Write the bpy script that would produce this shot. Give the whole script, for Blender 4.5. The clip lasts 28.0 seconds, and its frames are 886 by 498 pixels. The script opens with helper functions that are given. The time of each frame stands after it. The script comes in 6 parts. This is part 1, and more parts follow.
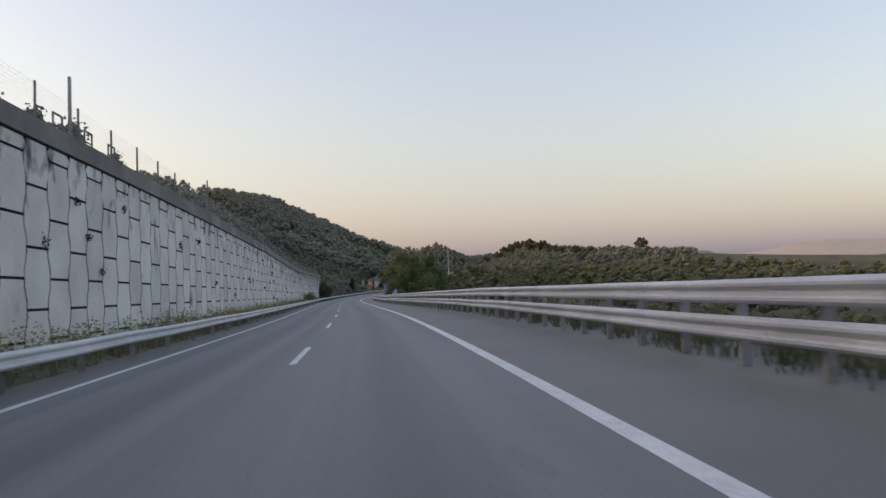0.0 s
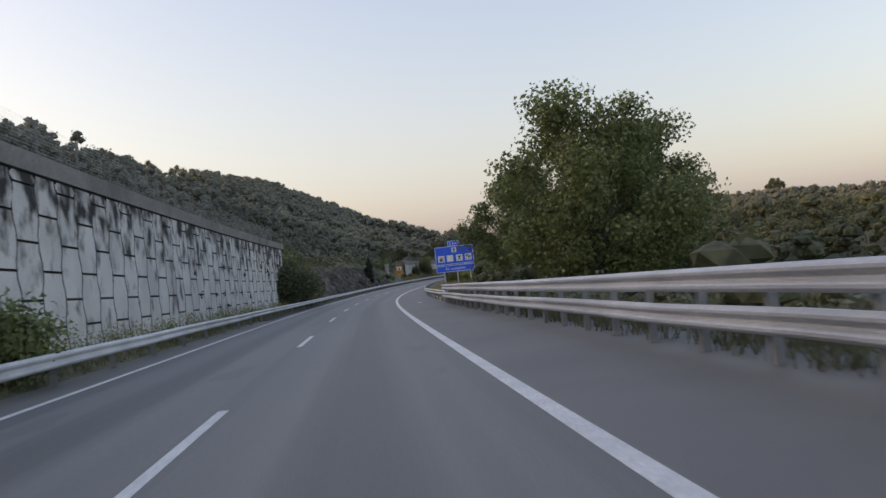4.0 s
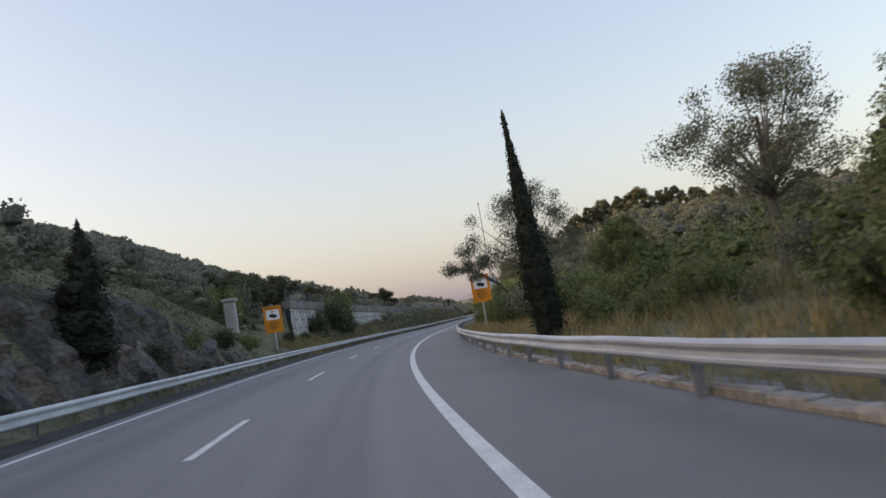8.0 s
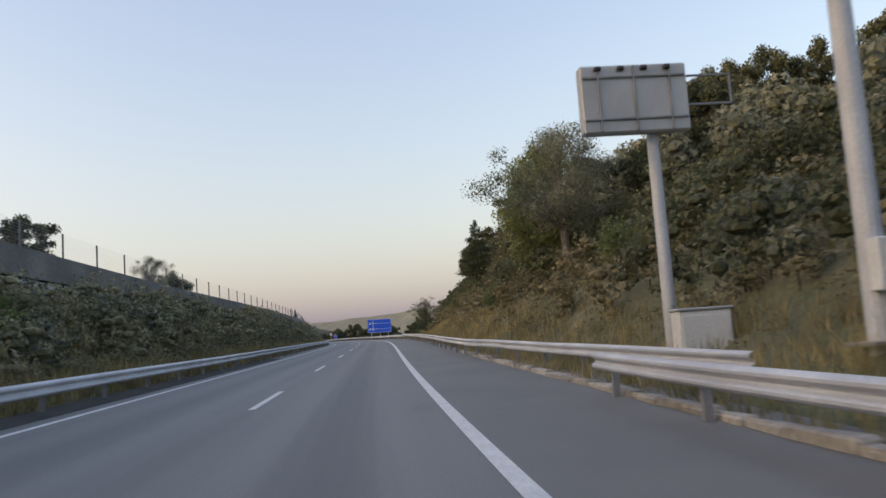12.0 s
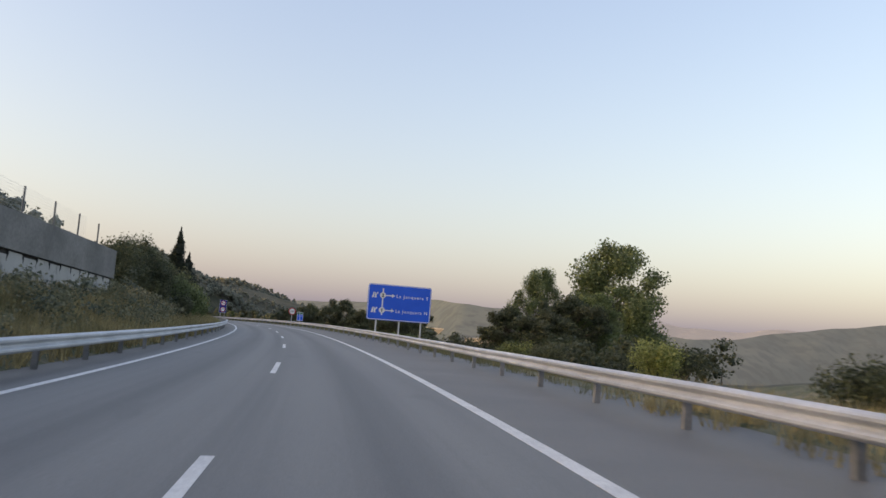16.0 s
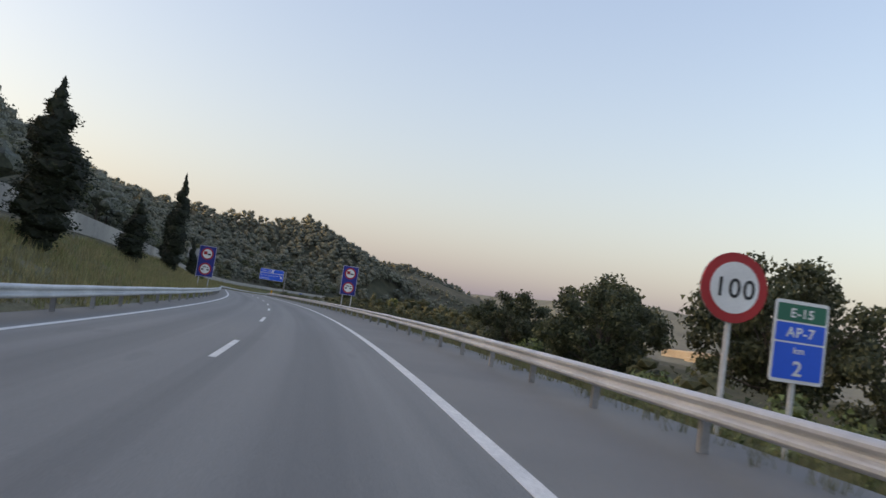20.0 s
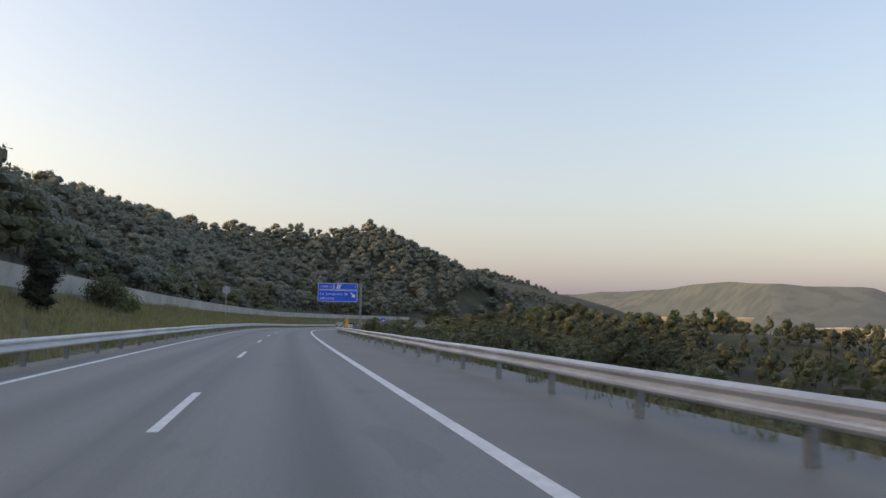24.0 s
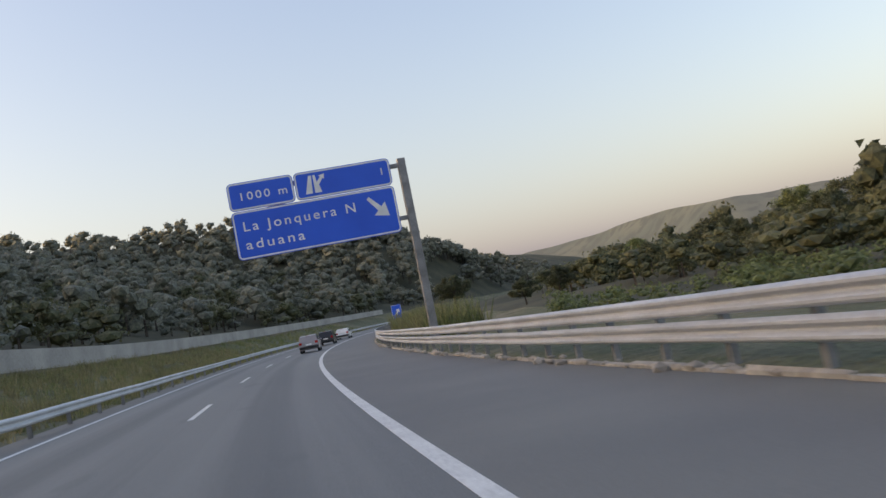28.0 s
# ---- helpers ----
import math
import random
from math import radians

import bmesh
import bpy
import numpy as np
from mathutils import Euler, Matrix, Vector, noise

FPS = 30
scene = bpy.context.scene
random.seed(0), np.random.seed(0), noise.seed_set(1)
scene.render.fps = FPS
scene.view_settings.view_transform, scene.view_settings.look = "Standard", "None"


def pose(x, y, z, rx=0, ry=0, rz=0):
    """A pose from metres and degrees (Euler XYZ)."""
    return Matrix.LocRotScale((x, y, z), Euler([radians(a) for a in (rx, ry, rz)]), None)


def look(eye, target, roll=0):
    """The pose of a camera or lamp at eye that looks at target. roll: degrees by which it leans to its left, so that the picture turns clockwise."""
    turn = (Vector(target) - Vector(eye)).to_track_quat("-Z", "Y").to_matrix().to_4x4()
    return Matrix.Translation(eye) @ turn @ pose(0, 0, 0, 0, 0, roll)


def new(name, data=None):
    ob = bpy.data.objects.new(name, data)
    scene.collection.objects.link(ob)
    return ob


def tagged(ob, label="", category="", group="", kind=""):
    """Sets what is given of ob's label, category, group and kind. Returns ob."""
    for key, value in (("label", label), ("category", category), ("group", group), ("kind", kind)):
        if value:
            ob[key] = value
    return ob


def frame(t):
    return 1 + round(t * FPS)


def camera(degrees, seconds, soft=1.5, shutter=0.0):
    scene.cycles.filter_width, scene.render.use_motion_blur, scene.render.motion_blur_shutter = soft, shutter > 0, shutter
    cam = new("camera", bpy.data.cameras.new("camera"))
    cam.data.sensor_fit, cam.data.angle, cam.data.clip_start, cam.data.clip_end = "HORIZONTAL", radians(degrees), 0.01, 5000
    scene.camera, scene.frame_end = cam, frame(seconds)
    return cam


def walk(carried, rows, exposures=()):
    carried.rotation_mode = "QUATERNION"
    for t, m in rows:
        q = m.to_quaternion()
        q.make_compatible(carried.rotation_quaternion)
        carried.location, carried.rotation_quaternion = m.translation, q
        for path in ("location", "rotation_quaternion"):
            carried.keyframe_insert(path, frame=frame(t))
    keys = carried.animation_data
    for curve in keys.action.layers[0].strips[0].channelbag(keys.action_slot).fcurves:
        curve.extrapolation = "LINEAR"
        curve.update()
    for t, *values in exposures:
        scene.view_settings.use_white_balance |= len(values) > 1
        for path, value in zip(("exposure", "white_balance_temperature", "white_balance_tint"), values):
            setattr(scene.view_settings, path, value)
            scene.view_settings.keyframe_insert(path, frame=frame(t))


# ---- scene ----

# ---- camera and walk ----
cam = camera(55.57, 28.0, soft=1.5, shutter=0.1)
SKY_STRENGTH = 0.115
CAMERA_ROWS = [
    (0, 1.446, 0.511, 1.337, -4.94, 2.96, -1.98),
    (0.5, 1.345, 16.324, 1.421, -4.23, 2.70, -4.11),
    (1, 1.098, 32.126, 1.465, -3.70, 2.78, -6.68),
    (1.5, 0.720, 47.915, 1.470, -2.87, 2.87, -7.12),
    (2, 0.189, 63.719, 1.466, -2.81, 2.98, -6.91),
    (2.5, -0.285, 79.593, 1.465, -2.73, 2.79, -3.10),
    (3, -0.857, 95.505, 1.463, -2.93, 2.31, -4.53),
    (3.5, -1.113, 111.393, 1.463, -3.23, 2.10, -5.63),
    (5.5, -1.796, 173.967, 1.554, -6.18, 4.79, -5.74),
    (6, -2.012, 189.383, 1.610, -6.56, 5.98, -3.83),
    (6.5, -2.002, 204.828, 1.681, -6.80, 6.23, -5.68),
    (7, -1.634, 220.470, 1.787, -7.56, 6.22, -5.09),
    (7.5, -0.684, 236.365, 1.935, -10.14, 6.03, -7.11),
    (8, 0.752, 252.403, 2.127, -12.19, 5.77, -9.24),
    (8.5, 2.595, 268.444, 2.363, -13.82, 5.45, -10.52),
    (9, 4.829, 284.608, 2.652, -16.21, 4.80, -11.51),
    (9.5, 7.669, 300.725, 2.957, -17.66, 4.45, -12.12),
    (10, 10.849, 316.609, 3.262, -19.04, 4.20, -8.26),
    (10.5, 14.396, 332.249, 3.564, -20.09, 4.54, -6.88),
    (11, 18.316, 347.697, 3.863, -21.37, 5.11, -4.72),
    (11.5, 22.623, 363.176, 4.171, -22.07, 6.42, -3.96),
    (12, 26.968, 378.831, 4.512, -22.40, 6.67, -4.05),
    (12.5, 31.473, 394.374, 4.870, -22.51, 7.06, -2.91),
    (14.5, 50.195, 456.070, 6.424, -22.32, 6.84, -1.72),
    (15, 55.178, 471.897, 6.794, -22.10, 6.75, -1.59),
    (15.5, 59.952, 487.838, 7.139, -22.26, 6.85, 1.18),
    (16, 64.416, 503.785, 7.457, -22.22, 6.48, 4.09),
    (16.5, 68.799, 519.560, 7.757, -21.62, 6.32, 6.88),
    (17, 72.784, 535.213, 8.057, -20.38, 5.87, 8.00),
    (17.5, 76.368, 550.681, 8.359, -19.20, 5.77, 8.19),
    (18, 79.293, 566.076, 8.658, -16.47, 5.88, 9.03),
    (18.5, 81.846, 581.621, 8.966, -14.99, 5.79, 9.48),
    (19, 83.976, 597.301, 9.276, -13.83, 5.75, 8.98),
    (19.5, 85.728, 612.871, 9.565, -11.89, 5.50, 8.72),
    (20, 87.136, 628.097, 9.827, -10.53, 5.10, 8.22),
    (20.5, 87.931, 643.494, 10.067, -9.31, 5.07, 8.19),
    (21, 88.283, 658.924, 10.286, -8.29, 5.11, 8.43),
    (21.5, 88.142, 674.307, 10.479, -7.46, 4.97, 8.23),
    (23.5, 85.680, 738.045, 11.199, -6.08, 5.71, 3.26),
    (24, 84.717, 754.470, 11.364, -6.82, 5.46, 1.11),
    (24.5, 83.745, 770.986, 11.519, -7.78, 4.97, -0.29),
    (25, 82.733, 787.643, 11.663, -8.56, 4.64, -0.92),
    (25.5, 81.823, 804.462, 11.795, -9.00, 4.23, -2.20),
    (26, 80.850, 821.375, 11.916, -9.59, 3.98, -4.49),
    (26.5, 80.017, 838.296, 12.019, -10.49, 3.46, -6.78),
    (27, 79.582, 855.199, 12.095, -12.01, 3.22, -6.75),
    (27.5, 79.382, 872.219, 12.148, -13.02, 2.96, -10.04),
    (28, 79.788, 889.321, 12.171, -13.57, 4.27, -11.46),
]
CURVATURE = [0.44, 0.49, 0.59, -0.04, -0.02, -0.38, -1.34, -1.59, -2.13, -1.43, -1.22, -0.6, 0.13, 0.66, 1.53, 1.0, 1.86, 2.07, 1.05, 1.24, 0.09, -0.29, -0.47, -1.26, -1.11, -1.9, -2.4, -2.4, -2.2, -1.8, -1.2, -0.6, -0.6, -0.6, -0.6, -0.6, -0.6]
GRADE = [1.32, 0.04, 0.05, 0.49, 1.84, 1.87, 2.5, 1.77, 2.02, 1.28, 1.02, 0.65, 0.01, 0.76, 0.58, 0.45, 0.37, 0.31, 0.29]
BANK = [-3.13, -3.55, -0.19, 0.98, 2.98, 2.66, 0.33, -1.7, -1.53, -1.19, 0.3, 0.93, 3.02, 3.19, 2.24, 1.6, 1.18, 0.94, 0.82]

EXPOSURES = [(0.0, 1.3, 8000, 20), (3.0, 1.42, 8050, 21), (5.5, 1.32, 7950, 20), (7.0, 1.32, 7750, 19), (9.0, 1.52, 8150, 20), (10.5, 1.52, 8000, 19), (12.5, 1.4, 7650, 18), (15.0, 1.44, 7850, 19), (17.0, 1.4, 7600, 18), (21.0, 1.34, 7650, 18), (24.0, 1.34, 7600, 18), (28.0, 1.36, 7700, 18)]


def camera_pose(x, y, z, yaw, pitch, roll):
    return pose(x, y, z, 90 + pitch, 0, yaw) @ pose(0, 0, 0, 0, 0, roll)


walk(cam, [(r[0], camera_pose(*r[1:])) for r in CAMERA_ROWS], exposures=EXPOSURES)

# ---- world and light ----
SUN_ELEVATION, SUN_LEFT = radians(12.0), radians(84)
world = bpy.data.worlds.new("dusk_sky")
scene.world = world
world.use_nodes = True
wn = world.node_tree.nodes
sky = wn.new("ShaderNodeTexSky")
sky.sky_type = "NISHITA"
sky.sun_disc = False
sky.sun_elevation, sky.sun_rotation = SUN_ELEVATION, -SUN_LEFT
sky.altitude, sky.air_density, sky.dust_density, sky.ozone_density = 100, 1.3, 4.4, 1.0
veil, grade = wn.new("ShaderNodeVectorMath"), wn.new("ShaderNodeVectorMath")
veil.operation, grade.operation = "ADD", "MULTIPLY"
veil.inputs[1].default_value = (0.15, 0.30, 0.95)  # the even violet veil of a hazy dusk
grade.inputs[1].default_value = (1.035, 1.045, 1.015)
world.node_tree.links.new(sky.outputs[0], veil.inputs[0])
world.node_tree.links.new(veil.outputs[0], grade.inputs[0])
world.node_tree.links.new(grade.outputs[0], wn["Background"].inputs[0])
wn["Background"].inputs[1].default_value = SKY_STRENGTH

sun_data = bpy.data.lights.new("sun", "SUN")
sun_data.energy, sun_data.angle, sun_data.color = 0.7, radians(12), (1.0, 0.76, 0.54)
sun = new("sun", sun_data)
sun_to = Vector((-math.sin(SUN_LEFT) * math.cos(SUN_ELEVATION), math.cos(SUN_LEFT) * math.cos(SUN_ELEVATION), math.sin(SUN_ELEVATION)))
sun.matrix_world = look((0, 0, 300), Vector((0, 0, 300)) - sun_to)

# ---- the road's line: everything is placed by s (metres along), u (metres to the right of the lane line), z ----
STATION = np.arange(-200, 1561, 2.0)
_k = np.interp(STATION, np.arange(-40, 1401, 40.0), CURVATURE) / 1e3
_psi = np.cumsum((_k + np.r_[_k[0], _k[:-1]]) / 2 * 2)
_zero = int(np.argmin(abs(STATION)))
_psi -= _psi[_zero]
_g = np.interp(STATION, np.arange(-40, 1401, 80.0), GRADE) / 100
_g[STATION < -40] = 0.0
_bank = np.interp(STATION, np.arange(-40, 1401, 80.0), BANK) / 100
_x, _y, _z = np.cumsum(-np.sin(_psi) * 2), np.cumsum(np.cos(_psi) * 2), np.cumsum(_g * 2)
_x, _y, _z = _x - _x[_zero], _y - _y[_zero], _z - _z[_zero]
LANE = 3.5
EDGE_L, EDGE_R = -4.9, 7.6


def heading(s):
    return np.interp(s, STATION, _psi)


def place(s, u, z=0.0):
    """World places of points at s, u and z above the level of the road's middle."""
    s, u, z = np.broadcast_arrays(np.asarray(s, float), np.asarray(u, float), np.asarray(z, float))
    p = np.interp(s, STATION, _psi)
    return np.stack([np.interp(s, STATION, _x) + np.cos(p) * u, np.interp(s, STATION, _y) + np.sin(p) * u, np.interp(s, STATION, _z) + z], -1)


def bank_z(s, u):
    return -np.interp(s, STATION, _bank) * np.clip(u, EDGE_L, EDGE_R)


# heights of the land beside the road, by s and by metres beyond the road's edge
LEFT_D = [0, 1.75, 2.05, 3.75, 4.05, 8, 15, 35, 60, 85, 150, 415]
LEFT_H = {
    -200: [0, .3, 5.0, 5.5, 5.6, 7.5, 11, 21, 28, 38, 52, 65], 196: [0, .3, 5.0, 5.5, 5.6, 7.5, 12, 21, 28, 38, 56, 70],
    212: [0, .4, .9, 2.6, 3.0, 6, 10, 22, 31, 38, 56, 70], 230: [0, .8, 1.6, 4.0, 4.5, 5.8, 9.0, 18, 28, 35, 56, 70],
    260: [0, .8, 1.6, 4.1, 4.6, 6.0, 9.0, 17, 28, 35, 54, 70], 295: [0, .8, 1.6, 4.2, 4.8, 6.2, 8.8, 14, 26, 38, 56, 65],
    315: [0, .4, .6, 2.0, 2.3, 4.5, 8, 15, 25, 44, 54, 60], 323: [0, .3, .5, 1.4, 2.0, 4.4, 7.0, 14, 24, 43, 54, 60], 330: [0, .4, .7, 1.7, 4.1, 4.5, 6.5, 13, 24, 42, 54, 60],
    365: [0, .5, 1.0, 2.1, 4.0, 4.5, 5.2, 10, 22, 32, 52, 58], 390: [0, .6, 1.3, 2.6, 4.0, 4.4, 4.8, 8, 20, 30, 52, 58],
    430: [0, .7, 1.5, 3.0, 3.9, 4.3, 4.4, 5.5, 16, 28, 46, 55], 470: [0, .7, 1.4, 2.7, 3.5, 3.8, 4, 4.5, 12, 24, 42, 52], 500: [0, .6, 1.2, 2.3, 3.2, 3.6, 3.8, 4.2, 9, 20, 38, 50],
    548: [0, .6, 1.0, 1.6, 2.4, 3.2, 3.6, 5, 9, 17, 34, 45], 562: [0, .7, 1.1, 2.4, 2.7, 4.2, 5.6, 8, 12, 17, 30, 45],
    600: [0, .5, .7, 1.8, 2.1, 3.4, 4.6, 7, 14, 20, 34, 55], 700: [0, .4, .5, 1.1, 1.3, 2.6, 4.5, 10, 18, 24, 36, 60], 750: [0, .35, .45, 1.1, 1.4, 3.2, 6.5, 16, 23, 29, 41, 60],
    800: [0, .2, .3, .9, 1.1, 2.4, 4.2, 10.5, 18, 24, 37, 60], 900: [0, .2, .3, .8, 1.0, 2.4, 3.8, 9, 18, 24, 38, 60],
    1560: [0, .2, .4, 1.0, 1.2, 3.0, 5, 12, 22, 28, 42, 60]}
RIGHT_D = [0, 1.5, 4, 8, 15, 30, 60, 110, 200, 400]
RIGHT_H = {
    -200: [-.2, -1.2, -3, -4, -5, -6, -5, -4, -3, 0], 100: [-.2, -1.0, -2.5, -3.5, -4, -3.5, -1, -1, -3, 0],
    170: [-.1, -.5, -1.2, -1.5, -1.2, -.5, 0, 0, -2, 0], 190: [.0, .1, .1, .0, .1, .6, 1.2, 1, -1, 2],
    220: [.0, .2, .3, .3, .4, 1.2, 2.2, 2, 0, 3], 290: [.1, .5, .8, 1.5, 2.8, 4.2, 5, 4.5, 3, 5],
    330: [.1, .6, 1.3, 1.9, 2.4, 3.0, 3.6, 3.6, 3, 3], 360: [.1, .7, 1.7, 2.7, 3.6, 5.0, 6.8, 7, 5, 4],
    400: [.1, .4, 2.0, 4.6, 7.2, 10, 10.5, 10, 6, 4], 440: [.1, 1.2, 3.4, 6.5, 10.6, 14.5, 13.5, 11.5, 7, 4],
    480: [.1, .9, 3.2, 8, 13.4, 17.2, 14.5, 11, 6, 4], 503: [.1, .3, 1.1, 4.0, 9.5, 14.5, 12, 5, 2, 2], 514: [.1, .1, .8, 2.8, 6.5, 9, 8, 5, 2, 2],
    528: [.1, .0, .0, .1, .4, .6, 0, -2, -4, -5], 555: [0, -.2, -.6, -.8, -.8, -1, -2, -4, -6, -8],
    600: [0, -.4, -1.2, -1.8, -2.5, -4.5, -8, -13, -17, -22], 680: [0, -.5, -1.5, -2.5, -3.5, -7, -12, -18, -24, -30],
    760: [0, -.8, -2.6, -4.6, -7, -11, -16, -21, -28, -35], 850: [0, -.5, -1.5, -3, -5, -9, -15, -20, -28, -35],
    880: [.0, .1, -.1, -.6, -2, -6, -12, -18, -26, -34], 915: [.0, .1, .0, -.3, -.9, -2.2, -5, -9, -20, -32],
    950: [.0, .1, .1, .1, .3, .4, .3, -1, -9, -26], 1050: [.0, .2, .4, .8, 1.2, 1.3, 1.5, 0, -6, -25], 1200: [.0, .2, .2, .2, .2, -1, -4, -10, -20, -32], 1560: [.0, .2, .1, -.2, -1, -4, -8, -15, -25, -34]}


def profile_height(table, offsets, s, d):
    keys = sorted(table)
    grid = np.array([table[k] for k in keys], float)
    s, d = np.broadcast_arrays(np.asarray(s, float), np.asarray(d, float))
    i = np.clip(np.searchsorted(keys, s, side="right") - 1, 0, len(keys) - 2)
    f = np.clip((s - np.array(keys)[i]) / np.diff(keys)[i], 0, 1)
    j = np.clip(np.searchsorted(offsets, d, side="right") - 1, 0, len(offsets) - 2)
    g = np.clip((d - np.array(offsets)[j]) / np.diff(offsets)[j], 0, 1)
    a = grid[i, j] * (1 - g) + grid[i, j + 1] * g
    b = grid[i + 1, j] * (1 - g) + grid[i + 1, j + 1] * g
    return a * (1 - f) + b * f


# the wooded mountain beyond: crest points x, y, z
CRESTS = [
    [(-230, 860, 40), (-60, 930, 40), (-26, 1062, 59), (-14, 1129, 59.5), (-3, 1189, 60.5), (30, 1240, 63), (84, 1262, 65.5), (100, 1275, 71)],
    [(100, 1275, 71), (116, 1310, 56), (157, 1450, 57), (240, 1620, 68), (302, 1679, 58), (377, 1710, 34), (440, 1700, 10)],
    [(-200, 200, 58), (-140, 300, 56), (-110, 380, 52), (-95, 430, 48), (-74, 495, 41), (-62, 529, 40), (-50, 600, 40), (-40, 660, 38), (-110, 760, 42), (-230, 860, 44)],
    [(-260, 520, 92), (-170, 540, 86), (-118, 640, 80), (-106, 760, 90), (-96, 830, 95), (-50, 780, 66), (-30, 752, 54), (0, 722, 44), (28, 690, 32)]]
CRESTS.append([tuple(p) for p in np.round(place([250, 300, 330, 365, 430, 468, 500, 560, 612, 660], -90, [37, 39, 38, 33, 26, 22, 20, 20, 22, 24]), 1)])


def mountain(x, y):
    best = np.full(np.shape(x), -99.0)
    for crest in CRESTS:
        for (x0, y0, z0), (x1, y1, z1) in zip(crest, crest[1:]):
            dx, dy = x1 - x0, y1 - y0
            f = np.clip(((x - x0) * dx + (y - y0) * dy) / (dx * dx + dy * dy), 0, 1)
            d = np.hypot(x - x0 - f * dx, y - y0 - f * dy)
            best = np.maximum(best, z0 + f * (z1 - z0) - 0.46 * np.maximum(d - 3, 0) - 0.0003 * d * d)
    return best


def rough_noise(p, scale, octaves=3):
    return np.array([noise.fractal((float(a) / scale, float(b) / scale, 1.7), 0.9, 2.0, octaves) for a, b in p])


def land(s, u):
    """World places on the land (or on the road's platform) at s and u."""
    s, u = np.broadcast_arrays(np.asarray(s, float), np.asarray(u, float))
    s, u = s.ravel(), u.ravel()
    h = np.where(u < EDGE_L, profile_height(LEFT_H, LEFT_D, s, EDGE_L - u), np.where(u > EDGE_R, profile_height(RIGHT_H, RIGHT_D, s, u - EDGE_R), -0.06))
    p = place(s, u, h + bank_z(s, u))
    out = np.maximum(EDGE_L - u, u - EDGE_R)
    far = np.clip((out - 4) / 20, 0, 1)
    m = mountain(p[:, 0], p[:, 1])
    keep = np.clip((out - 12) / 25, 0, 1)
    p[:, 2] = np.where(m > p[:, 2], p[:, 2] * (1 - keep) + m * keep, p[:, 2])
    near = np.clip((out - 1.0) / 3, 0, 1)
    p[:, 2] += near * 0.22 * rough_noise(p[:, :2], 3.0) + far * 1.6 * rough_noise(p[:, :2], 22.0)
    return p


# ---- materials ----
def material(name):
    m = bpy.data.materials.new(name)
    m.use_nodes = True
    n = m.node_tree.nodes
    return m, n, m.node_tree.links, n["Principled BSDF"]


def mixed(n, links, factor, a, b, blend="MIX"):
    x = n.new("ShaderNodeMix")
    x.data_type, x.blend_type = "RGBA", blend
    for socket, v in ((x.inputs[0], factor), (x.inputs[6], a), (x.inputs[7], b)):
        if isinstance(v, bpy.types.NodeSocket):
            links.new(v, socket)
        elif isinstance(v, (tuple, list)):
            socket.default_value = (*v[:3], 1)
        else:
            socket.default_value = v
    return x.outputs[2]


def noise_of(n, links, scale, detail=4.0, stretch=(1, 1, 1), local=False):
    """A noise by the world's (or the object's own) metres, with its ramped contrast."""
    if local:
        src = n.new("ShaderNodeTexCoord").outputs["Object"]
    else:
        src = n.new("ShaderNodeNewGeometry").outputs["Position"]
    mp = n.new("ShaderNodeMapping")
    mp.inputs["Scale"].default_value = stretch
    links.new(src, mp.inputs[0])
    t = n.new("ShaderNodeTexNoise")
    t.inputs["Scale"].default_value, t.inputs["Detail"].default_value = scale, detail
    links.new(mp.outputs[0], t.inputs["Vector"])
    return t.outputs["Fac"]


def ramp(n, links, fac, lo, hi):
    r = n.new("ShaderNodeMapRange")
    r.inputs["From Min"].default_value, r.inputs["From Max"].default_value = lo, hi
    links.new(fac, r.inputs["Value"])
    return r.outputs["Result"]


def surface(name, a, b, scale=0.5, fine=12.0, rough=0.85, metal=0.0, bump=0.2, grain=0.25, spread=(0.35, 0.65), vary=0.0, local=False):
    m, n, links, bsdf = material(name)
    c = mixed(n, links, ramp(n, links, noise_of(n, links, scale, local=local), *spread), a, b)
    g = noise_of(n, links, fine, 6, local=local)
    grey = ramp(n, links, g, 0.2, 0.8)
    dark = mixed(n, links, grey, tuple([1 - grain] * 3), tuple([1 + grain * 0.6] * 3))
    c = mixed(n, links, 1.0, c, dark, "MULTIPLY")
    if vary:
        r = n.new("ShaderNodeObjectInfo").outputs["Random"]
        c = mixed(n, links, 1.0, c, mixed(n, links, r, tuple([1 - vary] * 3), tuple([1 + vary] * 3)), "MULTIPLY")
    links.new(c, bsdf.inputs["Base Color"])
    bsdf.inputs["Roughness"].default_value, bsdf.inputs["Metallic"].default_value = rough, metal
    if bump:
        bp = n.new("ShaderNodeBump")
        bp.inputs["Strength"].default_value, bp.inputs["Distance"].default_value = bump, 0.03
        links.new(g, bp.inputs["Height"])
        links.new(bp.outputs[0], bsdf.inputs["Normal"])
    return m


def plain(name, c, rough=0.5, metal=0.0):
    return surface(name, tuple(v * 0.9 for v in c), tuple(min(1, v * 1.08) for v in c), 1.3, 30, rough, metal, 0.03, 0.08)


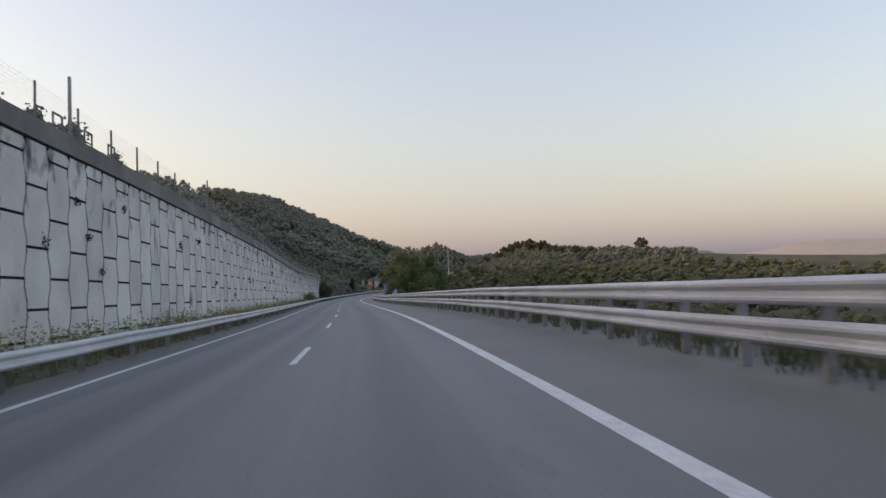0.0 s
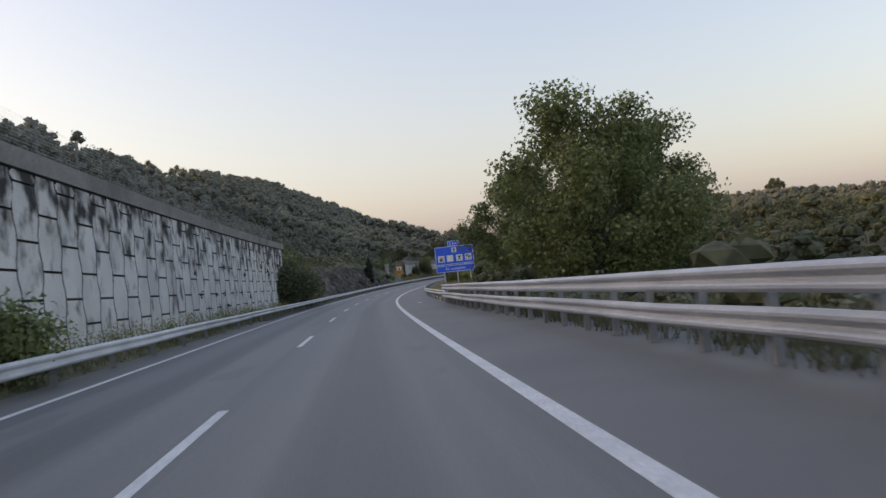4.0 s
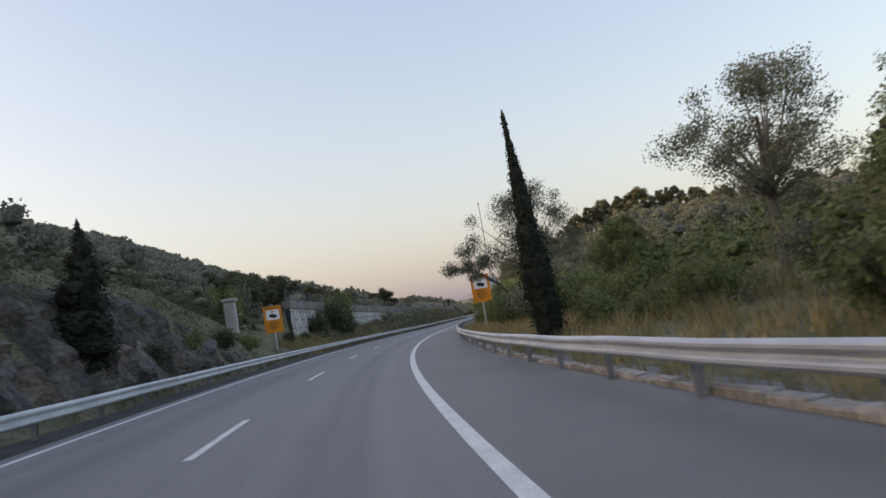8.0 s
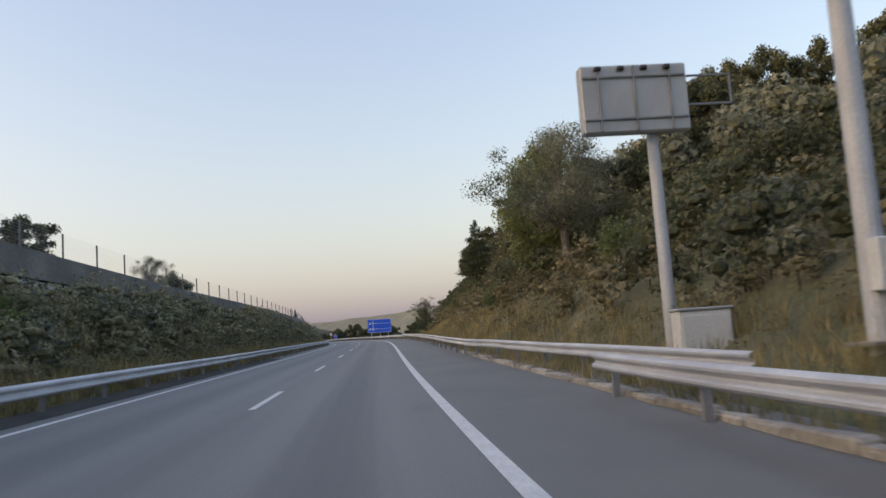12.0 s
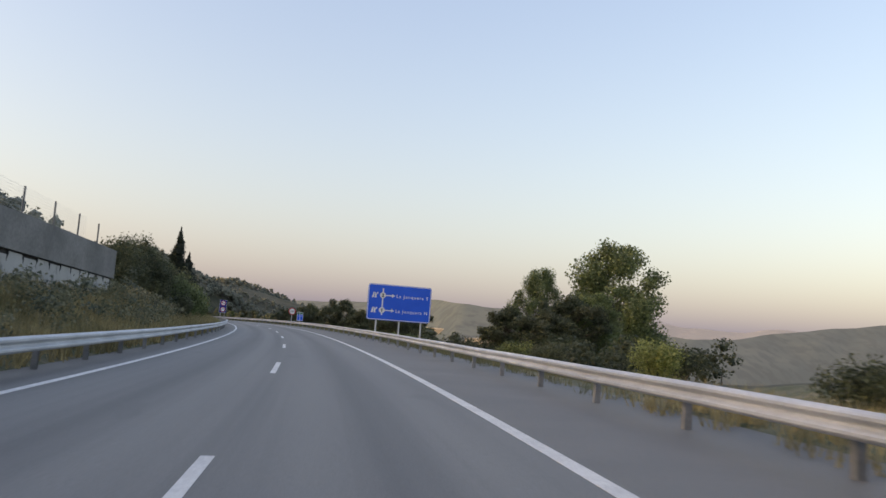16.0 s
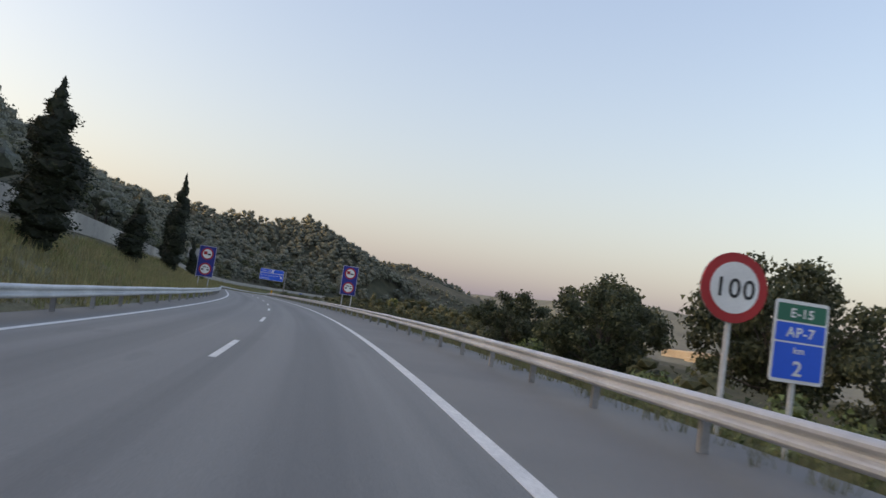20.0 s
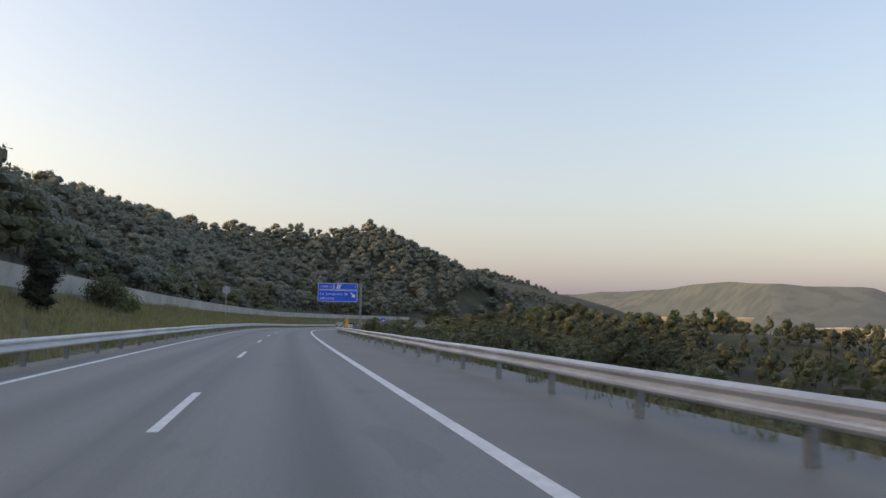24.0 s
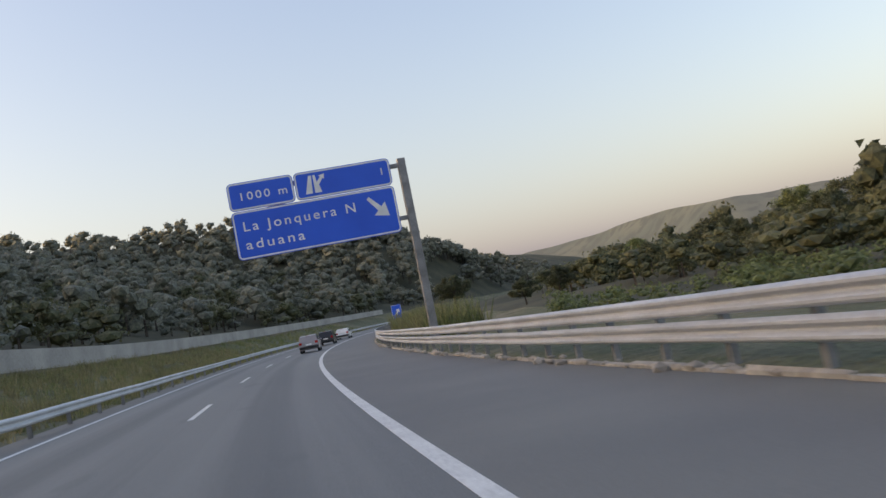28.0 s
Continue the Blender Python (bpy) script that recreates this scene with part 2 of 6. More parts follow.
def foliage(name, a, b, c):
    m, n, links, bsdf = material(name)
    island = n.new("ShaderNodeNewGeometry").outputs["Random Per Island"]
    col = mixed(n, links, island, a, b)
    col = mixed(n, links, ramp(n, links, noise_of(n, links, 0.35, 3), 0.4, 0.65), col, c)
    tuft = ramp(n, links, noise_of(n, links, 3.2, 3), 0.36, 0.64)
    col = mixed(n, links, 1.0, col, mixed(n, links, tuft, (0.72, 0.74, 0.74), (1.38, 1.36, 1.28)), "MULTIPLY")
    obj = n.new("ShaderNodeObjectInfo").outputs["Random"]
    col = mixed(n, links, 1.0, col, mixed(n, links, obj, (0.75, 0.78, 0.75), (1.2, 1.15, 1.05)), "MULTIPLY")
    links.new(col, bsdf.inputs["Base Color"])
    bsdf.inputs["Roughness"].default_value = 0.7
    tr = n.new("ShaderNodeBsdfTranslucent")
    links.new(col, tr.inputs["Color"])
    mix = n.new("ShaderNodeMixShader")
    mix.inputs[0].default_value = 0.3
    links.new(bsdf.outputs[0], mix.inputs[1])
    links.new(tr.outputs[0], mix.inputs[2])
    links.new(mix.outputs[0], n["Material Output"].inputs["Surface"])
    return m


def asphalt_material():
    """Grey asphalt: an oily band along each lane's middle, paler wheel tracks, long streaks and patches."""
    m, n, links, bsdf = material("worn_asphalt")
    across, along = n.new("ShaderNodeAttribute"), n.new("ShaderNodeAttribute")
    across.attribute_name, along.attribute_name = "across", "along"

    def math_node(op, a, b=0.0, c=0.0):
        x = n.new("ShaderNodeMath")
        x.operation = op
        for socket, v in zip(x.inputs, (a, b, c)):
            if isinstance(v, bpy.types.NodeSocket):
                links.new(v, socket)
            else:
                socket.default_value = v
        return x.outputs[0]

    def lane_noise(sx, sy, scale, detail=4):
        v = n.new("ShaderNodeCombineXYZ")
        links.new(math_node("MULTIPLY", across.outputs["Fac"], sx), v.inputs[0])
        links.new(math_node("MULTIPLY", along.outputs["Fac"], sy), v.inputs[1])
        t = n.new("ShaderNodeTexNoise")
        t.inputs["Scale"].default_value, t.inputs["Detail"].default_value = scale, detail
        links.new(v.outputs[0], t.inputs["Vector"])
        return t.outputs["Fac"]

    c = mixed(n, links, ramp(n, links, lane_noise(.3, .05, 1.0, 5), 0.35, 0.65), (0.148, 0.150, 0.145), (0.178, 0.178, 0.167))
    streak = lane_noise(1.6, .012, 1.0, 4)
    c = mixed(n, links, ramp(n, links, streak, 0.48, 0.72), c, (0.116, 0.118, 0.114))
    from_middle = math_node("ABSOLUTE", math_node("SUBTRACT", math_node("ABSOLUTE", across.outputs["Fac"]), 1.75))
    wobble = math_node("MULTIPLY_ADD", lane_noise(.2, .03, 1.0), .5, -.25)
    band = ramp(n, links, math_node("ADD", from_middle, wobble), 0.55, 0.1)
    c = mixed(n, links, math_node("MULTIPLY", band, .55), c, (0.090, 0.092, 0.090))
    track = ramp(n, links, math_node("ABSOLUTE", math_node("SUBTRACT", from_middle, .85)), 0.35, 0.05)
    c = mixed(n, links, math_node("MULTIPLY", track, .35), c, (0.202, 0.203, 0.191))
    patch = ramp(n, links, lane_noise(.9, .22, 1.0, 2), 0.66, 0.69)
    c = mixed(n, links, math_node("MULTIPLY", patch, .35), c, (0.108, 0.11, 0.107))
    grain = noise_of(n, links, 60, 6)
    c = mixed(n, links, 1.0, c, mixed(n, links, ramp(n, links, grain, 0.3, 0.7), (0.75, 0.75, 0.75), (1.2, 1.2, 1.2)), "MULTIPLY")
    links.new(c, bsdf.inputs["Base Color"])
    bsdf.inputs["Roughness"].default_value = 0.62
    bp = n.new("ShaderNodeBump")
    bp.inputs["Strength"].default_value, bp.inputs["Distance"].default_value = 0.25, 0.01
    links.new(grain, bp.inputs["Height"])
    links.new(bp.outputs[0], bsdf.inputs["Normal"])
    return m


def stained_concrete(name, light, streaks, tongues=None):
    """Pale panels with black weathering that runs down in tongues from the wall's top."""
    m, n, links, bsdf = material(name)
    c = mixed(n, links, ramp(n, links, noise_of(n, links, 0.6, 5), 0.35, 0.7), light, tuple(v * 0.78 for v in light))
    run = noise_of(n, links, 1.35, 6, (1.0, 1.0, 0.85))
    if tongues:
        run = ramp(n, links, run, 0.3, 0.7)
        y0, y1, z0, z1 = tongues
        split = n.new("ShaderNodeSeparateXYZ")
        links.new(n.new("ShaderNodeNewGeometry").outputs["Position"], split.inputs[0])
        for out, lo, hi, gain in ((split.outputs["Y"], y0, y1, .32), (split.outputs["Z"], z0, z1, .42)):
            add = n.new("ShaderNodeMath")
            add.operation = "MULTIPLY_ADD"
            links.new(ramp(n, links, out, lo, hi), add.inputs[0])
            add.inputs[1].default_value = gain
            links.new(run, add.inputs[2])
            run = add.outputs[0]
    c = mixed(n, links, ramp(n, links, run, *streaks), c, (0.032, 0.033, 0.033))
    spot = ramp(n, links, noise_of(n, links, 0.55, 3, (1, 1, 0.6)), 0.66, 0.76)
    c = mixed(n, links, spot, c, (0.09, 0.09, 0.085))
    grain = noise_of(n, links, 25, 6)
    c = mixed(n, links, 1.0, c, mixed(n, links, ramp(n, links, grain, 0.25, 0.75), (0.8, 0.8, 0.8), (1.1, 1.1, 1.1)), "MULTIPLY")
    obj = n.new("ShaderNodeObjectInfo").outputs["Random"]
    c = mixed(n, links, 1.0, c, mixed(n, links, obj, (0.88, 0.88, 0.88), (1.08, 1.08, 1.07)), "MULTIPLY")
    links.new(c, bsdf.inputs["Base Color"])
    bsdf.inputs["Roughness"].default_value = 0.9
    bp = n.new("ShaderNodeBump")
    bp.inputs["Strength"].default_value, bp.inputs["Distance"].default_value = 0.35, 0.02
    links.new(grain, bp.inputs["Height"])
    links.new(bp.outputs[0], bsdf.inputs["Normal"])
    return m


def ground_material():
    m, n, links, bsdf = material("dry_ground")
    c = mixed(n, links, ramp(n, links, noise_of(n, links, 0.12, 5), 0.38, 0.62), (0.118, 0.120, 0.068), (0.215, 0.188, 0.118))
    c = mixed(n, links, ramp(n, links, noise_of(n, links, 1.1, 5), 0.45, 0.65), c, (0.098, 0.112, 0.054))
    g = noise_of(n, links, 7, 8)
    c = mixed(n, links, 1.0, c, mixed(n, links, ramp(n, links, g, 0.25, 0.75), (0.6, 0.6, 0.6), (1.3, 1.3, 1.25)), "MULTIPLY")
    links.new(c, bsdf.inputs["Base Color"])
    bsdf.inputs["Roughness"].default_value = 0.95
    bp = n.new("ShaderNodeBump")
    bp.inputs["Strength"].default_value, bp.inputs["Distance"].default_value = 0.8, 0.15
    links.new(g, bp.inputs["Height"])
    links.new(bp.outputs[0], bsdf.inputs["Normal"])
    return m


def rock_material():
    """Dark schist: steep slanting beds, paler broken faces and dark stains."""
    m, n, links, bsdf = material("schist_rock")
    beds = noise_of(n, links, 0.9, 6, (1.0, 1.6, 0.45))
    c = mixed(n, links, ramp(n, links, beds, 0.36, 0.64), (0.052, 0.047, 0.044), (0.150, 0.135, 0.120))
    c = mixed(n, links, ramp(n, links, noise_of(n, links, 0.35, 4), 0.54, 0.68), c, (0.20, 0.172, 0.140))
    c = mixed(n, links, ramp(n, links, noise_of(n, links, 0.5, 5, (1, 1, .4)), 0.56, 0.66), c, (0.030, 0.031, 0.026))
    grain = noise_of(n, links, 5.5, 8)
    c = mixed(n, links, 1.0, c, mixed(n, links, ramp(n, links, grain, 0.3, 0.7), (0.6, 0.6, 0.6), (1.25, 1.25, 1.25)), "MULTIPLY")
    links.new(c, bsdf.inputs["Base Color"])
    bsdf.inputs["Roughness"].default_value = 0.93
    bp = n.new("ShaderNodeBump")
    bp.inputs["Strength"].default_value, bp.inputs["Distance"].default_value = 1.0, 0.16
    links.new(grain, bp.inputs["Height"])
    links.new(bp.outputs[0], bsdf.inputs["Normal"])
    return m


ASPHALT = asphalt_material()
SHOULDER = surface("shoulder_asphalt", (0.144, 0.139, 0.129), (0.174, 0.167, 0.151), 0.3, 50, 0.62, 0, 0.25, 0.25)
# dark gutter asphalt; the shade under the rail is put into its colour
SHADED_GUTTER = surface("shaded_gutter", (0.028, 0.030, 0.028), (0.058, 0.058, 0.052), 0.8, 12, 0.9, 0, 0.3, 0.35)
PAINT = surface("road_paint", (0.62, 0.62, 0.60), (0.74, 0.74, 0.71), 2.0, 25, 0.6, 0, 0.1, 0.35)
GROUND = ground_material()
GALVANISED = surface("galvanised_steel", (0.48, 0.50, 0.52), (0.60, 0.62, 0.64), 0.7, 18, 0.55, 0.2, 0.04, 0.18, vary=0.05)
POST_STEEL = surface("weathered_steel", (0.22, 0.22, 0.22), (0.34, 0.34, 0.34), 1.5, 18, 0.6, 0.4, 0.05, 0.2)
COPING = surface("weathered_coping", (0.15, 0.148, 0.14), (0.25, 0.245, 0.23), 0.4, 9, 0.92, 0, 0.25, 0.3)
KERB_STONE = surface("kerb_concrete", (0.28, 0.26, 0.225), (0.46, 0.43, 0.38), 0.8, 9, 0.9, 0, 0.35, 0.4, vary=0.18)
PANEL = stained_concrete("stained_panel_concrete", (0.68, 0.68, 0.665), (0.94, 1.42), (45, 120, 3.0, 5.2))
PANEL_B = stained_concrete("paler_panel_concrete", (0.52, 0.52, 0.50), (0.60, 0.72))
JOINT = plain("dark_joint", (0.045, 0.045, 0.045), 0.95)
ROCK = rock_material()
SIGN_BLUE = surface("sign_blue", (0.005, 0.105, 0.70), (0.007, 0.125, 0.78), 0.4, 20, 0.4, 0, 0.0, 0.05)
SIGN_PURPLE = surface("sign_deep_blue", (0.012, 0.020, 0.21), (0.016, 0.026, 0.26), 0.4, 20, 0.4, 0, 0.0, 0.05)
SIGN_WHITE = plain("sign_white", (0.83, 0.84, 0.84), 0.45)
SIGN_GREY = plain("sign_back_grey", (0.42, 0.43, 0.43), 0.5, 0.2)
SIGN_RED = plain("sign_red", (0.45, 0.02, 0.025), 0.45)
SIGN_BLACK = plain("sign_black", (0.02, 0.02, 0.022), 0.5)
SIGN_ORANGE = plain("sign_orange", (0.80, 0.27, 0.01), 0.5)
SIGN_GREEN = plain("sign_green", (0.02, 0.16, 0.10), 0.5)
SIGN_YELLOW = plain("sign_yellow", (0.80, 0.55, 0.02), 0.5)
BARK = surface("bark", (0.06, 0.05, 0.04), (0.13, 0.11, 0.09), 2, 15, 0.95, 0, 0.6, 0.35)
DRY_BARK = surface("grey_bark", (0.14, 0.12, 0.10), (0.22, 0.20, 0.17), 2, 15, 0.95, 0, 0.6, 0.3)
LEAF_OAK = foliage("dark_oak_leaves", (0.059, 0.075, 0.044), (0.123, 0.139, 0.077), (0.095, 0.101, 0.057))
# paler and bluer than the oak leaves: distance haze put into the colour
LEAF_HAZED = foliage("hazed_hillside_leaves", (0.126, 0.142, 0.122), (0.212, 0.230, 0.194), (0.158, 0.170, 0.146))
LEAF_ASH = foliage("green_leaves", (0.108, 0.143, 0.063), (0.202, 0.251, 0.105), (0.155, 0.179, 0.081))
LEAF_LIGHT = foliage("yellow_green_leaves", (0.151, 0.187, 0.062), (0.282, 0.300, 0.108), (0.180, 0.194, 0.074))
LEAF_GREY = foliage("grey_green_leaves", (0.131, 0.146, 0.108), (0.246, 0.254, 0.200), (0.154, 0.169, 0.123))
LEAF_CYPRESS = foliage("cypress_leaves", (0.010, 0.017, 0.010), (0.030, 0.040, 0.020), (0.016, 0.024, 0.013))
LEAF_PINE = foliage("pine_needles", (0.034, 0.050, 0.026), (0.078, 0.096, 0.046), (0.048, 0.060, 0.030))
LEAF_BROWN = foliage("olive_brown_scrub", (0.140, 0.136, 0.082), (0.245, 0.228, 0.138), (0.190, 0.162, 0.098))
LEAF_PALE = foliage("pale_dry_scrub", (0.196, 0.190, 0.121), (0.356, 0.328, 0.218), (0.253, 0.236, 0.144))
GRASS_DRY = foliage("dry_grass", (0.300, 0.236, 0.122), (0.490, 0.396, 0.215), (0.215, 0.192, 0.100))
GRASS_OLIVE = foliage("olive_weeds", (0.105, 0.110, 0.058), (0.185, 0.180, 0.100), (0.150, 0.140, 0.080))
GRASS_GREEN = foliage("green_grass", (0.125, 0.165, 0.062), (0.255, 0.275, 0.115), (0.315, 0.275, 0.150))
RUBBER = plain("tyre_rubber", (0.018, 0.018, 0.018), 0.8)
GLASS_DARK = plain("car_glass", (0.02, 0.022, 0.025), 0.08)
LAMP_RED = plain("tail_lamp_red", (0.42, 0.015, 0.015), 0.25)
CHROME = plain("wheel_metal", (0.5, 0.5, 0.5), 0.3, 0.8)


# ---- mesh helpers ----
def grid_mesh(name, rows, cols, pts, flip=False):
    """A sheet of rows x cols points."""
    i = np.arange(rows * cols).reshape(rows, cols)
    q = np.stack([i[:-1, :-1], i[:-1, 1:], i[1:, 1:], i[1:, :-1]], -1).reshape(-1, 4)
    return quads_mesh(name, pts, q[:, ::-1] if flip else q)


def quads_mesh(name, pts, quads):
    pts, quads = np.asarray(pts, float), np.asarray(quads, np.int32)
    me = bpy.data.meshes.new(name)
    me.vertices.add(len(pts))
    me.vertices.foreach_set("co", pts.ravel())
    me.loops.add(quads.size)
    me.loops.foreach_set("vertex_index", quads.ravel())
    me.polygons.add(len(quads))
    me.polygons.foreach_set("loop_start", np.arange(0, quads.size, quads.shape[1], dtype=np.int32))
    me.polygons.foreach_set("use_smooth", np.zeros(len(quads), bool))
    me.update(calc_edges=True)
    me.validate()
    return me


def sweep_mesh(name, profile, stations, closed=True, base=None, shift=None):
    """Draws a profile of (u, z) along the road. base: the height to which z is added, by s and u."""
    profile = np.asarray(profile, float)
    stations = np.asarray(stations, float)
    k, n = len(profile), len(stations)
    s = np.repeat(stations, k)
    u, z = np.tile(profile[:, 0], n), np.tile(profile[:, 1], n)
    if shift is not None:
        u = u + shift(s)
    if base is not None:
        z = z + base(s, u)
    pts = place(s, u, z)
    i = np.arange(n * k).reshape(n, k)
    if closed:
        i = np.concatenate([i, i[:, :1]], 1)
    q = np.stack([i[:-1, :-1], i[1:, :-1], i[1:, 1:], i[:-1, 1:]], -1).reshape(-1, 4)
    me = quads_mesh(name, pts, q)
    if closed:
        bm = bmesh.new()
        bm.from_mesh(me)
        bm.verts.ensure_lookup_table()
        for start in (0, (n - 1) * k):
            bm.faces.new([bm.verts[start + j] for j in range(k)])
        bmesh.ops.recalc_face_normals(bm, faces=bm.faces)
        bm.to_mesh(me)
        bm.free()
    return me


def made(name, me, mat, parent=None, label="", matrix=None):
    ob = new(name, me)
    if mat is not None and not me.materials:
        me.materials.append(mat)
    if parent is not None:
        ob.parent = parent
    if matrix is not None:
        ob.matrix_basis = matrix
    if label:
        tagged(ob, label)
    return ob


def part(name, bm, mat, parent, label="", matrix=None):
    me = bpy.data.meshes.new(name)
    bm.to_mesh(me)
    bm.free()
    return made(name, me, mat, parent, label, matrix)


def smooth(ob):
    ob.data.polygons.foreach_set("use_smooth", np.array([len(p.vertices) <= 4 for p in ob.data.polygons]))
    return ob


def box(w, d, h, at=(0, 0, 0), bevel=0.01):
    bm = bmesh.new()
    bmesh.ops.create_cube(bm, size=1, matrix=Matrix.Translation(at) @ Matrix.Diagonal((w, d, h, 1)))
    if bevel:
        bmesh.ops.bevel(bm, geom=list(bm.edges), offset=bevel, segments=1, affect="EDGES")
    return bm


def tube(r0, r1, length, sides=12, at=(0, 0, 0)):
    bm = bmesh.new()
    bmesh.ops.create_cone(bm, cap_ends=True, segments=sides, radius1=r0, radius2=r1, depth=length, matrix=Matrix.Translation((at[0], at[1], at[2] + length / 2)))
    return bm


def plate(w, h, r, depth, at=(0, 0, 0), seg=5):
    """An upright board with rounded corners that faces -y, its middle at `at`."""
    bm = bmesh.new()
    ring = []
    for cx, cz, a0 in ((w / 2 - r, h / 2 - r, 0), (-w / 2 + r, h / 2 - r, 90), (-w / 2 + r, -h / 2 + r, 180), (w / 2 - r, -h / 2 + r, 270)):
        for i in range(seg + 1):
            a = radians(a0 + 90 * i / seg)
            ring.append((at[0] + cx + r * math.cos(a), at[2] + cz + r * math.sin(a)))
    return extruded(bm, ring, at[1], depth)


def extruded(bm, ring, y, depth):
    front = [bm.verts.new((x, y - depth / 2, z)) for x, z in ring]
    back = [bm.verts.new((x, y + depth / 2, z)) for x, z in ring]
    bm.faces.new(front)
    bm.faces.new(back[::-1])
    for i in range(len(ring)):
        j = (i + 1) % len(ring)
        bm.faces.new((front[i], back[i], back[j], front[j]))
    bmesh.ops.recalc_face_normals(bm, faces=bm.faces)
    return bm


def disc(r, depth, at=(0, 0, 0), n=28):
    return extruded(bmesh.new(), [(at[0] + r * math.cos(2 * math.pi * i / n), at[2] + r * math.sin(2 * math.pi * i / n)) for i in range(n)], at[1], depth)


def shape(points, depth, at=(0, 0, 0)):
    return extruded(bmesh.new(), [(at[0] + x, at[2] + z) for x, z in points], at[1], depth)


_letters = {}


def lettering(text, size, mat, parent, at, name="lettering", align="LEFT", weight=0.004, width=None):
    key = (text, size, align, mat.name, width)
    if key not in _letters:
        cu = bpy.data.curves.new("letters", "FONT")
        cu.body, cu.size, cu.align_x, cu.extrude, cu.offset = text, size, align, 0.004, weight
        cu.space_character = 1.3 if width else 1.12
        ob = bpy.data.objects.new("letters", cu)
        scene.collection.objects.link(ob)
        bpy.context.view_layer.update()
        me = bpy.data.meshes.new_from_object(ob.evaluated_get(bpy.context.evaluated_depsgraph_get()))
        bpy.data.objects.remove(ob)
        me.materials.clear()
        if width:
            me.transform(Matrix.Diagonal((width / max(v.co.x for v in me.vertices), 1, 1, 1)))
        _letters[key] = me
    return made(name, _letters[key], mat, parent, matrix=Matrix.Translation(at) @ pose(0, 0, 0, 90, 0, 0))


def thing(name, label, category, matrix=None, group="", kind=""):
    ob = new(name)
    ob.empty_display_size = 0.3
    if matrix is not None:
        ob.matrix_basis = matrix
    return tagged(ob, label, category, group, kind)


def standing(s, u, z=None, turn=0.0):
    """A pose on the land that faces back along the road, its x to the right."""
    p = land(s, u)[0]
    if z is not None:
        p = place(s, u, z)
    return pose(*p, 0, 0, math.degrees(float(heading(s))) + turn)


# ---- ground, road, shoulders, lines ----
def build_ground():
    ss = np.arange(-200, 1541, 5.0)
    uu = np.r_[-430, -415, -330, -250, -190, -150, -120, -95, -89.9, -76, -62, -50, -40, -32, -26, -21, -17, -14.5, -12.9, -11, -9.6, -8.95, -8.65, -7.8, -6.95, -6.65, -5.8, EDGE_L,
               -2, 2, 5, EDGE_R, 8.2, 9.1, 10.3, 11.6, 13.5, 15.6, 18, 21, 25, 30, 36, 43, 52, 60, 68, 85, 105, 130, 165, 207, 290, 400, 415]
    s, u = np.meshgrid(ss, uu, indexing="ij")
    pts = land(s, u).reshape(len(ss), len(uu), 3)
    pts[:, 0, 2] -= 60
    pts[:, -1, 2] -= 30
    me = grid_mesh("ground", len(ss), len(uu), pts.reshape(-1, 3))
    me.materials.append(GROUND)
    me.materials.append(FLOOR)
    mid = (uu[:-1] + uu[1:]) / 2
    wooded = np.tile((mid < -15.5) | (mid > 17), len(ss) - 1)
    me.polygons.foreach_set("material_index", wooded.astype(np.int32))
    ob = smooth(made("ground", me, GROUND))
    tagged(ob, "dry grassy roadside land rising into scrubby slopes", "ground", kind="structure")
    n = 41
    xs, ys = np.meshgrid(np.linspace(-4200, 4200, n), np.linspace(-3500, 4800, n), indexing="ij")
    z = -36 + 3 * rough_noise(np.stack([xs.ravel(), ys.ravel()], -1), 700)
    valley = smooth(made("valley_ground", grid_mesh("valley_ground", n, n, np.stack([xs.ravel(), ys.ravel(), z], -1)), VALLEY))
    tagged(valley, "hazy green valley floor reaching the horizon", "ground", kind="structure")


FLOOR = surface("leafy_floor", (0.032, 0.036, 0.018), (0.075, 0.07, 0.036), 0.12, 2.0, 0.95, 0, 0.6, 0.4)
VALLEY = surface("valley_fields", (0.055, 0.074, 0.038), (0.27, 0.215, 0.115), 0.012, 0.2, 0.95, 0, 0.0, 0.25)
S_ALL = np.arange(-190, 1521, 4.0)


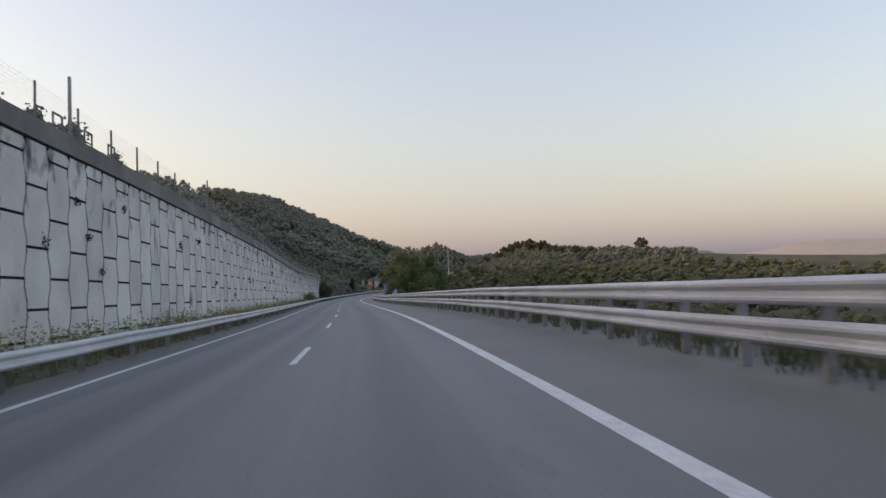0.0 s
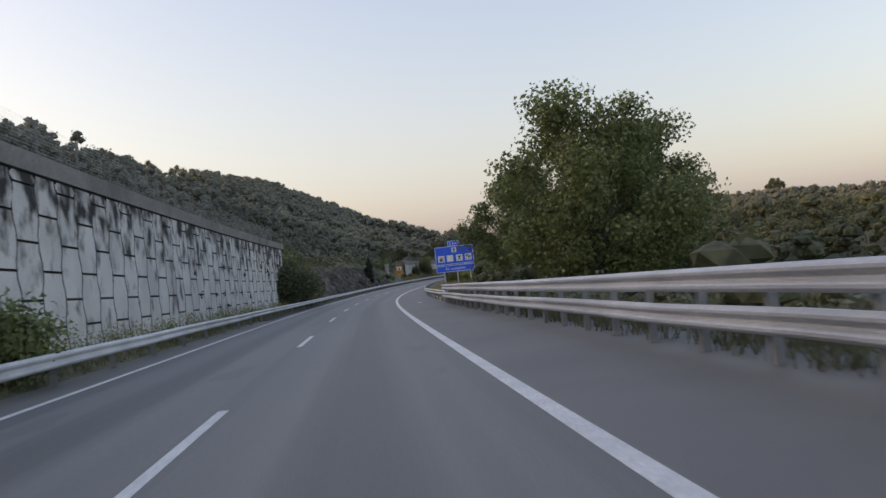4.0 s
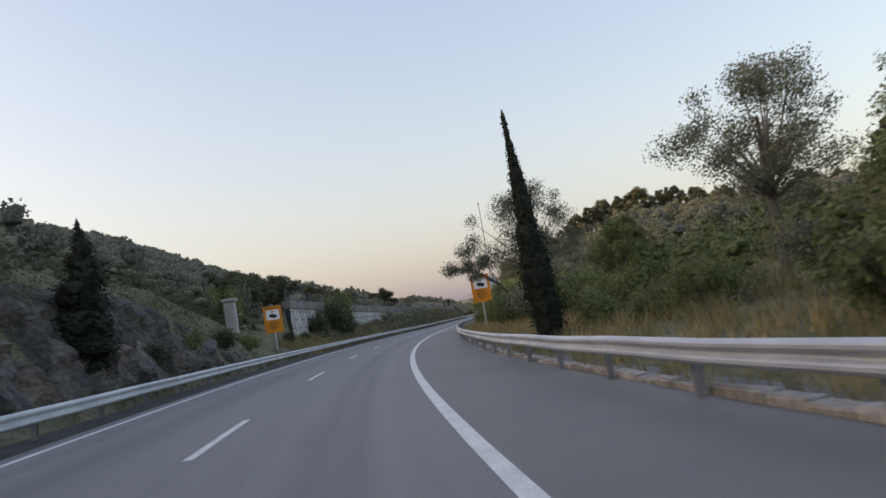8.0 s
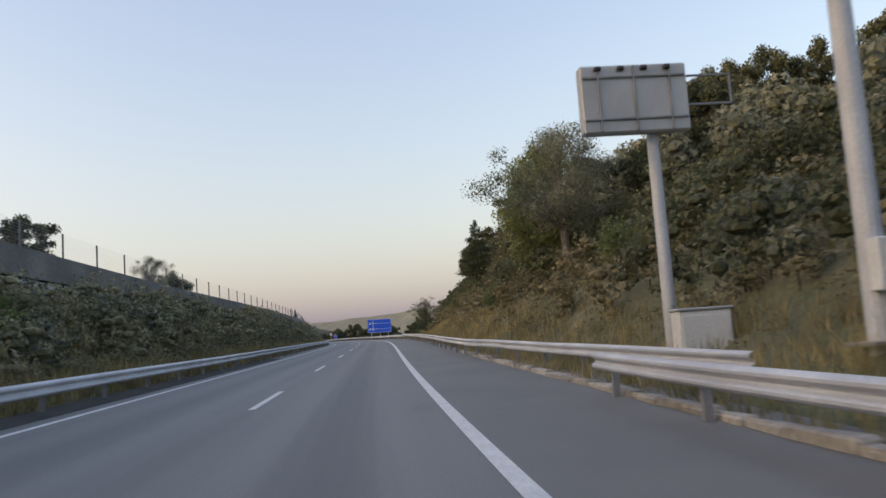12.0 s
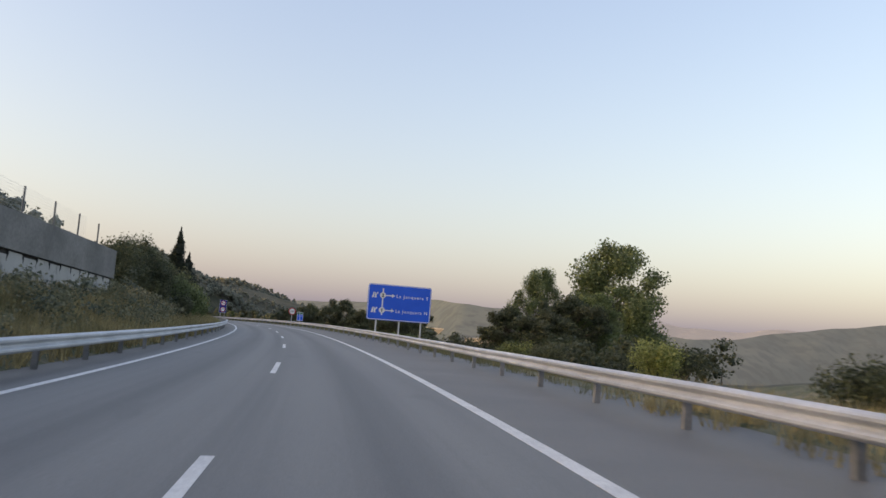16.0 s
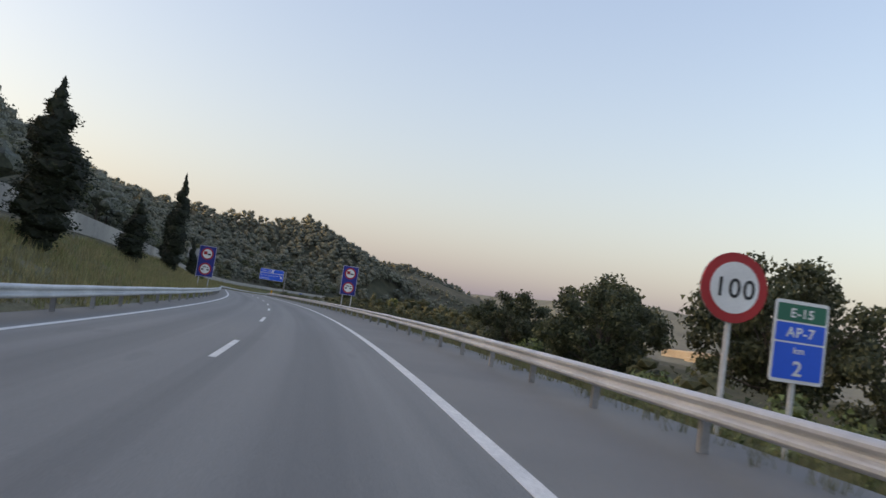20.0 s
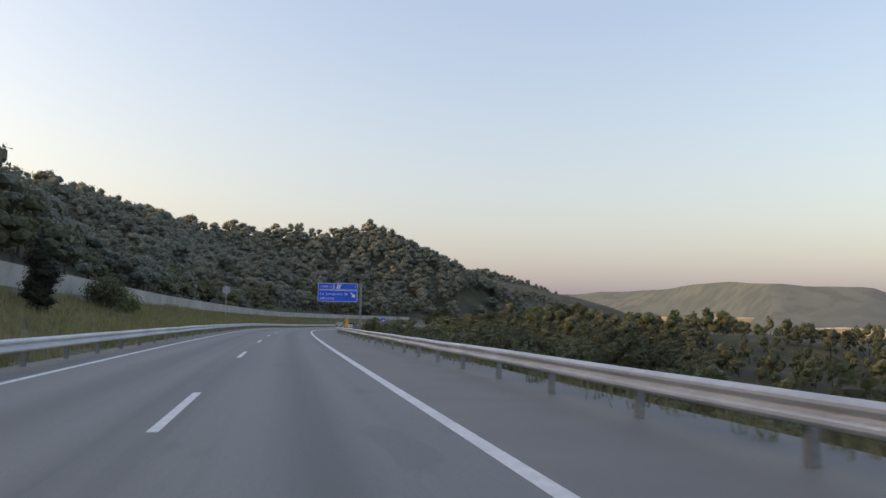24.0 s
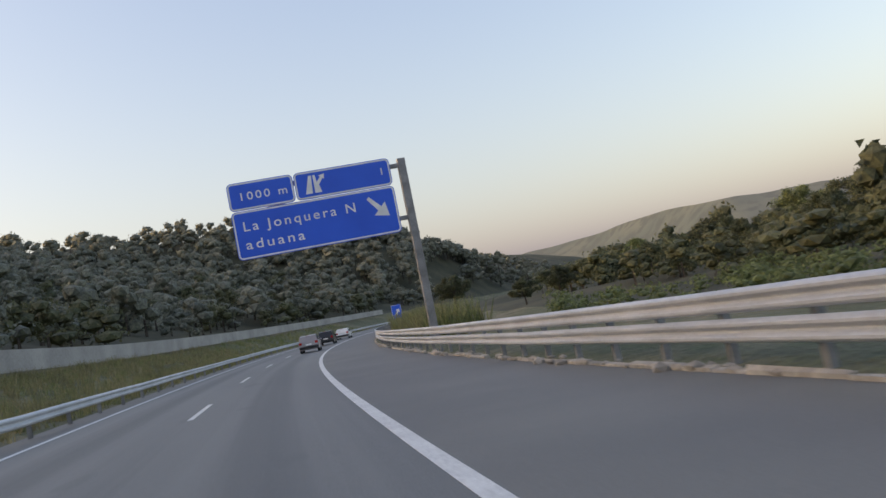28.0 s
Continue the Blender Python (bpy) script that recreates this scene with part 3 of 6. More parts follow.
def build_road():
    road = thing("road", "two-lane motorway carriageway with worn grey asphalt", "road", kind="structure")
    profile = [(-3.75, 0), (-3.75, -.3), (3.62, -.3), (3.62, 0), (1.75, .0), (-1.75, .0)][::-1]
    me = sweep_mesh("asphalt", profile, S_ALL, True, bank_z)
    for name, values in (("across", np.tile([p[0] for p in profile], len(S_ALL))), ("along", np.repeat(S_ALL, len(profile)))):
        me.attributes.new(name, "FLOAT", "POINT").data.foreach_set("value", np.asarray(values, np.float32))
    made("asphalt", me, ASPHALT, road)
    made("right_shoulder", sweep_mesh("right_shoulder", [(3.62, -.004), (3.62, -.3), (EDGE_R, -.3), (EDGE_R, -.004)], S_ALL, True, bank_z), SHOULDER, road, "worn grey asphalt hard shoulder")
    made("left_shoulder", sweep_mesh("left_shoulder", [(-3.75, -.004), (-3.75, -.3), (EDGE_L, -.3), (EDGE_L, -.004)], S_ALL, True, bank_z), SHOULDER, road)
    made("left_gutter", sweep_mesh("left_gutter", [(-4.02, .004), (-4.02, -.1), (EDGE_L - .02, -.1), (EDGE_L - .02, .05)], np.arange(178, 440, 4.0), True, bank_z), SHADED_GUTTER, road, "dark gutter with the rail's shade painted in")
    for name, u, w in (("left_edge_line", -LANE, .15), ("right_edge_line", LANE, .2)):
        made(name, sweep_mesh(name, [(u - w / 2, .004), (u - w / 2, -.02), (u + w / 2, -.02), (u + w / 2, .004)], S_ALL, True, bank_z), PAINT, road, "solid white edge line")
    starts_s = [16.2, 49.7, 84.1, 116, 198.2, 231.3, 263.8, 298, 331.9, 365.1, 398.5, 414.4, 480.6, 498.6, 584.4, 600.8, 620.4, 653.6, 688, 704.2, 758.2, 775.1, 811.1, 847.3, 883.5, 920.2]
    starts_n = [0, 2, 4, 6, 11, 13, 15, 17, 19, 21, 23, 24, 28, 29, 34, 35, 36, 38, 40, 41, 44, 45, 47, 49, 51, 53]
    for i in range(-6, 70):
        s = float(np.interp(i, starts_n, starts_s)) if 0 <= i <= 53 else (16.2 + 17 * i if i < 0 else 920.2 + 17.6 * (i - 53))
        st = np.linspace(s + 0.3, s + 5.3, 4)
        made("lane_dash", sweep_mesh("lane_dash", [(-.065, .004), (-.065, -.02), (.065, -.02), (.065, .004)], st, True, bank_z), PAINT, road)


PATCHES = [(184.5, 4.99, .16, .5), (77.5, 5.35, .15, .5)]


def paint_scrap(s, u, w, l):
    ring = [(u + w * math.cos(a) * (1 + .25 * math.sin(3 * a + 1)), s + l * math.sin(a) * (1 + .2 * math.cos(5 * a))) for a in np.linspace(0, 2 * math.pi, 15)[:-1]]
    bm = bmesh.new()
    low, top = ([bm.verts.new(Vector(place(b, a, float(bank_z(b, a)) + h))) for a, b in ring] for h in (-.01, .004))
    bm.faces.new(top)
    for i in range(len(ring)):
        j = (i + 1) % len(ring)
        bm.faces.new((low[i], low[j], top[j], top[i]))
    bmesh.ops.recalc_face_normals(bm, faces=bm.faces)
    me = bpy.data.meshes.new("paint_patch")
    bm.to_mesh(me)
    bm.free()
    tagged(made("paint_patch", me, PAINT), "worn white paint patch on the hard shoulder", "road marking", kind="structure")


def tar_seam(s0, s1, u0, u1, seed):
    """A worn dark seam of tar that wanders over the hard shoulder."""
    rng = np.random.default_rng(seed)
    st = np.arange(s0, s1 + .1, .8)
    mid = np.interp(st, [s0, s1], [u0, u1]) + .05 * rng.normal(size=len(st))
    half = .05 + .09 * rng.random(len(st)) * np.sin(np.pi * np.clip((st - s0) / (s1 - s0), .03, .97))
    rows = [place(st, mid + k * half, bank_z(st, mid) + h) for k, h in ((-1, -.012), (-1, .002), (1, .002), (1, -.012))]
    me = grid_mesh("tar_seam", len(st), 4, np.stack(rows, 1).reshape(-1, 3))
    tagged(made("tar_seam", me, TAR), "long dark tar seam on the hard shoulder", "tar seam", kind="structure")


TAR = surface("old_tar", (0.030, 0.030, 0.031), (0.060, 0.059, 0.058), 1.5, 30, 0.5, 0, 0.1, 0.3)


# ---- guard rails ----
W_FRONT = [(0, -.155), (.022, -.152), (.062, -.128), (.082, -.105), (.082, -.07), (.064, -.05), (.018, -.024), (.004, 0), (.018, .024), (.064, .05), (.082, .07), (.082, .105), (.062, .128), (.022, .152), (0, .155)]


def rail_profile(u, z, side):
    """A steel beam with two waves; side is +1 when the road lies towards -u."""
    front = [(u - side * d, z + h) for d, h in W_FRONT]
    back = [(u - side * (d - .012), z + h) for d, h in W_FRONT[::-1]]
    return front + back


def c_post(h):
    bm = bmesh.new()
    w, d, t = .12, .055, .008
    ring = [(-d, -w / 2), (d, -w / 2), (d, -w / 2 + t), (-d + t, -w / 2 + t), (-d + t, w / 2 - t), (d, w / 2 - t), (d, w / 2), (-d, w / 2)]
    lo, hi = [bm.verts.new((x, y, -.4)) for x, y in ring], [bm.verts.new((x, y, h)) for x, y in ring]
    bm.faces.new(lo[::-1])
    bm.faces.new(hi)
    for i in range(len(ring)):
        j = (i + 1) % len(ring)
        bm.faces.new((lo[i], lo[j], hi[j], hi[i]))
    bmesh.ops.recalc_face_normals(bm, faces=bm.faces)
    me = bpy.data.meshes.new("post")
    bm.to_mesh(me)
    bm.free()
    me.materials.append(POST_STEEL)
    return me


def guard_rail(s0, s1, u, tops, side, gap=4.0, label="galvanised steel guard rail on posts", shift=None):
    """One stretch of rail in lapped beams; tops: the beams' upper edges above the shoulder."""
    rail = thing("guard_rail", label, "guard rail", group="guard rails along the motorway")
    rnd = random.Random(int(s0 * 7 + u * 10))
    me = c_post(max(tops) - .04)
    block = box(.12, .10, .22, (0, 0, 0), .01)
    block_me = bpy.data.meshes.new("spacer")
    block.to_mesh(block_me)
    block.free()
    block_me.materials.append(POST_STEEL)
    for top in tops:
        lift = 0.0
        for a in np.arange(s0, s1 - .5, 4.0):
            b = min(a + 4.16, s1)
            ends = (lift, rnd.uniform(-.012, .012))
            lift = ends[1]
            base = lambda s, uu: bank_z(s, uu) + np.interp(s, [a, b], ends)
            lap = rnd.choice((0, .004))
            made("beam", sweep_mesh("beam", rail_profile(u - side * lap, top - .155, side), [a, (a + b) / 2, b], True, base, shift), GALVANISED, rail)
    for s in np.arange(s0 + 1, s1, gap):
        uu = u + side * 0.15 + (float(shift(s)) if shift is not None else 0.0)
        p = place(s, uu, float(bank_z(s, uu)))
        turn = math.degrees(float(heading(s)))
        made("post", me, POST_STEEL, rail, matrix=pose(*p, 0, rnd.uniform(-1.5, 1.5), turn))
        for top in tops:
            q = place(s, uu - side * .09, float(bank_z(s, uu)) + top - .155)
            made("spacer", block_me, POST_STEEL, rail, matrix=pose(*q, 0, 0, turn))
    return rail


def join_shift(s):
    """How far the second rail stands out before it swings in beside the shoulder."""
    return np.interp(s, [394, 397, 404, 415, 420, 430], [1.35, 1.25, .95, .55, .1, 0])


def build_rails():
    for a in range(-120, 1100, 122):
        guard_rail(a, a + 121.9, -4.45, [.68], -1, 4.0)
    for a, b in ((-120, 0), (0, 95), (95, 177)):
        guard_rail(a, b - .1, 6.1, [1.11, .65], 1, 2.0, "double-height galvanised guard rail on close posts")
    for a, b in ((174, 300), (300, 397.7)):
        guard_rail(a, b - .1, 6.3, [.75], 1)
    guard_rail(394, 500, 6.25, [.78], 1, shift=join_shift)
    for a, b in ((500, 620), (620, 740), (740, 862)):
        guard_rail(a, b - .1, 6.25, [.71], 1)
    for a, b in ((856, 960), (960, 1080)):
        guard_rail(a, b - .1, 7.85, [1.02, .63], 1, 2.0, "double galvanised guard rail on close posts")


def kerb_row(s0, s1, u, wide, high, seed, bare, label):
    """A row of uneven kerb stones, some sunk or missing."""
    rnd = random.Random(seed)
    kerb = thing("kerb", label, "kerb", kind="structure")
    meshes = []
    for k in range(6):
        bm = box(wide, 1.0, high + .2, (0, 0, (high - .2) / 2), .03)
        for v in bm.verts:
            v.co.x += rnd.uniform(-.022, .022)
            v.co.z += rnd.uniform(-.025, .025) * (v.co.z > 0)
        me = bpy.data.meshes.new("kerb_stone")
        bm.to_mesh(me)
        bm.free()
        me.materials.append(KERB_STONE)
        meshes.append(me)
    at = s0
    while at < s1:
        long = rnd.choice((.8, 1.0, 1.0, 1.4, 1.9))
        if rnd.random() > bare:
            mid, sunk = at + long / 2, rnd.uniform(0, .05)
            q = place(mid, u, float(bank_z(mid, u)) - sunk)
            made("kerb_stone", rnd.choice(meshes), KERB_STONE, kerb, matrix=pose(*q, rnd.uniform(-1, 1), rnd.uniform(-5, 5), math.degrees(float(heading(mid))) + rnd.uniform(-1.6, 1.6)) @ Matrix.Diagonal((1, long - .03, 1, 1)))
        at += long


def build_kerbs():
    kerb_row(173, 426, 6.7, .26, .13, 8, .04, "low weathered concrete kerb stones beside the shoulder")
    kerb_row(858, 1060, 7.65, .15, .09, 6, .08, "broken pale kerb stones under the double rail")


# ---- retaining walls with cross-shaped panels ----
def wall_top(which, s):
    if which == "a":
        return np.interp(s, [-200, 50, 80, 108, 134, 152, 205], [5.15, 5.3, 5.36, 5.12, 5.1, 5.25, 5.6])
    return np.interp(s, [328, 353, 377, 395, 404, 429, 500, 526, 541, 560], [4.5, 4.36, 4.1, 3.98, 3.8, 3.55, 3.1, 3.0, 2.75, 2.5])


def cope_top(which, s):
    return wall_top("a", s) + 0.54 if which == "a" else np.interp(s, [328, 340, 362, 385, 403, 429, 490, 526, 560], [5.2, 5.22, 5.12, 4.95, 4.76, 4.42, 4.08, 4.04, 3.9])


def panel_mesh(h, seed):
    """One panel, 1.5 m wide, with jagged upright edges; it faces +x, its foot at z 0."""
    rng = random.Random(seed)
    w = 1.5
    side = [(0.0, .075), (.14, .07), (.36, -.075), (.5, -.085), (.64, -.075), (.86, .07), (1.0, .075)]
    jag = lambda: rng.uniform(-.014, .014)
    right = [(w / 2 - .022 - x + jag(), z * h) for z, x in side]
    left = [(-w / 2 + .022 + x + jag(), z * h) for z, x in side[::-1]]
    ring = [(y, min(max(z, .022), h - .022)) for y, z in right + left]
    bm = bmesh.new()
    back = [bm.verts.new((-.10, y, z)) for y, z in ring]
    mid = [bm.verts.new((.0, y, z)) for y, z in ring]
    cy, cz = 0.0, h / 2
    front = [bm.verts.new((.02, cy + (y - cy) * .975, cz + (z - cz) * .982)) for y, z in ring]
    n = len(ring)
    for a, b in ((back, mid), (mid, front)):
        for i in range(n):
            j = (i + 1) % n
            bm.faces.new((a[i], a[j], b[j], b[i])).material_index = 1
    bm.faces.new(front)
    bmesh.ops.recalc_face_normals(bm, faces=bm.faces)
    me = bpy.data.meshes.new("panel")
    bm.to_mesh(me)
    bm.free()
    return me


def panel_wall(name, which, u, s0, s1, near, panel_mat, label):
    wall = thing(name, label, "retaining wall", kind="structure")
    st = np.r_[np.arange(s0, s1, 3.0), s1]
    n = len(st)

    def strip(nm, mat, zlo, zhi, u0, u1, lab=""):
        rows = np.stack([place(st, u0, zlo), place(st, u0, zhi), place(st, u1, zhi), place(st, u1, zlo)], 1).reshape(-1, 3)
        i = np.arange(n * 4).reshape(n, 4)
        i = np.concatenate([i, i[:, :1]], 1)
        q = np.stack([i[:-1, :-1], i[1:, :-1], i[1:, 1:], i[:-1, 1:]], -1).reshape(-1, 4)
        q = np.concatenate([q, [[0, 1, 2, 3], [4 * n - 1, 4 * n - 2, 4 * n - 3, 4 * n - 4]]])
        me = quads_mesh(nm, rows, q)
        bm = bmesh.new()
        bm.from_mesh(me)
        bmesh.ops.recalc_face_normals(bm, faces=bm.faces)
        bm.to_mesh(me)
        bm.free()
        return made(nm, me, mat, wall, lab)

    top, cope = wall_top(which, st), cope_top(which, st)
    strip("backing", JOINT, st * 0 - .6, top, u - .05, u - .4)
    strip("coping", COPING, top + .01, cope, u + .10, u - .5, "long grey concrete coping beam")
    meshes = {}
    joined_pts, joined_quads, joined_mats, count = [], [], [], 0
    cols = int((s1 - s0) / 1.5)
    for c in range(cols):
        s = s0 + .75 + 1.5 * c
        ztop = float(wall_top(which, s)) - .01
        z = -.35 + (0.75 if c % 2 else 0.0) + (0.0)
        first = True
        while z < ztop - .2:
            h = 1.5
            if first and c % 2:
                z, h = -.35, .75
            first = False
            h = min(h, ztop - z)
            key = (round(h / .15) * .15, (c * 7 + int(z * 3)) % 3)
            key = (max(key[0], .3), key[1])
            if key not in meshes:
                meshes[key] = panel_mesh(*key)
                meshes[key].materials.append(panel_mat)
                meshes[key].materials.append(JOINT)
            p = place(s, u, z)
            m = pose(*p, 0, 0, math.degrees(float(heading(s))))
            m = m @ Matrix.Diagonal((1, 1, h / key[0], 1))
            if near[0] <= s <= near[1] and count < 300:
                made("panel", meshes[key], panel_mat, wall, matrix=m)
                count += 1
            else:
                me = meshes[key]
                base = sum(len(x) for x in joined_pts)
                joined_pts.append(np.array([(m @ v.co)[:] for v in me.vertices]))
                joined_quads += [[base + i for i in f.vertices] for f in me.polygons]
                joined_mats += [f.material_index for f in me.polygons]
            z += h
    if joined_pts:
        me = bpy.data.meshes.new("panels")
        me.from_pydata([tuple(p) for p in np.concatenate(joined_pts)], [], joined_quads)
        me.materials.append(panel_mat)
        me.materials.append(JOINT)
        me.polygons.foreach_set("material_index", np.array(joined_mats, np.int32))
        tagged(made("panels", me, panel_mat, wall), kind="stuff")
    return wall


def fence(name, which, u, s0, s1, label, height=1.5, gap=3.0):
    """Wire fence on the coping: posts and thin wires."""
    f = thing(name, label, "fence")
    bm = tube(.035, .035, height + .1, 8)
    me = bpy.data.meshes.new("post")
    bm.to_mesh(me)
    bm.free()
    me.materials.append(FENCE_STEEL)
    for s in np.arange(s0 + .5, s1, gap):
        p = place(s, u, float(cope_top(which, s)) - .1)
        made("post", me, FENCE_STEEL, f, matrix=pose(*p))
    st = np.arange(s0, s1, 3.0)
    pts, quads = [], []

    def ribbon(a, b, half):
        base = len(pts)
        pts.extend([a - half, a + half, b + half, b - half])
        quads.append((base, base + 1, base + 2, base + 3))

    up = np.array([0, 0, .0022])
    for h in np.arange(.06, height, .10):
        line = place(st, u, cope_top(which, st) + h)
        for a, b in zip(line, line[1:]):
            ribbon(a, b, up)
    for s in np.arange(s0, s1 - 3, .12):
        a = place(s, u, float(cope_top(which, s)))
        t = place(s + .1, u, 0) - place(s, u, 0)
        t = t / np.linalg.norm(t) * .0022
        ribbon(a, a + np.array([0, 0, height]), t)
    tagged(made("wire_mesh", quads_mesh("wire_mesh", np.array(pts), np.array(quads)), FENCE_WIRE, f, "thin grey wire netting"), kind="stuff")
    return f


FENCE_STEEL = plain("fence_post_steel", (0.16, 0.16, 0.158), 0.7, 0.0)
FENCE_WIRE = plain("fence_wire", (0.62, 0.62, 0.61), 0.6, 0.0)


def build_walls():
    panel_wall("wall_1", "a", -6.5, -120, 205, (24, 150), PANEL, "tall white concrete panel retaining wall with black streaks")
    panel_wall("wall_2", "b", -8.5, 329, 556, (330, 440), PANEL_B, "grey concrete panel retaining wall behind a grassy bank")
    fence("fence", "a", -6.75, -120, 203, "tall wire mesh fence along the wall's coping", 1.12, 3.3)
    fence("fence", "b", -8.8, 329, 554, "tall wire mesh fence along the wall's coping", 1.02, 3.67)
    for s, u, which in ((47.5, -6.75, "a"), (131, -6.75, "a"), (496.1, -8.8, "b")):
        brace = thing("fence_brace", "dark steel brace propping a fence post", "brace", standing(s, u, float(cope_top(which, s))))
        for dx in (-.45, .45):
            bm = tube(.03, .03, 2.0 if which == "a" else 1.2, 8)
            part("strut", bm, FENCE_STEEL, brace, matrix=Matrix.Translation((0, dx, 0)) @ pose(0, 0, 0, math.copysign(13, dx), 0, 0))
    # gates and mast by the fence at the start
    for i, s in enumerate((24, 26.6, 29)):
        g = thing("handrail_hoop", "bent dark steel hoop above the wall's coping", "handrail", standing(s, -6.75, float(cope_top("a", s)) - .1), group="steel hoops over the wall")
        for x in (-.35, .35):
            part("upright", tube(.03, .03, .68, 8, (0, x, 0)), FENCE_STEEL, g)
        part("top_bar", box(.06, .76, .06, (0, 0, .68), .02), FENCE_STEEL, g)
        part("mid_bar", box(.05, .70, .05, (0, 0, .36), .02), FENCE_STEEL, g)
    mast = thing("utility_mast", "plain grey steel mast behind the wall", "mast", standing(25.6, -6.95, 5.6))
    part("pole", tube(.06, .05, 2.26, 12), POST_STEEL, mast)
    stub = thing("concrete_stub", "pale weathered concrete stub on the bank", "block", standing(309.5, -8.6, 2.6))
    part("pillar", box(.7, .8, 2.2, (0, 0, 1.0), .06), LOW_WALL, stub)
    part("cap", box(.9, 1.0, .22, (0, 0, 2.2), .04), LOW_WALL, stub)
    low = thing("low_wall", "long pale concrete wall along the hillside track", "wall", kind="structure")
    st = np.arange(585, 1120, 5.0)
    for a, b in ((585, 800), (800, 1120)):
        st = np.arange(a, b + .1, 5.0)
        made("wall_run", sweep_mesh("wall_run", [(-12.2, -1.2), (-12.2, .0), (-12.5, .0), (-12.5, -1.2)], st, True,
             lambda s, u: np.interp(s, [585, 640, 670, 730, 860, 930, 970, 1120], [3.0, 4.1, 4.2, 4.0, 3.65, 3.85, 3.75, 4.2])), LOW_WALL, low)


LOW_WALL = surface("pale_render", (0.30, 0.295, 0.28), (0.42, 0.41, 0.385), 0.3, 8, 0.9, 0, 0.15, 0.25)


# ---- rock cutting ----
def rock_place(s, t):
    """Points on the face of the cutting: t runs from its foot to its top."""
    top = np.interp(s, [206, 222, 262, 290, 304], [1.8, 4.2, 4.6, 4.4, 1.8])
    z = -.3 + (top + .3) * t
    p = place(s, -5.75 - 2.8 * t ** 1.2, z)
    push = []
    for a, h, k in zip(s.ravel(), z.ravel(), t.ravel()):
        lean = float(a) + .45 * float(h)
        rib = 1 - abs(noise.noise((lean * .42, float(h) * .10, 3.1))) * 2.2
        small = 1 - abs(noise.noise((lean * 1.3, float(h) * .35, 7.7))) * 2
        rough = noise.fractal((float(a) * 1.1, float(h) * 1.3, 1.0), .8, 2.1, 3)
        push.append((1.0 * rib + .42 * small + .3 * rough - .5) * min(1, .25 + 3 * float(k)) * min(1, .3 + 4 * (1 - float(k))))
    push, yaw = np.array(push).reshape(s.shape), heading(s)
    p[..., 0] += np.cos(yaw) * push
    p[..., 1] += np.sin(yaw) * push
    return p


def build_rock():
    ss, tt = np.arange(206, 304, .36), np.linspace(0, 1, 26)
    s, t = np.meshgrid(ss, tt, indexing="ij")
    p = rock_place(s, t)
    ob = made("rock_cutting", grid_mesh("rock_cutting", len(ss), len(tt), p.reshape(-1, 3)), ROCK)
    tagged(ob, "rough grey-brown rock face of the road cutting", "rock face", kind="structure")


# ---- signs ----
def posts(parent, xs, z0, z1, r=.05, y=.08):
    for x in xs:
        part("post", tube(r, r, z1 - z0, 12, (x, y, z0)), GALVANISED, parent)


def exit_icon(parent, at, size):
    """Two bars of a carriageway, one turning off."""
    k = size
    part("pictogram", shape([(-.5 * k, -.5 * k), (-.22 * k, .5 * k), (-.06 * k, .5 * k), (-.12 * k, -.5 * k)], .006, at), SIGN_WHITE, parent)
    part("pictogram", shape([(.02 * k, -.5 * k), (.02 * k, .5 * k), (.14 * k, .5 * k), (.2 * k, .1 * k), (.42 * k, .36 * k), (.34 * k, .44 * k), (.66 * k, .5 * k), (.62 * k, .2 * k),
                              (.54 * k, .26 * k), (.3 * k, -.06 * k), (.4 * k, -.5 * k)], .006, at), SIGN_WHITE, parent)


def blue_board(parent, w, h, at, mat=None, border=.085, name="panel", r=.14):
    """A board with a thin coloured edge, a white line and its coloured face."""
    edge, line = min(.035, border * .4), border * .62
    face = mat or SIGN_BLUE
    part("edge", plate(w, h, r, .03, at), face, parent)
    part("rim", plate(w - 2 * edge, h - 2 * edge, max(r - edge, .02), .034, (at[0], at[1] - .002, at[2])), SIGN_WHITE, parent, "white rim line")
    k = edge + line
    part(name, plate(w - 2 * k, h - 2 * k, max(r - k, .02), .038, (at[0], at[1] - .003, at[2])), face, parent, "blue reflective face")
    part("back_plate", plate(w, h, r, .02, (at[0], at[1] + .03, at[2])), SIGN_GREY, parent)


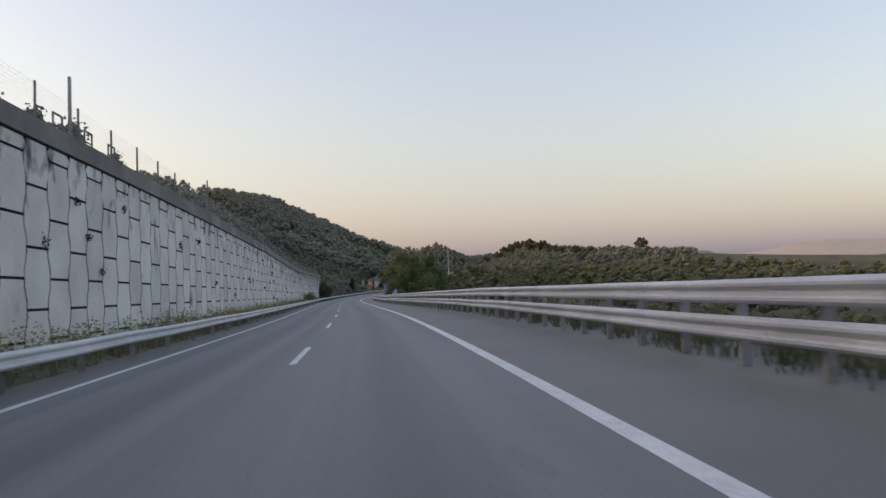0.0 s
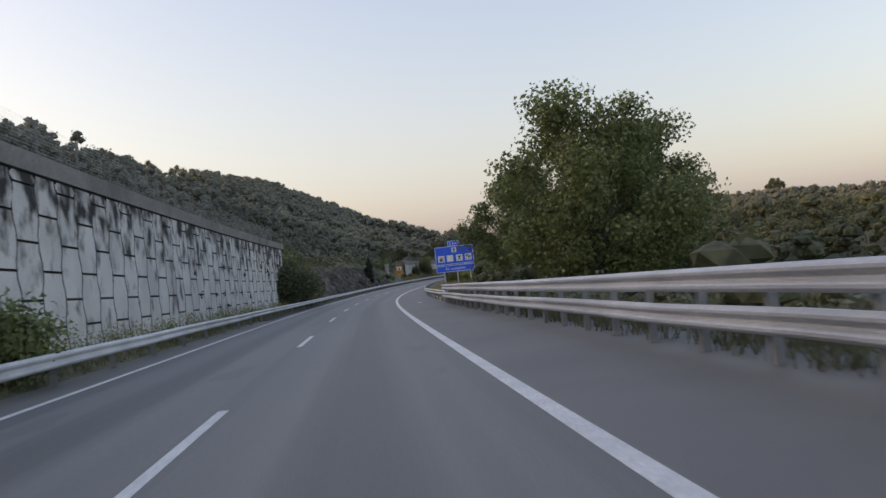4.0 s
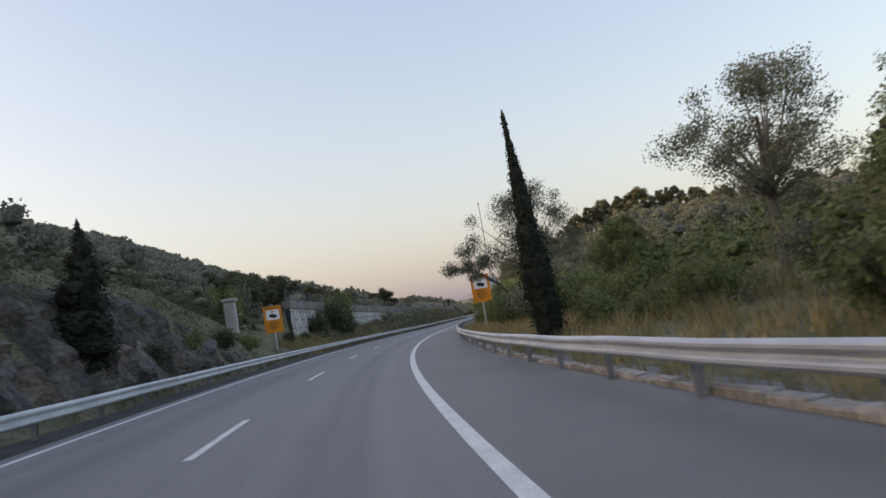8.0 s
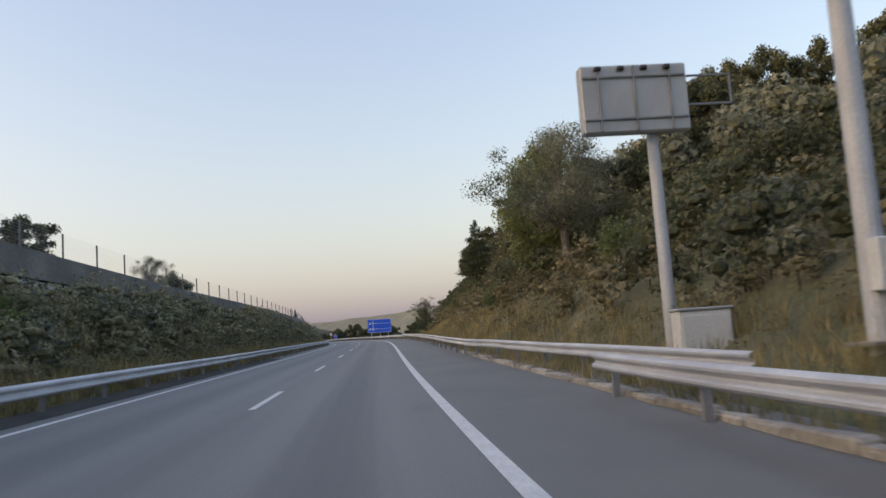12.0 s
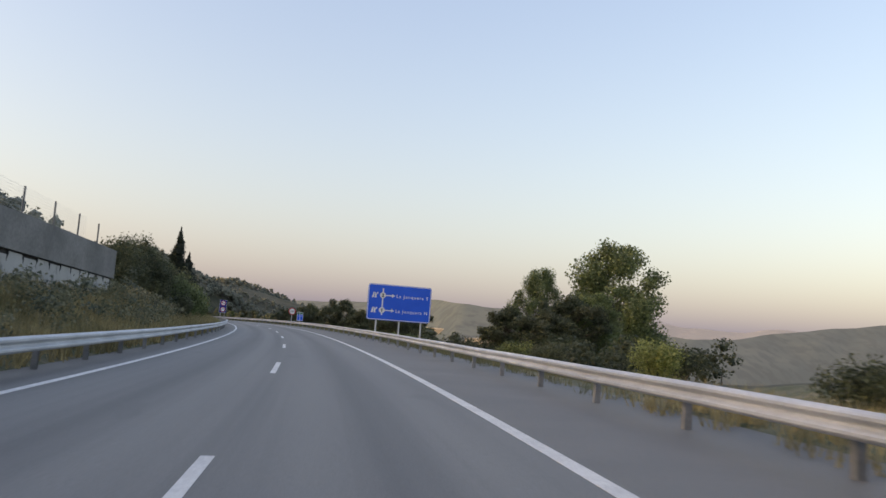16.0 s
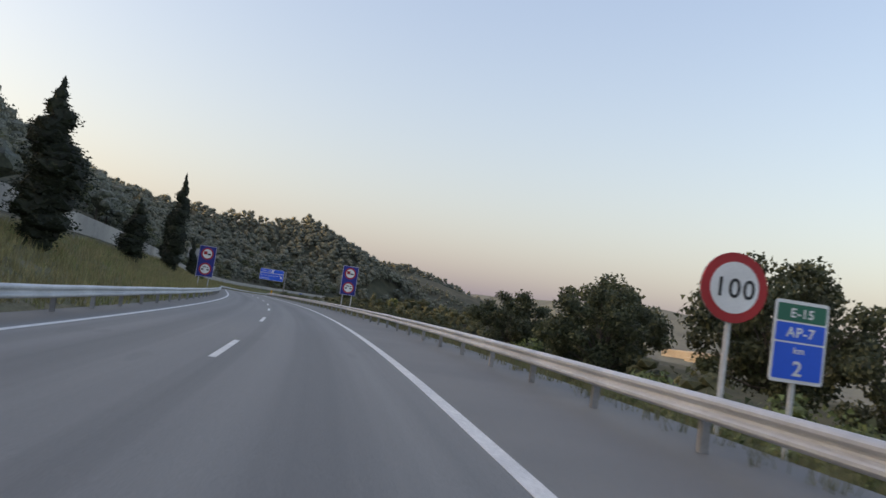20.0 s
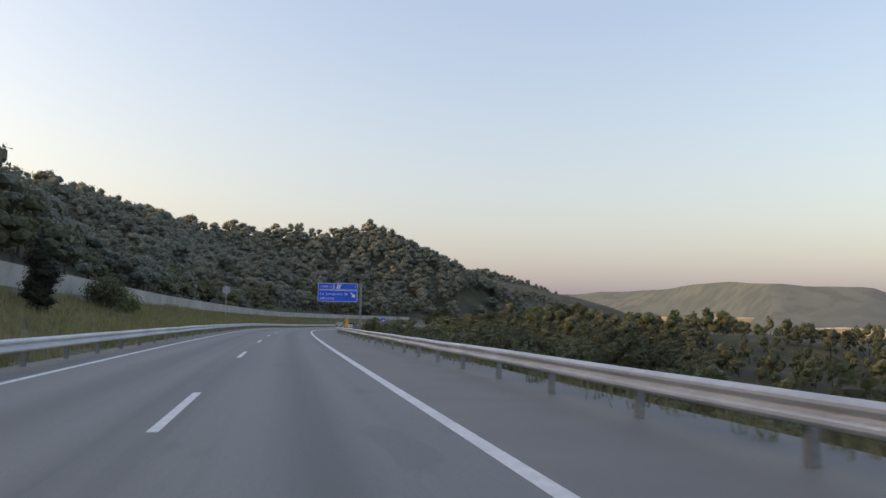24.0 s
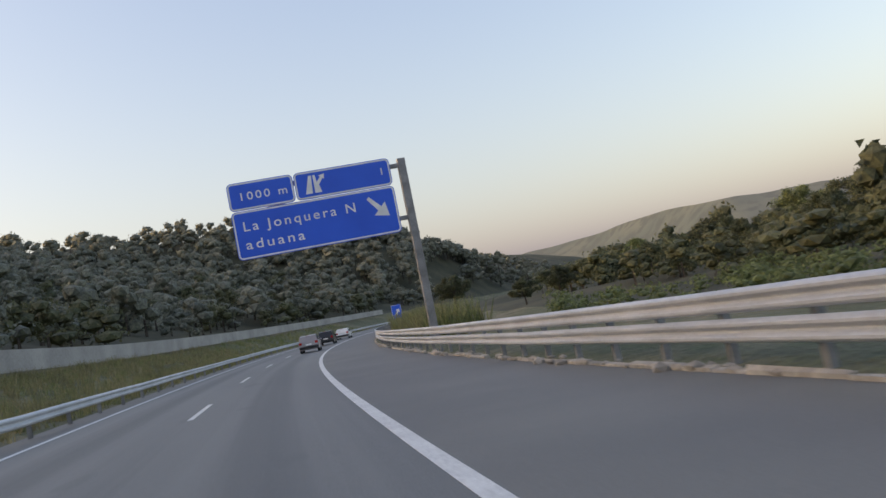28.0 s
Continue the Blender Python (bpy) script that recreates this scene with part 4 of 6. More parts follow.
def services_sign():
    s = 238
    b = thing("services_sign", "blue motorway services sign on steel posts", "road sign", standing(s, 10.32))
    g = land(s, 10.32)[0][2] - place(s, 0, 0)[2]
    z0, z1 = 2.0 - g, 5.42 - g
    w = 5.06
    blue_board(b, w, 2.42, (0, 0, z1 - 1.21))
    blue_board(b, w, .92, (0, 0, z0 + .46))
    blue_board(b, 1.5, .74, (-.02, 0, z1 + .33))
    lettering("5 km", .46, SIGN_WHITE, b, (-.02, -.024, z1 + .18), align="CENTER")
    lettering("En autopista", .46, SIGN_WHITE, b, (0, -.024, z0 + .32), align="CENTER")
    part("pictogram_plate", plate(.62, .62, .02, .01, (.0, -.024, z1 - .55)), SIGN_WHITE, b)
    lettering("S", .6, SIGN_BLACK, b, (.0, -.032, z1 - .76), align="CENTER", weight=.03)
    for i, x in enumerate((-1.75, -.6, .62, 1.78)):
        zc = z1 - 1.62
        part("pictogram_plate", plate(.84, .84, .02, .01, (x, -.024, zc)), SIGN_WHITE, b)
        def ink(ring, dx=0.0, dz=0.0, y=-.032, mat=SIGN_BLACK):
            part("pictogram", shape([(px + dx, pz + dz) for px, pz in ring], .006, (x, y, zc)), mat, b)
        if i == 0:  # petrol pump with its hose
            ink([(-.17, -.24), (.13, -.24), (.13, .14), (.08, .2), (-.12, .2), (-.17, .14)])
            ink([(-.11, .02), (.07, .02), (.07, .13), (-.11, .13)], y=-.037, mat=SIGN_WHITE)
            ink([(-.26, -.31), (.28, -.31), (.28, -.26), (-.26, -.26)])
            ink([(.13, .1), (.24, .05), (.28, -.06), (.24, -.18), (.28, -.2), (.33, -.06), (.28, .09), (.15, .16)])
            ink([(-.17, .1), (-.25, .02), (-.28, -.12), (-.25, -.26), (-.21, -.26), (-.23, -.12), (-.2, .0), (-.17, .03)])
        elif i == 2:  # crossed fork and spoon
            for a in (-1, 1):
                ink([(a * -.22, -.29), (a * -.12, -.31), (a * .04, -.02), (a * .15, .06), (a * .23, .2), (a * .21, .31), (a * .10, .3), (a * .02, .2), (a * -.02, .04)][::a], y=-.032 - .004 * a)
            for k in range(2):
                ink([(-.20 + .05 * k, .2), (-.17 + .05 * k, .19), (-.135 + .05 * k, .3), (-.16 + .05 * k, .31)], y=-.041, mat=SIGN_WHITE)
        elif i == 3:  # tree and picnic table
            ink([(-.34, .2), (-.3, .3), (.0, .3), (.04, .2), (-.06, .14), (-.12, .22), (-.2, .12), (-.3, .1)])
            ink([(-.30, -.31), (-.24, -.31), (-.22, .12), (-.28, .12)])
            ink([(-.36, -.34), (.36, -.34), (.36, -.30), (-.36, -.30)])
            for dx in (.0, .22):
                ink([(.02, -.3), (.07, -.3), (.09, .06), (.16, .2), (.06, .22), (-.02, .08)], dx=dx - .02)
            ink([(-.06, -.02), (.34, -.02), (.34, .04), (-.06, .04)], y=-.036)
            ink([(.1, .22), (.18, .22), (.16, .34), (.12, .34)])
    posts(b, (-1.5, 0.2, 1.9), -.3, z1 - .3, .07)


def route_sign():
    s = 588
    b = thing("direction_sign", "large blue exit list sign on three steel posts", "road sign", standing(s, 10.6))
    g = land(s, 10.6)[0][2] - place(s, 0, 0)[2]
    z0, z1 = 1.7 - g, 4.93 - g
    w, h, zc = 5.8, z1 - z0, (z0 + z1) / 2
    blue_board(b, w, h, (0, 0, zc), r=.22)
    part("route_line", plate(.12, 2.4, .01, .006, (-1.55, -.024, zc + .05)), SIGN_WHITE, b)
    for dz, num, txt in ((.62, "2", "La Jonquera S"), (-.72, "1", "La Jonquera N")):
        part("junction_disc", disc(.27, .008, (-1.55, -.028, zc + dz)), SIGN_WHITE, b)
        lettering(num, .42, SIGN_BLACK, b, (-1.55, -.036, zc + dz - .15), align="CENTER", weight=.015)
        if num == "1":
            part("numeral_flag", shape([(-.03, .15), (-.12, .07), (-.12, .02), (-.03, .08)], .006, (-1.55, -.037, zc + dz)), SIGN_BLACK, b)
        part("arrow_shaft", plate(.62, .1, .01, .006, (-1.0, -.024, zc + dz)), SIGN_WHITE, b)
        part("arrow_head", shape([(-.72, dz - .17), (-.42, dz), (-.72, dz + .17)], .006, (0, -.024, zc)), SIGN_WHITE, b)
        lettering(txt, .40, SIGN_WHITE, b, (-.32, -.024, zc + dz - .14), width=2.92)
        exit_icon(b, (-2.3, -.024, zc + dz), .5)
    posts(b, (-2.0, .1, 2.1), -.3, z0 + .4, .08)


def exit_gantry():
    s = 943.5
    b = thing("gantry_sign", "blue exit sign held over the lane by a steel mast", "gantry sign", standing(s, 9.45))
    g = land(s, 9.45)[0][2] - place(s, 0, 0)[2]
    z0, z1 = 5.7 - g, 9.6 - g
    cx = (.5 + 8.8) / 2 - 9.45
    w = 8.3
    blue_board(b, 3.3, 1.42, (cx - w / 2 + 1.65, 0, z1 - .71), border=.12, r=.24)
    blue_board(b, 4.95, 1.42, (cx + w / 2 - 2.475, 0, z1 - .71), border=.12, r=.24)
    blue_board(b, w, 2.44, (cx, 0, z0 + 1.22), border=.12, r=.24)
    lettering("1000 m", .56, SIGN_WHITE, b, (cx - w / 2 + .5, -.024, z1 - .92), width=2.45)
    exit_icon(b, (cx - w / 2 + 4.3, -.024, z1 - .71), .92)
    lettering("1", .5, SIGN_WHITE, b, (cx + w / 2 - .6, -.024, z1 - .82))
    lettering("La Jonquera N", .68, SIGN_WHITE, b, (cx - w / 2 + .45, -.024, z0 + 1.42), width=5.7)
    lettering("aduana", .68, SIGN_WHITE, b, (cx - w / 2 + .45, -.024, z0 + .5), width=2.95)
    part("arrow", shape([(-.56, .54), (-.43, .65), (.13, .07), (.34, .29), (.47, -.47), (-.29, -.34), (-.07, -.11)], .006, (cx + w / 2 - .95, -.024, z0 + 1.4)), SIGN_WHITE, b)
    part("mast", box(.42, .38, z1 + .1, (.0, .25, (z1 + .1) / 2 - .2), .03), POST_STEEL, b, "square grey steel mast")
    for z in (z1 - .45, z0 + .7):
        part("arm", box(w + .6, .2, .22, (cx + .3, .2, z), .02), POST_STEEL, b)
    part("foot_plate", box(.8, .8, .06, (0, .25, .0), .01), POST_STEEL, b)


def speed_sign(s, u, zc):
    b = thing("speed_limit_sign", "round white speed limit sign with a red ring", "road sign", standing(s, u), group="speed limit signs")
    g = land(s, u)[0][2] - place(s, 0, 0)[2]
    z = zc - g
    part("ring", disc(.60, .03, (0, 0, z)), SIGN_RED, b, "red ring")
    part("face", disc(.44, .034, (0, -.004, z)), SIGN_WHITE, b)
    lettering("100", .46, SIGN_BLACK, b, (0, -.026, z - .165), align="CENTER", weight=.004)
    part("back_plate", disc(.60, .02, (0, .03, z)), SIGN_GREY, b)
    posts(b, (0,), -.3, z + .3)


def truck_sign(s, u, zt):
    b = thing("truck_rules_sign", "tall deep-blue board with two red-ringed truck signs", "road sign", standing(s, u), group="deep-blue truck rule boards")
    g = land(s, u)[0][2] - place(s, 0, 0)[2]
    z = zt - g - 1.6
    blue_board(b, 1.72, 3.2, (0, 0, z), SIGN_PURPLE, .045, "panel", .06)
    for dz in (.78, -.78):
        part("ring", disc(.62, .012, (0, -.026, z + dz)), SIGN_RED, b, "red ring")
        part("face", disc(.47, .014, (0, -.03, z + dz)), SIGN_WHITE, b)
    part("pictogram", shape([(-.36, -.06), (-.02, -.06), (-.02, .26), (-.36, .26)], .006, (0, -.04, z + .76)), SIGN_RED, b, "red truck")
    part("pictogram", shape([(.04, -.1), (.38, -.1), (.38, -.02), (.28, .06), (.04, .06)], .006, (0, -.04, z + .76)), SIGN_BLACK, b)
    lettering("100 m", .24, SIGN_BLACK, b, (0, -.04, z - .66), align="CENTER", weight=.008)
    for a in (-1, 1):
        part("pictogram", shape([(a * .14, -.13), (a * .4, -.13), (a * .4, .0), (a * .14, .0)][::a], .006, (0, -.04, z - .78)), SIGN_BLACK, b)
    posts(b, (-.5, .5), -.3, z + 1.2)


def radar_sign(s, u, zc, turn=0):
    b = thing("radar_warning_sign", "orange board with a white pictogram panel on a post", "road sign", standing(s, u, None, turn), group="orange warning boards")
    g = land(s, u)[0][2] - place(s, 0, 0)[2]
    z = zc - g
    part("board", plate(1.35, 2.0, .04, .03, (0, 0, z)), SIGN_ORANGE, b, "orange reflective face")
    part("pictogram_plate", plate(.98, .74, .02, .01, (0, -.02, z + .36)), SIGN_WHITE, b)
    part("pictogram", plate(.36, .035, .01, .006, (.0, -.028, z + .60)), SIGN_BLACK, b)
    part("pictogram", plate(.05, .2, .01, .006, (.0, -.029, z + .50)), SIGN_BLACK, b)
    part("pictogram", shape([(-.26, .04), (-.22, -.12), (.2, -.2), (.24, -.12), (.3, -.13), (.32, -.02), (.26, .0), (.24, .06), (-.2, .14)], .006, (0, -.030, z + .30)), SIGN_BLACK, b)
    for i, w in enumerate((.62, .5, .7, .74, .66, .7, .4)):
        part("text_bar", plate(w, .045, .008, .006, (0, -.02, z - .16 - .095 * i)), SIGN_BLACK_SOFT, b)
    part("text_bar", plate(1.05, .09, .01, .006, (0, -.02, z + .86)), SIGN_BLACK_SOFT, b)
    part("back_plate", plate(1.35, 2.0, .04, .02, (0, .03, z)), SIGN_GREY, b)
    part("post", box(.12, .12, z + .6, (0, .1, (z + .6) / 2 - .3), .015), GALVANISED, b)


SIGN_BLACK_SOFT = plain("sign_brown_print", (0.30, 0.10, 0.01), 0.5)


def small_blue_sign(s, u, zc, w, h, text, name, label):
    b = thing(name, label, "road sign", standing(s, u))
    g = land(s, u)[0][2] - place(s, 0, 0)[2]
    z = zc - g
    blue_board(b, w, h, (0, 0, z), border=.045, r=.06)
    if text:
        lettering(text, h * .62, SIGN_WHITE, b, (0, -.024, z - h * .22), align="CENTER")
    posts(b, (0,), -.3, z)
    return b, z


def build_signs():
    services_sign()
    route_sign()
    exit_gantry()
    speed_sign(650, -5.73, 2.54)
    speed_sign(652.6, 8.45, 2.42)
    truck_sign(731, 8.95, 5.0)
    truck_sign(729, -6.2, 4.7)
    radar_sign(316.5, -7.3, 3.3, 6)
    radar_sign(314, 8.4, 3.05)
    small_blue_sign(130, 8.2, 1.38, .75, .42, "1.5", "distance_sign", "small blue distance sign with white numerals")
    b, z = small_blue_sign(117.5, 7.6, 1.55, .26, .58, "", "exit_marker_sign", "narrow white and blue marker sign on a post")
    part("white_field", plate(.22, .25, .02, .012, (0, -.03, z + .14)), SIGN_WHITE, b)
    part("pictogram", plate(.09, .15, .02, .008, (0, -.038, z + .14)), SIGN_BLACK, b)
    for i in range(2):
        part("white_bar", plate(.16, .05, .01, .008, (0, -.026, z - .08 - .1 * i)), SIGN_WHITE, b)
    k = thing("kilometre_sign", "green and blue route marker plate on a post", "road sign", standing(652.8, 9.85))
    z = 1.67 - (land(652.8, 9.85)[0][2] - place(652.8, 0, 0)[2])
    part("rim", plate(1.0, 1.42, .06, .03, (0, 0, z)), SIGN_WHITE, k)
    part("green_field", plate(.92, .30, .03, .034, (0, -.004, z + .5)), SIGN_GREEN, k)
    part("blue_field", plate(.92, .32, .03, .034, (0, -.004, z + .16)), SIGN_BLUE, k)
    part("blue_field", plate(.92, .62, .03, .034, (0, -.004, z - .34)), SIGN_BLUE, k)
    lettering("E-15", .22, SIGN_WHITE, k, (0, -.024, z + .42), align="CENTER", weight=.004)
    lettering("AP-7", .24, SIGN_WHITE, k, (0, -.024, z + .08), align="CENTER", weight=.004)
    lettering("km", .16, SIGN_WHITE, k, (0, -.024, z - .2), align="CENTER", weight=.003)
    lettering("2", .36, SIGN_WHITE, k, (0, -.024, z - .58), align="CENTER", weight=.006)
    posts(k, (0,), -.3, z)
    # emergency telephone post
    e = thing("sos_post", "orange emergency post with yellow letters and a grey cap", "emergency phone", standing(861, 7.36))
    z = 1.52 - (land(861, 7.36)[0][2] - place(861, 0, 0)[2])
    part("body", box(.36, .30, z + .2, (0, 0, (z + .2) / 2 - .2), .03), SIGN_ORANGE, e, "orange body")
    part("cap", box(.34, .28, .24, (0, 0, z + .12), .03), SIGN_GREY, e, "grey cap")
    for i, c in enumerate("SOS"):
        lettering(c, .44, SIGN_YELLOW, e, (0, -.16, z - .38 - .34 * i), align="CENTER", weight=.02)
    # variable message sign seen from its back, cabinet and mast
    v = thing("message_sign", "grey message sign seen from its back on a steel pole", "message sign", standing(401.5, 9.18))
    g = land(401.5, 9.18)[0][2] - place(401.5, 0, 0)[2]
    z = 7.1 - g
    part("case", box(2.55, .35, 1.62, (-.45, -.1, z - .81), .04), SIGN_GREY, v, "grey sheet-metal case")
    for x in (-1.3, -.45, .4):
        part("rib", box(.05, .06, 1.55, (x, -.30, z - .81), .01), POST_STEEL, v)
    for dz in (-.3, -1.3):
        part("rib", box(2.45, .06, .05, (-.45, -.30, z + dz), .01), POST_STEEL, v)
    for x in (-1.3, -.75, -.2, .35):
        part("lamp_hood", box(.16, .2, .1, (x, -.28, z - .1), .02), SIGN_BLACK, v)
    part("pole", tube(.16, .13, z + .2, 14, (0, .12, -.4)), GALVANISED, v)
    for dz in (-.25, -.95):
        part("service_rail", box(1.3, .05, .05, (1.35, .0, z + dz), .01), POST_STEEL, v)
    part("service_rail", box(.05, .05, .75, (1.98, .0, z - .6), .01), POST_STEEL, v)
    c = thing("control_cabinet", "pale grey metal control cabinet beside the pole", "cabinet", standing(399.5, 9.07, -.15))
    part("body", box(1.12, .5, 1.55, (0, 0, .65), .03), SIGN_WHITE_WORN, c)
    part("door", box(1.0, .03, 1.2, (0, -.26, .72), .01), SIGN_WHITE_WORN, c)
    part("handle", box(.03, .03, .16, (.42, -.29, .7), .005), SIGN_BLACK, c)
    part("roof", box(1.18, .58, .06, (0, 0, 1.45), .02), SIGN_GREY, c)
    m = thing("tall_mast", "tall tapering steel camera mast with a meter box", "mast", standing(394, 9.5))
    part("pole", tube(.20, .07, 19.2, 14, (0, 0, -.3)), GALVANISED, m)
    part("meter_box", box(.5, .3, .75, (.1, -.25, 1.15), .02), SIGN_WHITE_WORN, m)
    part("camera_head", box(.18, .3, .3, (-.12, -.1, 18.7), .04), SIGN_GREY, m)
    part("foot_plate", box(.7, .7, .06, (0, 0, .05), .01), POST_STEEL, m)
    # sign backs on the left bank
    t = thing("sign_back", "large ribbed sign seen from its back on two posts", "road sign", standing(785.5, -9.4))
    g = land(785.5, -9.4)[0][2] - place(785.5, 0, 0)[2]
    z = 5.45 - g
    part("board", plate(2.3, 1.7, .05, .04, (0, 0, z)), SIGN_GREY, t)
    for i in range(6):
        part("rib", box(2.25, .05, .04, (0, -.04, z - .7 + .28 * i), .01), POST_STEEL, t)
    posts(t, (-.65, .65), -.3, z + .8, .05, -.09)
    r = thing("round_sign_back", "round sign seen from its back on a thin post", "road sign", standing(898, -10.43))
    z = 5.83 - (land(898, -10.43)[0][2] - place(898, 0, 0)[2])
    part("board", disc(.62, .03, (0, 0, z)), SIGN_GREY, r)
    part("bracket", box(1.1, .05, .05, (0, -.04, z), .01), POST_STEEL, r)
    posts(r, (0,), -.3, z + .4, .045, -.06)
    q = thing("blue_panel_sign", "small blue sign with a white arrow beside the rail", "road sign", standing(1000, 10.3))
    z = 2.0 - (land(1000, 10.3)[0][2] - place(1000, 0, 0)[2])
    blue_board(q, 1.15, 1.9, (0, 0, z), border=.05, r=.06)
    part("arrow", shape([(-.3, -.3), (-.15, -.4), (.2, .12), (.35, .0), (.32, .45), (-.1, .34), (.06, .22)], .006, (0, -.024, z)), SIGN_WHITE, q)
    posts(q, (-.4, .4), -.3, z + .4)


def distant_boards():
    for s, u, zc in ((1100, 66.7, 1.6), (1100, 92.9, 2.6)):
        d = thing("distant_sign", "plain blue board far off across the fields", "road sign", standing(s, u), group="distant blue boards")
        z = max(zc - (land(s, u)[0][2] - place(s, 0, 0)[2]), 1.6)
        blue_board(d, 4.4, 2.5, (0, 0, z), border=.06, r=.1)
        posts(d, (-1.4, 1.4), -.4, z, .07)


SIGN_WHITE_WORN = surface("cabinet_grey", (0.66, 0.67, 0.65), (0.76, 0.77, 0.75), 1.0, 20, 0.6, 0.0, 0.05, 0.15)


# ---- plants ----
def leaf_quads(rng, centres, radii, count, size, flat=0.35, three=False, skin=False):
    """Small leaf clusters scattered through blobs, thicker near their skin."""
    centres, radii = np.asarray(centres, float), np.asarray(radii, float)
    vol = radii.prod(1) ** .75
    pick = rng.choice(len(centres), count, p=vol / vol.sum())
    d = rng.normal(size=(count, 3))
    d /= np.linalg.norm(d, axis=1)[:, None]
    if skin:
        d[:, 2] = np.where(rng.random(count) < .5, np.abs(d[:, 2]), d[:, 2])
    r = rng.random(count) ** (.12 if skin else .45) * (1 + (.09 if skin else .18) * rng.normal(size=count))
    pos = centres[pick] + d * radii[pick] * np.minimum(r, 1.14)[:, None]
    nrm = d + rng.normal(size=(count, 3)) * (.55 if skin else .8)
    nrm /= np.linalg.norm(nrm, axis=1)[:, None]
    a = np.cross(nrm, rng.normal(size=(count, 3)))
    a /= np.linalg.norm(a, axis=1)[:, None]
    b = np.cross(nrm, a)
    sz = size * (.55 + .9 * rng.random(count))[:, None]
    bend = nrm * sz * flat * rng.normal(size=(count, 1)) * .6
    if three:
        return np.stack([pos - a * sz * .75 - b * sz * .35, pos + a * sz * .75 - b * sz * .3 + bend, pos + a * sz * .1 + b * sz * .8], 1).reshape(-1, 3)
    pts = np.stack([pos - a * sz, pos + b * sz * .62 + bend, pos + a * sz, pos - b * sz * .62 + bend], 1)
    return pts.reshape(-1, 3)


def quad_ids(n):
    return np.arange(n * 4).reshape(n, 4)


def limb(bm, a, b, r0, r1, sides=6):
    a, b = Vector(a), Vector(b)
    q = (b - a).to_track_quat("Z", "Y").to_matrix()
    rings = []
    for p, r in ((a, r0), ((a + b) / 2 + Vector((r0 * .4, -r0 * .3, 0)), (r0 + r1) / 2), (b, r1)):
        rings.append([bm.verts.new(p + q @ Vector((r * math.cos(2 * math.pi * i / sides), r * math.sin(2 * math.pi * i / sides), 0))) for i in range(sides)])
    for lo, hi in zip(rings, rings[1:]):
        for i in range(sides):
            j = (i + 1) % sides
            bm.faces.new((lo[i], lo[j], hi[j], hi[i]))
    bm.faces.new(rings[0][::-1])
    bm.faces.new(rings[-1])


PLANTS = {}


